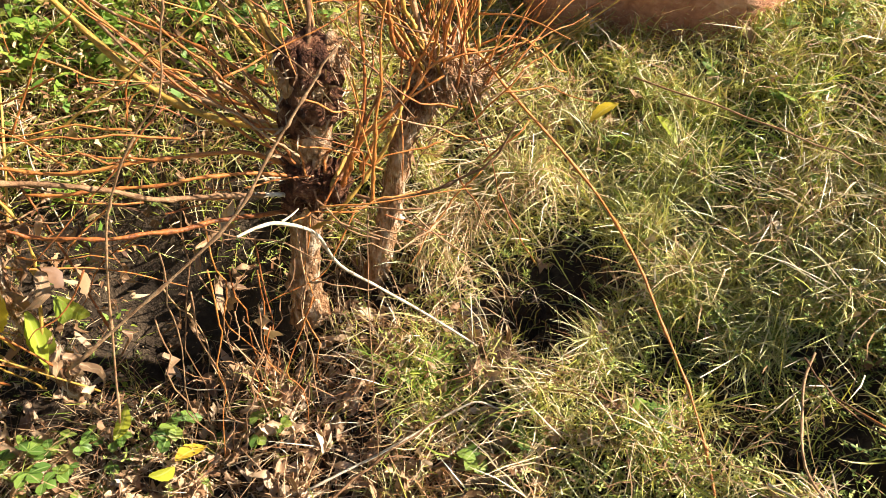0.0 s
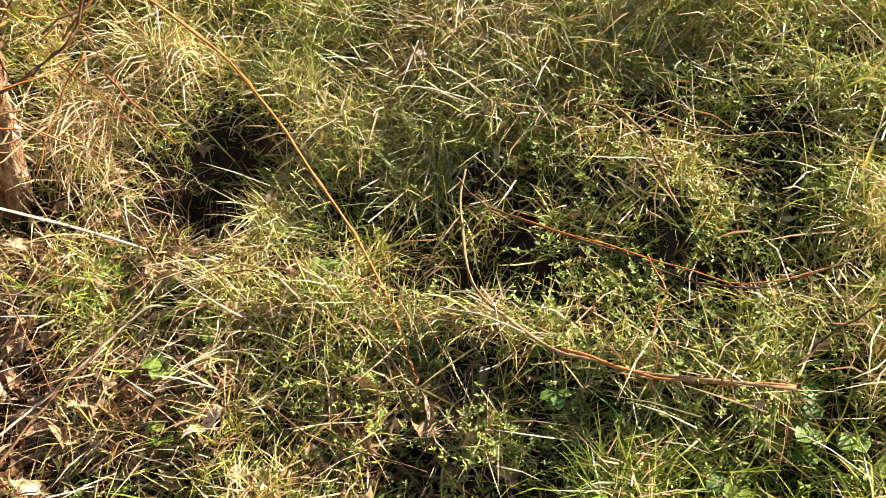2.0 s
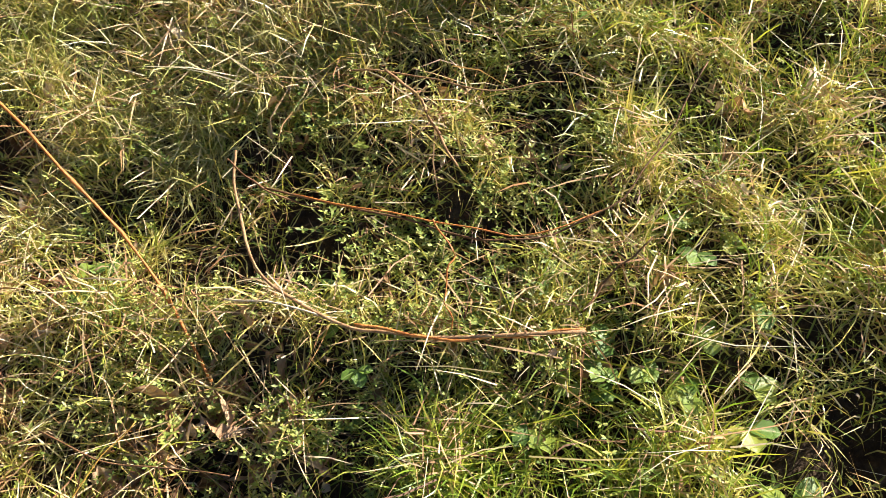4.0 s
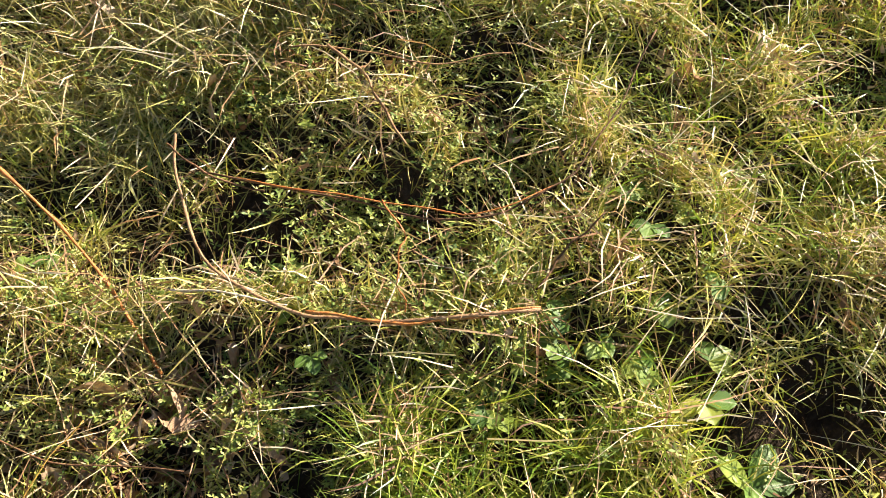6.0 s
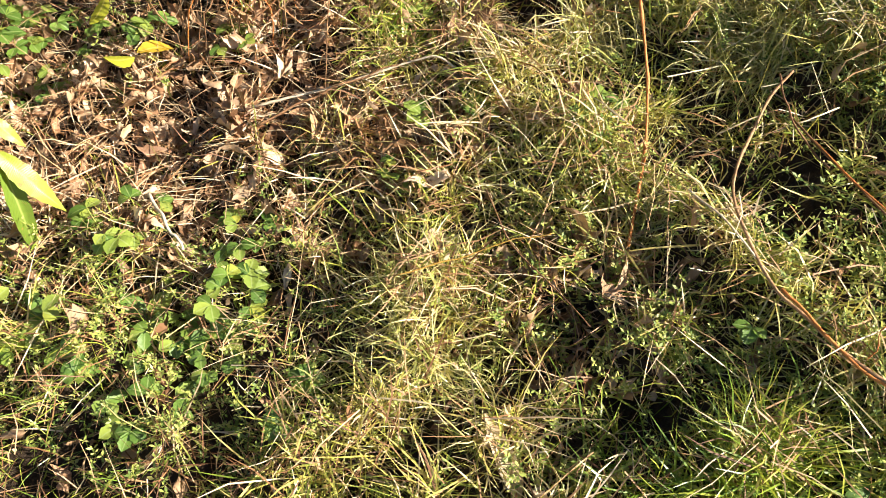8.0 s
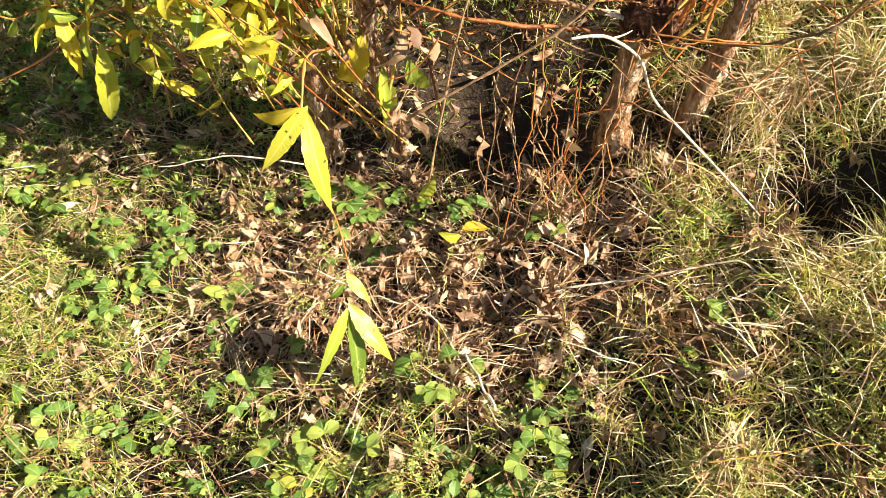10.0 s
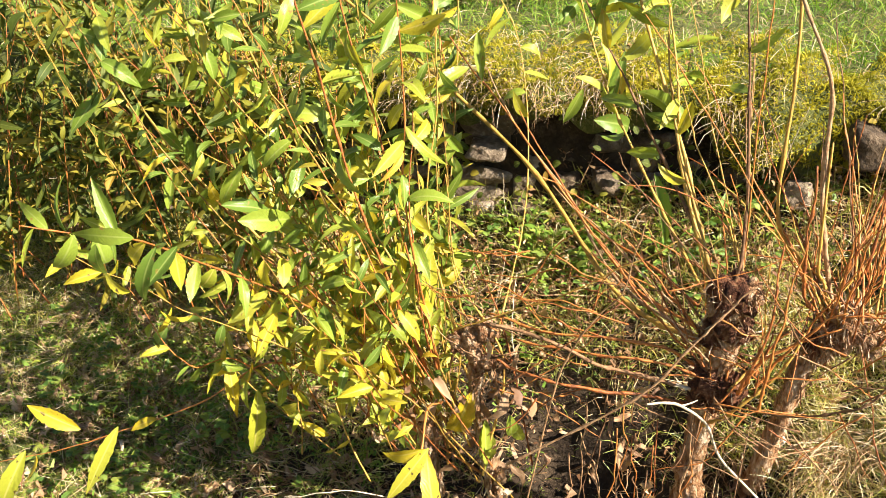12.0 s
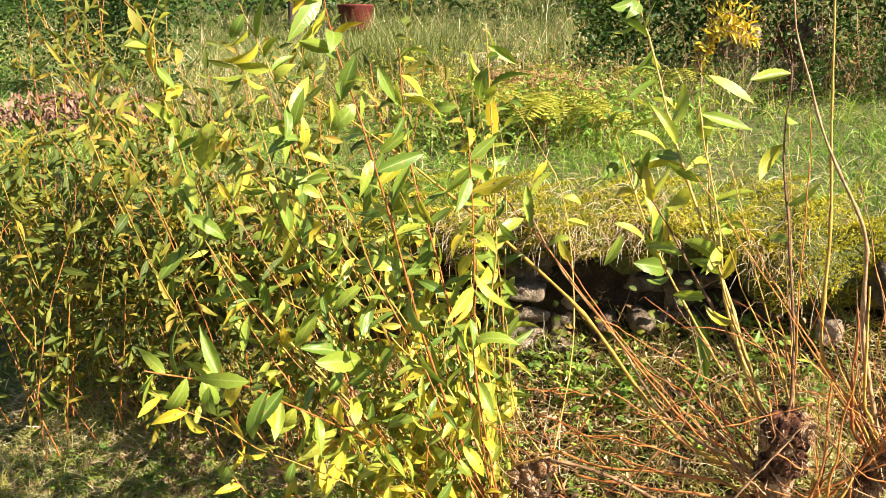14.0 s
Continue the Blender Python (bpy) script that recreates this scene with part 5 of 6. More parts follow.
def build_pollard_two():
    rng = np.random.default_rng(42)
    tree = thing("willow_pollard", (0.2, 1.76, 0.08), "slim leaning willow stump with a bushy cut head", "tree", "pollard willows")
    trunk(tree, [(0.185, 1.76, 0.02), (0.22, 1.69, 0.25), (0.24, 1.65, 0.43), (0.26, 1.63, 0.54), (0.30, 1.61, 0.62)], (0.033, 0.027, 0.025, 0.028, 0.034), rng)
    head = [((0.31, 1.60, 0.64), 0.042), ((0.27, 1.61, 0.60), 0.038), ((0.37, 1.60, 0.66), 0.036), ((0.33, 1.58, 0.70), 0.036), ((0.40, 1.61, 0.63), 0.030)]
    shag(tree, head, 1500, rng)
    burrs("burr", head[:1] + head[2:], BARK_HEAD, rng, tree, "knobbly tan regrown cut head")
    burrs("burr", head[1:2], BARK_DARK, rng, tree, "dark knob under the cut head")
    burrs("cut_scar", [((0.243, 1.66, 0.262), 0.008)], PALE_WOOD, rng, tree, "pale cut scar")
    for pts, r, mat in (([(0.30, 1.60, 0.66), (0.22, 1.60, 0.80), (0.13, 1.60, 0.95), (0.12, 1.62, 1.29), (0.10, 1.64, 1.58), (0.08, 1.66, 1.95)], 0.009, SHOOT_OCHRE),
                        ([(0.30, 1.60, 0.68), (0.22, 1.57, 1.0), (0.20, 1.55, 1.27), (0.12, 1.56, 1.44), (0.02, 1.60, 1.69), (-0.03, 1.62, 1.92)], 0.009, SHOOT_BROWN),
                        ([(0.30, 1.58, 0.66), (0.22, 1.54, 0.76), (0.20, 1.50, 0.88), (0.19, 1.5, 1.1)], 0.008, SHOOT_RED),
                        ([(0.31, 1.60, 0.66), (0.27, 1.58, 0.76), (0.24, 1.56, 0.86), (0.22, 1.56, 1.15)], 0.008, SHOOT_OCHRE),
                        ([(0.34, 1.60, 0.68), (0.33, 1.60, 0.76), (0.36, 1.60, 0.86), (0.36, 1.62, 1.2)], 0.008, SHOOT_RED)):
        ob, line = shoot(tree, pts, r, 0.003, mat, rng, 24)
    spray(tree, (0.36, 1.60, 0.66), 14, rng, (0.6, -0.1), 0.6, 0.2, 0.6, (SHOOT_RED, SHOOT_OCHRE), 0.003)
    spray(tree, (0.31, 1.60, 0.69), 30, rng, (-0.10, 0.02), 0.42, 0.25, 0.9, (SHOOT_RED, SHOOT_RED, SHOOT_OCHRE, SHOOT_BROWN), 0.0036)
    shoot(tree, [(0.31, 1.60, 0.66), (0.38, 1.57, 0.72), (0.47, 1.57, 0.615), (0.645, 1.50, 0.41), (0.672, 1.34, 0.372), (0.70, 1.21, 0.295), (0.727, 1.12, 0.21), (0.74, 1.00, 0.12), (0.725, 0.82, 0.02)], 0.0044, 0.0034, SHOOT_RED, rng, 38, 0.003, "arching_shoot", "long orange-brown shoot arching down to the grass")
    shoot(tree, [(0.37, 1.60, 0.70), (0.46, 1.58, 0.74), (0.55, 1.62, 0.68), (0.62, 1.68, 0.6)], 0.004, 0.002, SHOOT_RED, rng)


def build_leafy_willow():
    rng = np.random.default_rng(43)
    tree = thing("willow_bush", (-0.6, 1.66, -0.14), "leafy willow stool with yellowing long leaves", "tree", "leafy willows")
    trunk(tree, [(-0.59, 1.68, -0.18), (-0.62, 1.62, 0.06), (-0.635, 1.58, 0.27), (-0.65, 1.55, 0.46)], (0.03, 0.022, 0.020, 0.026), rng, "thin pale grey trunk")
    trunk(tree, [(-0.80, 1.66, -0.2), (-0.80, 1.60, -0.02), (-0.79, 1.56, 0.16)], (0.032, 0.026, 0.03), rng, "short grey stub")
    burrs("burr", [((-0.65, 1.55, 0.47), 0.04), ((-0.61, 1.55, 0.50), 0.03), ((-0.69, 1.55, 0.45), 0.03), ((-0.60, 1.55, 0.40), 0.026)], BARK_HEAD, rng, tree, "shaggy brown cut head")
    def leafy_shoot(pts, r, mat, n=0, t0=0, yellow=0, droop=0, size=1):
        ob, line = shoot(tree, pts, r, 0.002, mat, rng, 28, 0.005)
        if n:
            leafy(ob, line, int(n * 1.35), rng, t0, 1.0, yellow, droop, size)

    leafy_shoot([(-0.83, 1.66, 0.13), (-0.94, 1.6, 0.26), (-1.1, 1.5, 0.48), (-1.18, 1.12, 0.77), (-1.18, 0.78, 0.98), (-1.22, 0.55, 1.08)], 0.0055, SHOOT_RED, 22, 0.2, 0.25, 0.55, 0.95)
    leafy_shoot([(-0.85, 1.66, 0.06), (-1.1, 1.55, 0.21), (-1.3, 1.48, 0.29), (-1.55, 1.42, 0.12), (-1.9, 1.36, -0.06), (-2.4, 1.28, -0.25)], 0.005, SHOOT_RED, 4, 0.3, 0.85, 0.9, 1.0)
    leafy_shoot([(-0.75, 1.58, 0.21), (-0.69, 1.3, 0.36), (-0.655, 1.16, 0.32), (-0.63, 1.14, 0.19), (-0.58, 1.12, 0.02), (-0.55, 1.1, -0.12)], 0.004, SHOOT_RED, 3, 0.25, 0.7, 0.8, 0.95)
    leafy_shoot([(-0.78, 1.52, 0.35), (-0.92, 1.4, 0.85), (-1.01, 1.32, 1.29), (-1.09, 1.22, 1.69), (-1.11, 1.15, 1.93)], 0.0055, SHOOT_RED, 20, 0.3, 0.3, 0.35, 1.0)
    leafy_shoot([(-0.8, 1.55, 0.28), (-1.08, 1.5, 0.83), (-1.29, 1.42, 1.34), (-1.36, 1.36, 1.59), (-1.44, 1.3, 1.86)], 0.0055, SHOOT_OCHRE, 22, 0.3, 0.25, 0.3, 1.0)
    leafy_shoot([(-0.82, 1.55, 0.25), (-1.36, 1.5, 0.74), (-1.62, 1.42, 1.07), (-1.73, 1.35, 1.47), (-1.75, 1.3, 1.8)], 0.0055, SHOOT_OCHRE, 22, 0.3, 0.2, 0.3, 1.0)
    leafy_shoot([(-0.76, 1.55, 0.36), (-0.91, 1.55, 0.94), (-1.0, 1.5, 1.35), (-1.04, 1.45, 1.74)], 0.005, SHOOT_RED, 18, 0.3, 0.35, 0.35, 1.0)
    leafy_shoot([(-0.7, 1.56, 0.46), (-0.81, 1.6, 0.79), (-0.79, 1.62, 1.17), (-0.81, 1.62, 1.49), (-0.83, 1.62, 1.8)], 0.0045, SHOOT_OCHRE, 16, 0.4, 0.25, 0.2, 0.95)
    leafy_shoot([(-0.73, 1.52, 0.28), (-0.98, 1.5, 0.76), (-1.26, 1.5, 1.01), (-1.49, 1.5, 1.24)], 0.0045, SHOOT_OCHRE, 16, 0.3, 0.35, 0.3, 1.0)
    leafy_shoot([(-0.74, 1.52, 0.36), (-0.77, 1.34, 0.9), (-0.75, 1.27, 1.25), (-0.74, 1.2, 1.52)], 0.005, SHOOT_RED, 12, 0.35, 0.4, 0.3, 1.0)
    leafy_shoot([(-0.7, 1.52, 0.5), (-0.48, 1.5, 0.62), (-0.3, 1.48, 0.73), (-0.09, 1.45, 0.89)], 0.0045, SHOOT_OCHRE, 0, 0, 0, 0, 1)
    leafy_shoot([(-0.44, 1.42, -0.05), (-0.37, 1.42, 0.42), (-0.3, 1.4, 0.61), (-0.22, 1.38, 0.75), (-0.16, 1.36, 0.97)], 0.0038, SHOOT_BROWN, 0, 0, 0, 0, 1)
    leafy_shoot([(-0.6, 1.54, 0.0), (-0.55, 1.55, 0.41), (-0.71, 1.55, 0.68), (-0.73, 1.55, 0.96)], 0.005, SHOOT_OCHRE, 7, 0.4, 0.6, 0.6, 0.9)
    # the crowd of lesser shoots
    shapes, poses = [], []
    for k in range(38):
        root = np.array([rng.normal(-0.78, 0.10), rng.normal(1.68, 0.09), 0.0])
        root[2] = rng.uniform(-0.1, 0.25)
        d = np.array([min(rng.normal(-0.38, 0.30), -0.06), rng.normal(0.05, 0.25), 1.0])
        le = rng.uniform(0.6, 1.75)
        end = root + d * le
        bow = rng.normal(size=3) * 0.08
        ob, line = shoot(tree, [root, root + d * le * 0.35 + bow, root + d * le * 0.7 + bow, end], 0.0042, 0.0016, (SHOOT_OCHRE, SHOOT_RED, SHOOT_OCHRE)[k % 3], rng, 16, 0.005, sides=5)
        if k < 18:
            leafy(ob, line, 13, rng, 0.2, 1.0, 0.5 if le < 1.1 else 0.25, 0.5, 0.9)
        else:
            for t in np.linspace(0.15, 1.0, 30):
                at = leaf_pose(line, min(t, 0.99), rng, 0.4 + rng.normal() * 0.2, rng.uniform(0.7, 1.1))
                if at.translation.x < -0.74 or at.translation.z > 0.95:
                    shapes.append(SMALL_SHAPES[int(rng.integers(10))])
                    poses.append(at)
    for k in range(30):
        root = np.array([rng.normal(-0.88, 0.17), rng.normal(1.58, 0.10), rng.uniform(-0.08, 0.15)])
        d = np.array([rng.normal(-0.55, 0.45), rng.normal(-0.25, 0.25), 1.0])
        le = rng.uniform(0.35, 0.85)
        ob, line = shoot(tree, [root, root + d * le * 0.4, root + d * le * 0.75 + rng.normal(size=3) * 0.04, root + d * le], 0.0034, 0.0014, SHOOT_OCHRE if k % 2 else SHOOT_RED, rng, 12, 0.005, sides=5)
        leafy(ob, line, 10, rng, 0.2, 1.0, 0.65, 0.5, 0.85)
    ob = part("foliage", many_leaves("foliage", shapes, poses, LEAF_MANY), tree, "crowded green and yellow willow leaves")
    tagged(ob, kind="stuff")
    leaf_at(tree, (-0.99, 0.58, 1.08), (-1.10, 0.53, 1.09), 0)
    leaf_at(tree, (-0.96, 0.60, 1.06), (-1.00, 0.55, 0.96), 0)
    leaf_at(tree, (-0.96, 0.66, 1.04), (-1.01, 0.61, 0.96), 0)
    leaf_at(tree, (-1.11, 0.61, 1.04), (-1.12, 0.60, 0.96), 0)
    leaf_at(tree, (-1.26, 2.16, 1.13), (-1.40, 2.08, 0.96), 1)
    leaf_at(tree, (-1.33, 2.15, 1.27), (-1.35, 2.13, 1.08), 0)
    leaf_at(tree, (-1.05, 1.21, 1.72), (-1.10, 1.20, 1.59), 0)
    leaf_at(tree, (-1.02, 1.28, 1.69), (-0.98, 1.31, 1.59), 0)
    leaf_at(tree, (-1.15, 1.26, 1.61), (-1.14, 1.28, 1.50), 0)
    leaf_at(tree, (-1.15, 1.59, 1.43), (-1.21, 1.55, 1.23), 0)
    leaf_at(tree, (-1.64, 1.42, 1.52), (-1.70, 1.38, 1.38), 0)
    leaf_at(tree, (-1.52, 1.71, 1.25), (-1.54, 1.66, 1.02), 0)
    leaf_at(tree, (-0.81, 2.02, 1.29), (-0.79, 2.02, 1.13), 0)
    leaf_at(tree, (-0.56, 2.36, 1.11), (-0.42, 2.40, 1.08), 0)
    leaf_at(tree, (-0.53, 2.36, 1.07), (-0.58, 2.34, 0.94), 0)
    leaf_at(tree, (-0.48, 2.34, 0.97), (-0.34, 2.38, 0.95), 0)
    leaf_at(tree, (-0.27, 2.45, 1.55), (-0.26, 2.46, 1.41), 0)
    leaf_at(tree, (-0.27, 2.55, 1.65), (-0.09, 2.58, 1.57), 0)
    leaf_at(tree, (-0.21, 2.39, 1.04), (-0.15, 2.39, 0.94), 0)
    leaf_at(tree, (-0.54, 2.51, 1.44), (-0.38, 2.55, 1.42), 1)
    leaf_at(tree, (-1.52, 1.38, 0.93), (-1.53, 1.35, 0.81), 0)
    leaf_at(tree, (-1.25, 1.33, 0.99), (-1.30, 1.27, 0.88), 0)
    leaf_at(tree, (-1.71, 1.52, 0.99), (-1.72, 1.50, 0.89), 1)
    leaf_at(tree, (-1.16, 1.31, 0.57), (-1.20, 1.25, 0.45), 1)
    leaf_at(tree, (-0.78, 1.55, 0.73), (-0.77, 1.48, 0.52), 1)
    leaf_at(tree, (-1.07, 1.42, 0.56), (-1.03, 1.39, 0.43), 0)
    leaf_at(tree, (-0.91, 1.62, 0.72), (-0.89, 1.60, 0.60), 1)
    leaf_at(tree, (-1.09, 1.35, 0.82), (-1.15, 1.32, 0.77), 0)
    leaf_at(tree, (-1.23, 1.19, 0.92), (-1.12, 1.27, 0.91), 0)
    leaf_at(tree, (-1.19, 1.20, 0.88), (-1.07, 1.28, 0.87), 0)
    leaf_at(tree, (-1.29, 1.38, 0.25), (-1.25, 1.29, 0.06), 1)
    leaf_at(tree, (-1.45, 0.95, 0.34), (-1.48, 0.82, 0.20), 1)
    leaf_at(tree, (-1.52, 0.89, 0.35), (-1.65, 0.84, 0.42), 1)
    leaf_at(tree, (-1.41, 1.41, 0.31), (-1.36, 1.35, 0.14), 1)
    leaf_at(tree, (-1.47, 0.67, 0.44), (-1.49, 0.56, 0.32), 1)
    leaf_at(tree, (-1.64, 1.42, 0.38), (-1.68, 1.38, 0.32), 0)
    leaf_at(tree, (-1.68, 1.31, 1.16), (-1.75, 1.24, 1.05), 0)
    leaf_at(tree, (-1.70, 1.52, 1.01), (-1.71, 1.50, 0.89), 1)
    leaf_at(tree, (-1.28, 1.35, 0.52), (-1.25, 1.33, 0.40), 1)
    leaf_at(tree, (-1.16, 1.42, 0.49), (-1.28, 1.37, 0.50), 0)
    leaf_at(tree, (-1.12, 1.45, 0.50), (-1.09, 1.41, 0.37), 0)
    leaf_at(tree, (-1.20, 1.34, 0.62), (-1.29, 1.25, 0.53), 0)
    leaf_at(tree, (-0.54, 1.04, -0.16), (-0.57, 0.86, -0.30), 0)
    leaf_at(tree, (-0.54, 1.05, -0.18), (-0.45, 0.91, -0.33), 0)
    leaf_at(tree, (-0.54, 1.05, -0.15), (-0.41, 0.98, -0.27), 0)
    leaf_at(tree, (-0.56, 1.08, -0.12), (-0.59, 1.04, -0.17), 0)
    leaf_at(tree, (-0.56, 1.10, -0.10), (-0.49, 1.07, -0.17), 0)
    leaf_at(tree, (-0.62, 1.12, 0.37), (-0.69, 1.01, 0.26), 1)
    leaf_at(tree, (-0.63, 1.13, 0.35), (-0.56, 1.01, 0.16), 1)
    leaf_at(tree, (-0.63, 1.11, 0.37), (-0.72, 1.06, 0.33), 1)
    leaf_at(tree, (-0.27, 2.48, 0.76), (-0.19, 2.42, 0.51), 0)
    leaf_at(tree, (-0.53, 1.56, 0.22), (-0.48, 1.54, 0.14), 0)
    leaf_at(tree, (-0.65, 1.56, 0.28), (-0.67, 1.49, 0.15), 1)
    leaf_at(tree, (-0.61, 1.57, 0.17), (-0.57, 1.52, 0.07), 0)
    # dead leaves caught among the stems
    dead = [link_mesh("dead_leaf", *(lambda s: (s[0], [s[1]]))(long_dry(rng)), LITTER_ONE) for _ in range(5)]
    for k in range(46):
        q = part("dead_leaf", dead[k % 5], tree)
        q.matrix_basis = place((rng.normal(-0.68, 0.16), rng.normal(1.48, 0.08), rng.uniform(0.0, 0.5)), (rng.normal() * 0.4, rng.normal() * 0.4, -1), (rng.normal(), rng.normal(), 0.2))
    lf = part("leaf", LEAVES_GREEN[2], tree)
    lf.matrix_basis = place((-0.50, 1.45, 0.30), (0.35, -0.2, -1.0), (0.5, -0.8, 0.4), 0.8)
    lf = part("leaf", LEAVES_GREEN[5], tree)
    lf.matrix_basis = place((-0.60, 1.55, 0.20), (0.1, -0.2, -1.0), (0.6, -0.8, 0.3), 1.1)


def leafy_thicket(name, at, label, seed, count, lean, spread, l0, l1, leaves, rx, ry, mats=(SHOOT_OCHRE, SHOOT_RED), leafmat=None):
    rng = np.random.default_rng(seed)
    base = at_ground(*at)
    tree = thing(name, base, label, "tree", "leafy willows")
    trunk(tree, [(at[0], at[1], base[2] - 0.05), (at[0] + 0.03, at[1], base[2] + 0.15), (at[0] + 0.02, at[1] - 0.02, base[2] + 0.32)], (0.04, 0.032, 0.038), rng)
    shapes, poses = [], []
    for k in range(count):
        x, y = rng.normal(at[0], rx), rng.normal(at[1], ry)
        root = np.array([x, y, float(height(x, y)) + rng.uniform(-0.02, 0.2)])
        d = np.array([rng.normal(lean[0], spread), rng.normal(lean[1], spread), 1.0])
        le = rng.uniform(l0, l1)
        bow = rng.normal(size=3) * 0.08
        ob, line = shoot(tree, [root, root + d * le * 0.35 + bow, root + d * le * 0.7 + bow, root + d * le], 0.0045, 0.0016, mats[k % len(mats)], rng, 12, 0.005, sides=5)
        for t in np.linspace(0.15, 0.99, leaves):
            shapes.append(SMALL_SHAPES[int(rng.integers(10))])
            poses.append(leaf_pose(line, t, rng, 0.25 + rng.normal() * 0.25, rng.uniform(0.65, 1.25)))
    ob = part("foliage", many_leaves("foliage", shapes, poses, leafmat or LEAF_MANY), tree, "dense green and yellowing leaves")
    tagged(ob, kind="stuff")


build_pollard_one()
build_pollard_two()
build_leafy_willow()
leafy_thicket("willow_bush", (-1.75, 2.45), "dense leafy willow bush standing further back", 51, 46, (-0.15, 0.0), 0.24, 1.0, 2.0, 34, 0.35, 0.18, leafmat=LEAF_SHADED)
leafy_thicket("willow_bush", (-3.1, 2.55), "dense willow bush with orange stems", 52, 60, (-0.05, 0.0), 0.22, 0.8, 1.6, 32, 0.40, 0.20, leafmat=LEAF_SHADED)
leafy_thicket("willow_bush", (-3.9, 3.0), "leafy willow bush at the edge of the row", 53, 44, (0.0, 0.0), 0.22, 0.9, 1.7, 26, 0.35, 0.2, leafmat=LEAF_SHADED)

# ---- fallen sticks and stems ----


def stick(name, pts, r0, r1, mat, label, seed, kink=0.004, n=20):
    rng = np.random.default_rng(seed)
    line = wiggle(smooth_line(pts, n), kink, rng) + np.array([0, 0, 0.012])
    return tagged(new(name, tube(name, line, np.linspace(r0, r1, n) * 0.78, mat, 6, 0.08, rng)), label, "stick", "fallen sticks")


def build_sticks():
    w = thing("bleached_stick", (0.40, 1.44, 0.0), "bleached white curved stick leaning on the stump", "stick", "fallen sticks")
    rng = np.random.default_rng(61)
    line = smooth_line([(-0.11, 1.30, 0.51), (-0.07, 1.34, 0.50), (-0.03, 1.38, 0.475), (0.035, 1.455, 0.39), (0.08, 1.50, 0.27), (0.17, 1.54, 0.16), (0.29, 1.53, 0.06), (0.41, 1.45, 0.0)], 34)
    part("stem", tube("stem", line, np.interp(np.linspace(0, 1, 34), [0, 0.2, 0.6, 1], [0.0026, 0.0038, 0.0036, 0.0030]), PALE_WOOD, 8, 0.06, rng), w)
    part("fork", tube("fork", smooth_line([(-0.03, 1.38, 0.478), (-0.01, 1.40, 0.478), (0.005, 1.415, 0.482)], 8), np.linspace(0.003, 0.0012, 8), PALE_WOOD, 6), w)
    stick("pale_stick", [(-0.04, 1.23, -0.155), (0.15, 1.26, -0.085), (0.32, 1.28, -0.01), (0.40, 1.25, 0.0)], 0.004, 0.0025, PALE_WOOD, "pale dead stick lying in the litter", 62)
    stick("fallen_twig", [(0.96, 1.04, 0.27), (0.91, 0.98, 0.22), (0.86, 0.84, 0.17), (0.89, 0.68, 0.16), (0.95, 0.56, 0.18), (1.14, 0.36, 0.22)], 0.0032, 0.0045, SHOOT_BROWN, "brown curved stem lying in the grass", 63, n=30)
    stick("fallen_twig", [(0.90, 0.64, 0.18), (1.00, 0.50, 0.19), (1.14, 0.36, 0.225)], 0.0035, 0.003, SHOOT_RED, "reddish stem lying in the grass", 64)
    stick("fallen_twig", [(0.95, 0.96, 0.24), (1.05, 0.76, 0.255), (1.11, 0.63, 0.26), (1.18, 0.52, 0.28), (1.31, 0.46, 0.32), (1.44, 0.46, 0.38), (1.57, 0.50, 0.47)], 0.0026, 0.002, SHOOT_BROWN, "long pale brown bowed stem in the grass", 65, n=34)
    stick("fallen_twig", [(0.98, 0.90, 0.245), (1.06, 0.74, 0.262), (1.13, 0.61, 0.272), (1.20, 0.505, 0.29), (1.30, 0.47, 0.315)], 0.0022, 0.0015, SHOOT_RED, "thin reddish bowed stem in the grass", 66)
    stick("fallen_twig", [(1.24, 0.95, 0.37), (1.24, 0.85, 0.35), (1.20, 0.72, 0.30)], 0.004, 0.003, SHOOT_BROWN, "dark reddish stem in the grass", 67)
    stick("fallen_twig", [(1.20, 1.00, 0.36), (1.26, 0.92, 0.37), (1.33, 0.78, 0.37), (1.45, 0.69, 0.39)], 0.0022, 0.0015, SHOOT_BROWN, "thin brown stem across the grass", 68)
    stick("pale_stick", [(1.17, 0.39, 0.22), (1.23, 0.39, 0.26), (1.30, 0.37, 0.31)], 0.003, 0.002, SHOOT_BROWN, "short pale stick sticking up from the grass", 69)
    stick("pale_stalk", [(0.79, 0.85, 0.15), (0.85, 0.76, 0.165), (0.89, 0.68, 0.16)], 0.0028, 0.002, PALE_WOOD, "pale flat stalk in the grass", 70)
    stick("fallen_twig", [(0.46, 0.94, -0.01), (0.51, 0.80, 0.005), (0.58, 0.71, 0.02), (0.63, 0.63, 0.03)], 0.0022, 0.0016, SHOOT_BROWN, "brown stem lying among dead leaves", 71)
    stick("pale_stalk", [(0.30, 0.75, -0.05), (0.45, 0.78, 0.01), (0.57, 0.80, 0.06)], 0.0018, 0.0012, SHOOT_OCHRE, "long dry stalk lying on the grass", 72)
    stick("fallen_twig", [(1.10, 0.67, 0.27), (1.08, 0.61, 0.26), (1.04, 0.56, 0.22), (1.01, 0.54, 0.17)], 0.002, 0.0014, SHOOT_RED, "orange-red crooked stem in the grass", 73, 0.008)
    stick("pale_stick", [(-0.24, 1.04, -0.255), (-0.18, 0.95, -0.235), (-0.13, 0.89, -0.24)], 0.005, 0.004, PALE_WOOD, "short pale stick on the litter", 74)
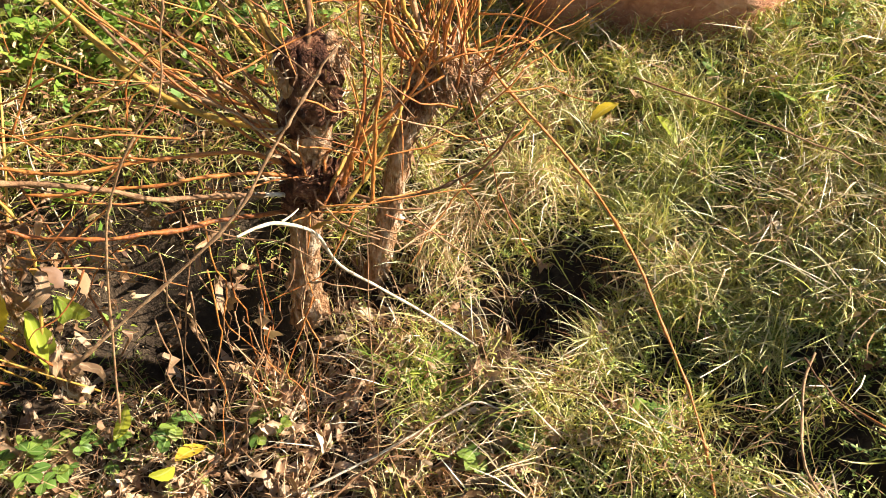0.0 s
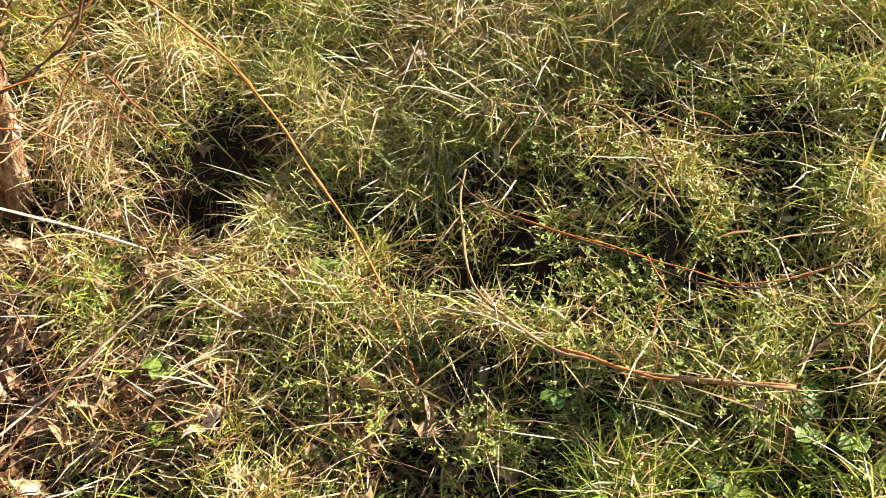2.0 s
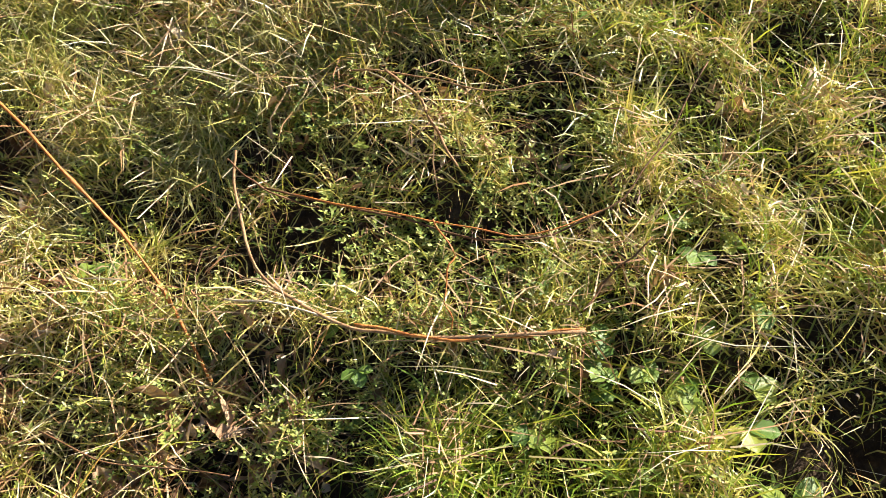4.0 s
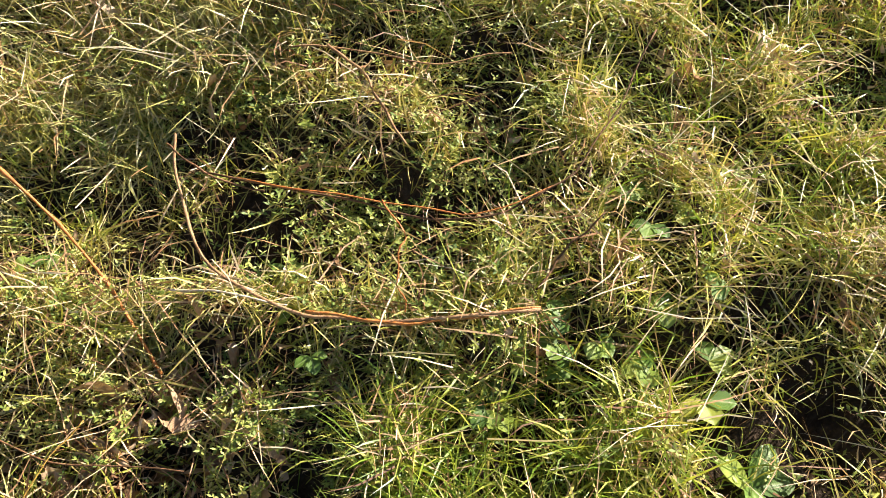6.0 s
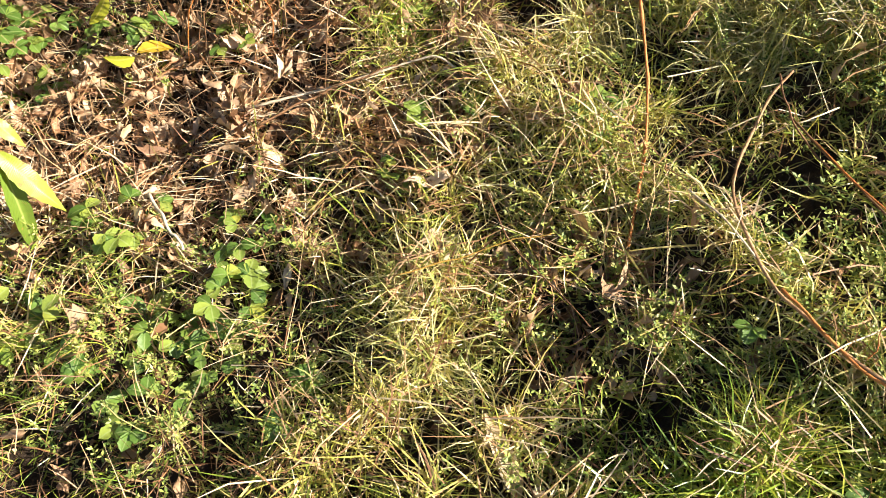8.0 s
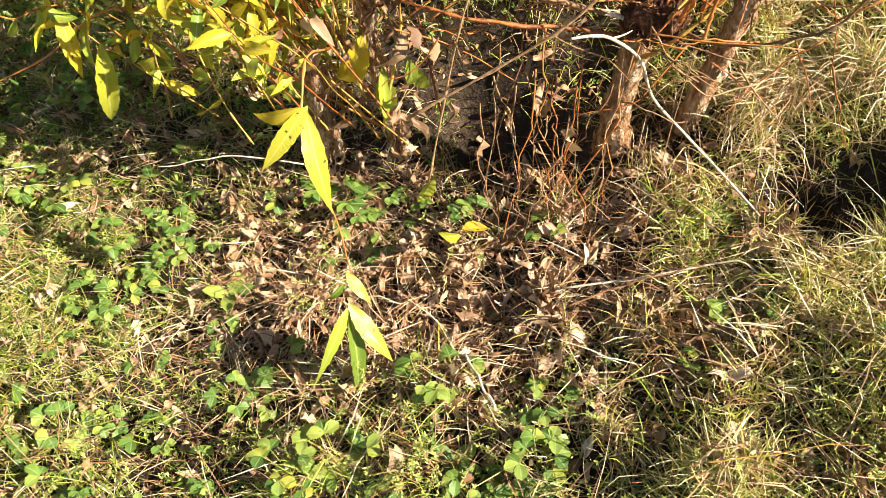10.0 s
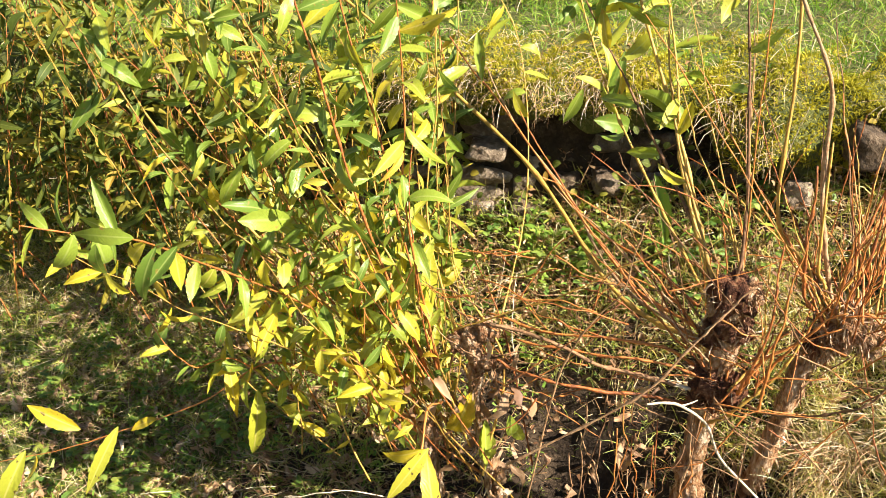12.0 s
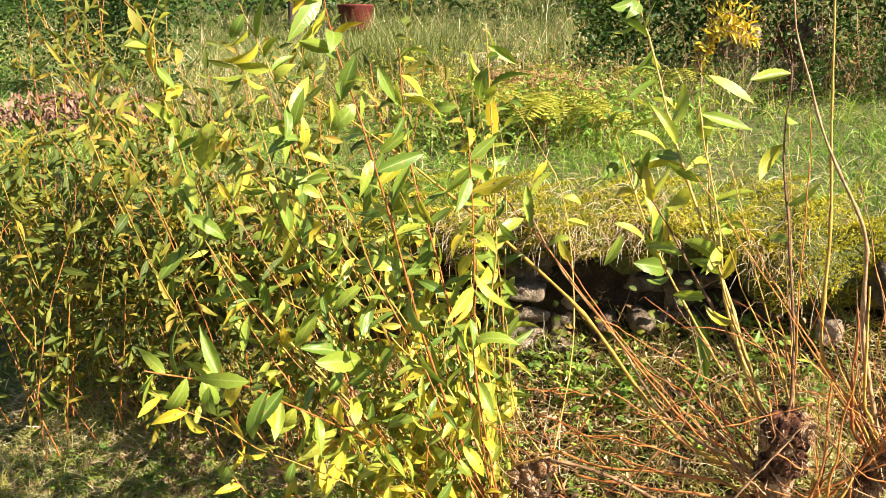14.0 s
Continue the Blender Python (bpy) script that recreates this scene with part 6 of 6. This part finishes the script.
    stick("pale_stalk", [(-0.02, 1.16, -0.14), (0.14, 1.23, -0.07), (0.27, 1.26, -0.02)], 0.004, 0.002, SHOOT_BROWN, "brown dead stem in the litter", 75)
    stick("fallen_twig", [(0.90, 1.91, 0.45), (1.07, 1.68, 0.45), (1.19, 1.49, 0.45), (1.25, 1.42, 0.44)], 0.0035, 0.0025, SHOOT_BROWN, "dark stem lying on the bank", 76)
    stick("fallen_twig", [(0.94, 1.04, 0.26), (0.95, 0.94, 0.25), (1.00, 0.85, 0.24)], 0.0025, 0.002, SHOOT_BROWN, "thin brown stem in the grass", 77)
    stick("dry_stalk", [(0.14, 1.40, 0.45), (0.13, 1.36, 0.30), (0.12, 1.28, 0.10), (0.12, 1.22, -0.07)], 0.0016, 0.0014, SHOOT_BROWN, "thin dry upright stalk", 78)
    stick("pale_stalk", [(-0.83, 1.50, -0.15), (-1.02, 1.42, -0.10), (-1.2, 1.36, -0.14)], 0.003, 0.0018, PALE_WOOD, "bowed pale stalk below the bush", 79)


build_sticks()

# ---- terrace: grass, moss, ferns, hedge ----


def build_terrace():
    rng = np.random.default_rng(81)

    def uneven(x, y):
        return 0.5 + 0.3 * np.sin(3.3 * x + 2.0 * np.sin(2.1 * y)) * np.sin(2.9 * y + 1.3 * x) + 0.25 * np.sin(8.3 * x + 3 * np.sin(4.1 * y)) * np.sin(7.1 * y - 2 * x)

    def on_path(x, y):
        return ((x + 4.15) / 0.95) ** 2 + ((y - 10.6) / 2.1) ** 2 < 1

    y = 3.05 + 9.0 * rng.random(66000) ** 1.8
    x = -1.2 + rng.uniform(-3.3, 3.3, 66000) * (1 + 0.35 * (y - 3)) - 0.25 * (y - 3)
    y = y + wall_y(np.clip(x, -4, 3)) - 2.9
    keep = (rng.random(len(x)) < 0.35 + 0.8 * uneven(x, y)) & ~on_path(x, y)
    x, y = x[keep], y[keep]
    n = len(x)
    far = 1 + 0.35 * (y - 3)
    P = np.stack([x, y, height(x, y) + lumps(x, y) - 0.01], 1)
    me = blades("terrace_grass", P, rng.uniform(0.04, 0.17, n) * np.clip(0.5 + 0.4 * (y - 2.9), 0.5, 1.3) * (0.35 + 1.25 * uneven(x, y)), rng.uniform(0.0026, 0.0060, n) * far ** 0.5, rng.uniform(0, 2 * np.pi, n), np.radians(rng.uniform(25, 88, n)), np.radians(rng.uniform(10, 120, n)), LAWN, 3)
    stuff("terrace_grass", me, "uneven sunlit green grass on the terrace", "grass")
    y = 3.0 + 5.0 * rng.random(11000) ** 1.9
    x = -1.0 + rng.uniform(-2.8, 2.8, 11000) * (1 + 0.35 * (y - 3)) - 0.25 * (y - 3)
    keep = uneven(x + 5, y) > rng.uniform(0.1, 1.1, len(x))
    x, y = x[keep], y[keep]
    n = len(x)
    P = np.stack([x, y, height(x, y) + lumps(x, y) + rng.uniform(0, 0.05, n)], 1)
    me = blades("terrace_straw", P, rng.uniform(0.05, 0.20, n), rng.uniform(0.0015, 0.0035, n), rng.uniform(0, 2 * np.pi, n), np.radians(rng.uniform(5, 70, n)), np.radians(rng.uniform(10, 110, n)), STRAW, 3)
    stuff("terrace_straw", me, "dry yellow grass stalks on the terrace", "grass")
    # a stand of tall pale grass further back
    n = 2600
    x, y = rng.normal(-3.6, 0.40, n), rng.normal(7.2, 0.35, n)
    me = blades("tall_grass", np.stack([x, y, height(x, y)], 1), rng.uniform(0.35, 0.95, n), rng.uniform(0.004, 0.009, n), rng.uniform(0, 2 * np.pi, n), np.radians(rng.uniform(68, 90, n)), np.radians(rng.uniform(5, 60, n)), MEADOW, 4)
    stuff("tall_grass", me, "tall pale green grass standing on the terrace", "grass")
    # the turf lip that overhangs the stones, with its moss
    def lip(x, t):
        out = 0.15 + 0.05 * np.sin(5.3 * x + 1) + 0.04 * np.sin(13 * x)
        dy = np.interp(t, [0, 0.25, 0.45, 0.65, 0.78, 1], [0.80, 0.30, 0.02, -0.75, -1.0, -0.2])
        dz = np.interp(t, [0, 0.25, 0.45, 0.65, 0.78, 1], [0.115, 0.085, 0.05, 0.02, -0.05, -0.15])
        drape = np.clip(np.sin(3.1 * x + 1) + 0.7 * np.sin(7.3 * x) + 0.4 * np.sin(15 * x + 2), 0, 1.4)
        dz = dz - 0.11 * drape * np.clip((t - 0.55) / 0.25, 0, 1)
        dy = np.where(dy < 0, dy * out, dy)
        bumpy = 0.045 * np.sin(17 * x + 5 * t) * np.sin(9 * t + 7 * x)
        return np.stack([x, wall_y(x) + dy + bumpy * 0.6, terrace(x, wall_y(x)) + dz + bumpy], -1)

    gx, gt = np.meshgrid(np.linspace(-3.2, 1.9, 130), np.linspace(0, 1, 20), indexing="ij")
    v = lip(gx.ravel(), gt.ravel())
    i, j = np.meshgrid(np.arange(129), np.arange(19), indexing="ij")
    k = (i * 20 + j).ravel()
    tagged(new("turf_lip", link_mesh("turf_lip", v, [np.stack([k, k + 1, k + 21, k + 20], 1)], TURF)), "mossy turf edge overhanging the wall", "turf", kind="structure")
    n = 56000
    x, t = rng.uniform(-3.1, 1.8, n), rng.random(n) ** 0.9 * 0.86
    cushion = 0.5 + 0.5 * np.sin(21 * x + 3 * np.sin(9 * t)) * np.sin(17 * t + 6 * x)
    me = blades("moss", lip(x, t), rng.uniform(0.012, 0.040, n) * (0.4 + 1.4 * cushion), rng.uniform(0.004, 0.009, n), rng.normal(-1.6, 1.2, n), np.radians(rng.uniform(10, 88, n)), np.radians(rng.uniform(20, 100, n)), MOSS, 2)
    stuff("moss", me, "yellow-green moss cushions along the wall top", "moss")
    # grass and roots that hang down over the stones
    n = 3200
    x = rng.uniform(-2.8, 1.5, n)
    keep = patch_noise(x, x * 0, 2.5, 3.0) > -0.05
    x = x[keep]
    n = len(x)
    P = lip(x, rng.uniform(0.4, 0.8, n))
    me = blades("hanging_grass", P, rng.uniform(0.06, 0.22, n), rng.uniform(0.0015, 0.003, n), rng.normal(-1.57, 0.5, n), np.radians(rng.uniform(0, 50, n)), np.radians(rng.uniform(60, 130, n)), STRAW, 3)
    stuff("hanging_grass", me, "dry grass hanging over the wall", "grass")


def fern(at, fronds, size, mat, label, seed, lean=(0, -0.3)):
    rng = np.random.default_rng(seed)
    base = at_ground(*at)
    f = thing("fern", base, label, "fern", "ferns")
    for k in range(fronds):
        a = 2 * np.pi * k / fronds + rng.normal() * 0.3
        d = np.array([math.cos(a) + lean[0], math.sin(a) + lean[1], 0])
        le = size * rng.uniform(0.75, 1.15)
        pts = [base, np.array(base) + d * le * 0.25 + [0, 0, le * 0.45], np.array(base) + d * le * 0.6 + [0, 0, le * 0.6], np.array(base) + d * le * 0.95 + [0, 0, le * 0.42]]
        line = smooth_line(pts, 26)
        V, Q = [], []
        for i in range(26):
            t = i / 25
            tang = line[min(i + 1, 25)] - line[max(i - 1, 0)]
            tang = tang / np.linalg.norm(tang)
            side = np.cross(tang, [0, 0, 1])
            side /= np.linalg.norm(side) + 1e-9
            stalk = le * 0.006 * (1.1 - t)
            pl = le * 0.24 * math.sin(math.pi * min(1, (1 - t) * 1.15 + 0.05)) ** 0.8 * rng.uniform(0.85, 1.1)
            w = le * 0.020
            o = len(V)
            V += [line[i] - side * stalk, line[i] + side * stalk]
            if i:
                Q.append([last, last + 1, o + 1, o])
            last = o
            if 4 <= i < 25:
                for s in (-1, 1):
                    root = o if s < 0 else o + 1
                    d = (side * s + tang * 0.35 + np.array([0, 0, -0.15 + rng.normal() * 0.08])) * pl
                    k = len(V)
                    V += [V[root] + d * 0.4 + tang * w, V[root] + d, V[root] + d * 0.4 - tang * w]
                    Q.append([root, k, k + 1, k + 2])
        part("frond", link_mesh("frond", np.array(V), [np.array(Q)], mat), f)


def hedge(name, x0, x1, y, h, depth, count, label, seed, mat=HEDGE):
    rng = np.random.default_rng(seed)
    x = rng.uniform(x0, x1, count)
    v = rng.random(count) ** 0.8
    bulge = 0.5 + 0.5 * np.sin(1.3 * x + 2) * np.sin(0.7 * x)
    top = h * (0.75 + 0.35 * bulge + 0.12 * np.sin(5.1 * x))
    yy = y - depth * (0.3 + 0.7 * bulge) * np.sqrt(np.clip(1 - v ** 2, 0, 1)) + rng.normal(0, 0.18, count)
    z = height(x, yy) + v * top
    n = count
    size = rng.uniform(0.03, 0.075, n) * (1 + 0.09 * max(y - 8, 0))
    me = blades(name, np.stack([x, yy, z], 1), size, size * 0.55, rng.uniform(0, 2 * np.pi, n), np.radians(rng.uniform(-40, 70, n)), np.radians(rng.uniform(0, 60, n)), mat, 2)
    return stuff(name, me, label, "hedge")


build_terrace()
for k, (x, y, s) in enumerate(((-1.24, 4.45, 0.46), (-1.50, 4.75, 0.50), (-1.10, 4.9, 0.40), (-1.95, 5.3, 0.5), (-1.75, 5.6, 0.45), (-1.45, 5.2, 0.36), (-2.2, 5.9, 0.45), (-0.85, 6.3, 0.5), (-2.7, 6.4, 0.45), (-1.95, 6.6, 0.5))):
    fern((x, y), 8, s, FERN_G, "yellowing green fern on the terrace", 90 + k)
for k, (x, y, s) in enumerate(((-1.76, 5.9, 0.5), (-2.1, 6.2, 0.5), (-1.45, 6.1, 0.45), (-1.9, 5.5, 0.4), (-1.6, 5.1, 0.35))):
    fern((x, y), 13, s, FERN_B, "dead brown bracken on the terrace", 100 + k, (0, -0.1))


def weed_bank(name, cx, cy, rx, ry, count, tall, mat, label, seed, leaf=0.03):
    """A stand of weeds: thin stalks, each set with small leaves."""
    rng = np.random.default_rng(seed)
    x, y = rng.normal(cx, rx, count), rng.normal(cy, ry, count)
    p = np.stack([x, y, height(x, y)], 1)
    h = tall * rng.uniform(0.3, 1.0, count)
    lean = rng.normal(0, 0.22, (count, 2))
    stalks = blades(name + "_stalks", p, h, rng.uniform(0.003, 0.006, count), rng.uniform(0, 2 * np.pi, count), np.radians(rng.uniform(60, 90, count)), np.radians(rng.uniform(-20, 40, count)), THATCH, 3)
    stuff(name + "_stalks", stalks, "thin brown weed stalks on the terrace", "weeds")
    m = 13
    t = rng.random((count, m))
    q = np.repeat(p, m, axis=0) + np.stack([(lean[:, :1] * h[:, None] * t).ravel(), (lean[:, 1:] * h[:, None] * t).ravel(), (h[:, None] * t).ravel()], 1) + rng.normal(0, 0.02, (count * m, 3))
    n = len(q)
    size = rng.uniform(0.5, 1.4, n) * leaf
    stuff(name, blades(name, q, size, size * rng.uniform(0.3, 0.55, n), rng.uniform(0, 2 * np.pi, n), np.radians(rng.uniform(-40, 60, n)), np.radians(rng.uniform(0, 70, n)), mat, 2), label, "weeds")


weed_bank("bank_herbs", -0.75, 2.62, 0.6, 0.12, 170, 0.12, STRAWB_MANY, "fresh green leafy herbs on the bank below the wall", 136, 0.040)
weed_bank("bank_dead_weeds", -0.3, 2.48, 0.8, 0.22, 420, 0.16, THATCH, "dead brown weeds on the bank below the wall", 137, 0.022)
weed_bank("shaded_herbs", -2.05, 2.1, 0.6, 0.28, 620, 0.08, STRAWB_MANY, "low leafy herbs in the shade of the bush", 138, 0.028)
weed_bank("bracken_weeds", -1.75, 5.6, 0.40, 0.4, 330, 0.5, FERN_B, "brown dying weeds and bracken on the terrace", 131)
weed_bank("green_weeds", -1.6, 5.2, 0.55, 0.5, 900, 0.42, STRAWB_MANY, "dark green leafy weeds on the terrace", 132, 0.04)
weed_bank("meadow_weeds", -3.4, 6.6, 0.9, 0.8, 900, 0.6, FERN_G, "yellow-green tall weeds on the terrace", 133)
weed_bank("shade_weeds", 0.5, 6.4, 1.0, 0.25, 420, 0.6, HEDGE, "leafy weeds along the thicket", 134, 0.04)
weed_bank("thicket_stems", 0.4, 6.7, 1.1, 0.2, 170, 1.4, FERN_B, "tall brown dead stems before the thicket", 139, 0.035)


def build_rough_grass():
    """Tall half-dry grass over the back of the terrace and the slope."""
    rng = np.random.default_rng(135)
    n = 42000
    y = 5.6 + 10 * rng.random(n) ** 1.4
    x = rng.uniform(-1.15, 0.35, n) * y * 1.05 + 0.5
    keep = (x < -0.2) & (((x + 4.15) / 0.95) ** 2 + ((y - 10.6) / 2.1) ** 2 > 0.9)
    x, y = x[keep], y[keep]
    n = len(x)
    green = rng.random(n) < 0.86
    for name, sel, mat, label in (("rough_grass", green, MEADOW, "tall rough green grass at the back of the terrace"), ("dry_tall_grass", ~green, STRAW, "tall dry straw-coloured grass at the back of the terrace")):
        a, b = x[sel], y[sel]
        k = len(a)
        stuff(name, blades(name, np.stack([a, b, height(a, b)], 1), rng.uniform(0.15, 0.55, k), rng.uniform(0.004, 0.008, k) * (b / 7), rng.uniform(0, 2 * np.pi, k), np.radians(rng.uniform(45, 90, k)), np.radians(rng.uniform(0, 80, k)), mat, 3), label, "grass")


build_rough_grass()


def golden_plant(at, seed):
    """An arching wand set with small yellow leaves."""
    rng = np.random.default_rng(seed)
    base = np.array(at_ground(*at))
    plant = thing("golden_plant", base, "tall plant with arching sprays of yellow leaves", "plant")
    for k in range(6):
        a = rng.uniform(-0.6, 0.6)
        d = np.array([math.cos(a), math.sin(a) * 0.6, 0])
        h = rng.uniform(0.55, 0.8)
        line = smooth_line([base, base + d * 0.1 + [0, 0, h * 0.6], base + d * 0.25 + [0, 0, h], base + d * 0.5 + [0, 0, h * 0.85]], 20)
        stem = part("stem", tube("stem", line, np.linspace(0.006, 0.002, 20), SHOOT_BROWN, 5), plant)
        shapes, poses = [], []
        for t in np.linspace(0.3, 0.99, 46):
            shapes.append(SMALL_SHAPES[int(rng.integers(10))])
            poses.append(leaf_pose(line, t, rng, 0.3, rng.uniform(0.6, 0.9)))
        tagged(part("foliage", many_leaves("foliage", shapes, poses, GOLDEN), stem, "small yellow leaves"), kind="stuff")


golden_plant((-0.66, 6.3), 108)


def scrub(name, x0, x1, y0, y1, tall, count, label, seed):
    rng = np.random.default_rng(seed)
    x, y = rng.uniform(x0, x1, count), rng.uniform(y0, y1, count)
    z = height(x, y) + tall * rng.random(count) * (0.4 + 0.6 * np.abs(np.sin(0.9 * x + 0.6 * y)))
    size = rng.uniform(0.10, 0.24, count)
    me = blades(name, np.stack([x, y, z], 1), size, size * 0.5, rng.uniform(0, 2 * np.pi, count), np.radians(rng.uniform(-30, 70, count)), np.radians(rng.uniform(0, 60, count)), HEDGE, 2)
    stuff(name, me, label, "scrub")


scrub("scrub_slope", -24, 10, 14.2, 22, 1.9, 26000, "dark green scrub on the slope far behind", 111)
hedge("bramble_thicket", -1.7, 5, 7.7, 1.7, 1.1, 44000, "tangled bramble thicket with shade in its dark leaf colours", 112)
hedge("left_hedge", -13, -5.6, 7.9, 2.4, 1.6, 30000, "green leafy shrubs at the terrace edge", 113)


def build_far_things():
    rng = np.random.default_rng(114)
    # a bare patch of path on the terrace
    n = 40
    ang = np.linspace(0, 2 * np.pi, n, endpoint=False)
    rings = []
    for f in (0.0, 0.35, 0.7, 1.0):
        x = -4.15 + f * 0.95 * np.cos(ang) * (1 + 0.15 * np.sin(3 * ang))
        y = 10.6 + f * 2.1 * np.sin(ang) * (1 + 0.12 * np.cos(4 * ang))
        rings.append(np.stack([x, y, height(x, y) + 0.035 - 0.05 * f ** 3], 1))
    k = np.arange(n)
    k2 = (k + 1) % n
    quads = np.concatenate([np.stack([r * n + k, r * n + k2, (r + 1) * n + k2, (r + 1) * n + k], 1) for r in range(3)])
    tagged(new("bare_path", link_mesh("bare_path", np.vstack(rings), [quads], PATH_EARTH)), "bare pale trodden earth on the terrace", "path", kind="structure")
    # a dark red tub and a grey post at the back of the terrace
    x, y = -7.3, 13.9
    base = at_ground(x, y)
    tub = thing("red_tub", base, "dark red tub standing on the far grass", "tub")
    prof = [(0.0, 0.02), (0.20, 0.0), (0.24, 0.06), (0.29, 0.40), (0.31, 0.42), (0.31, 0.45), (0.275, 0.45), (0.26, 0.30), (0.0, 0.28)]
    ang = np.linspace(0, 2 * np.pi, 28, endpoint=False)
    v = np.array([(x + 1.1 * r * math.cos(t), y + 1.1 * r * math.sin(t), base[2] + 1.1 * h) for r, h in prof for t in ang])
    k = np.arange(28)
    k2 = (k + 1) % 28
    part("body", link_mesh("body", v, [np.concatenate([np.stack([r * 28 + k, r * 28 + k2, (r + 1) * 28 + k2, (r + 1) * 28 + k], 1) for r in range(len(prof) - 1)])], RED_PAINT), tub)
    x, y = -8.5, 13.7
    base = at_ground(x, y, -0.1)
    post = tube("post", smooth_line([base, (x, y, base[2] + 0.6), (x + 0.02, y, base[2] + 1.3)], 8), [0.09] * 8, STONE, 12, 0.03, rng)
    tagged(new("wooden_post", post), "weathered grey post on the far grass", "post")
    # reddish fallen leaves heaped at the far edge
    cnt = 900
    shapes = [oak_like(rng) for _ in range(12)]
    pick, where = [], []
    for _ in range(cnt):
        x, y = rng.normal(-6.0, 0.40), rng.normal(5.5, 0.35)
        pick.append(shapes[int(rng.integers(12))])
        where.append(lie(x, y, rng, rng.uniform(0.02, 0.22)) @ Matrix.Scale(1.6, 4))
    stuff("leaf_heap", many_leaves("leaf_heap", pick, where, RED_LEAF), "heap of reddish brown fallen leaves", "leaf litter")
    pick, where = [], []
    leafs = [leaf_shape(rng.uniform(0.03, 0.055), rng.uniform(0.022, 0.035), 7, rng.uniform(0.2, 0.9), 0.2, 0.05, 0.5, 1.4) for _ in range(8)]
    for _ in range(200):
        x = rng.choice([-1.35, -0.75, -0.25, 0.3, 0.75]) + rng.normal() * 0.16
        y = float(wall_y(x)) - rng.uniform(0.05, 0.14)
        lo, hi = float(bank(x, y)), float(terrace(x, float(wall_y(x))))
        pick.append(leafs[int(rng.integers(8))])
        where.append(place((x, y, lo + (hi - lo) * rng.random() ** 1.6), (rng.normal(), -0.4 + rng.normal() * 0.4, -0.3 + rng.normal() * 0.5), (rng.normal() * 0.4, -0.8, 0.7)))
    stuff("wall_creeper", many_leaves("wall_creeper", pick, where, LEAF_SHADED), "small green creeper leaves over the wall stones", "creeper")
    # dry stalks on the bank below the wall
    for k in range(46):
        x, y = rng.uniform(-1.5, 0.9), rng.uniform(2.1, 2.85)
        p = np.array(at_ground(x, y, -0.01))
        h = rng.uniform(0.15, 0.5)
        q = p + np.array([rng.normal() * 0.35 * h, rng.normal() * 0.3 * h, h])
        mid = (p + q) / 2 + rng.normal(size=3) * 0.03
        ob = new("dry_stalk", tube("dry_stalk", wiggle(smooth_line([p, mid, q], 9), 0.005, rng), np.linspace(0.0024, 0.001, 9), (SHOOT_BROWN, PALE_WOOD, SHOOT_RED)[k % 3], 5))
        tagged(ob, "thin dry weed stalk on the bank", "stalk", "dry stalks")


build_far_things()
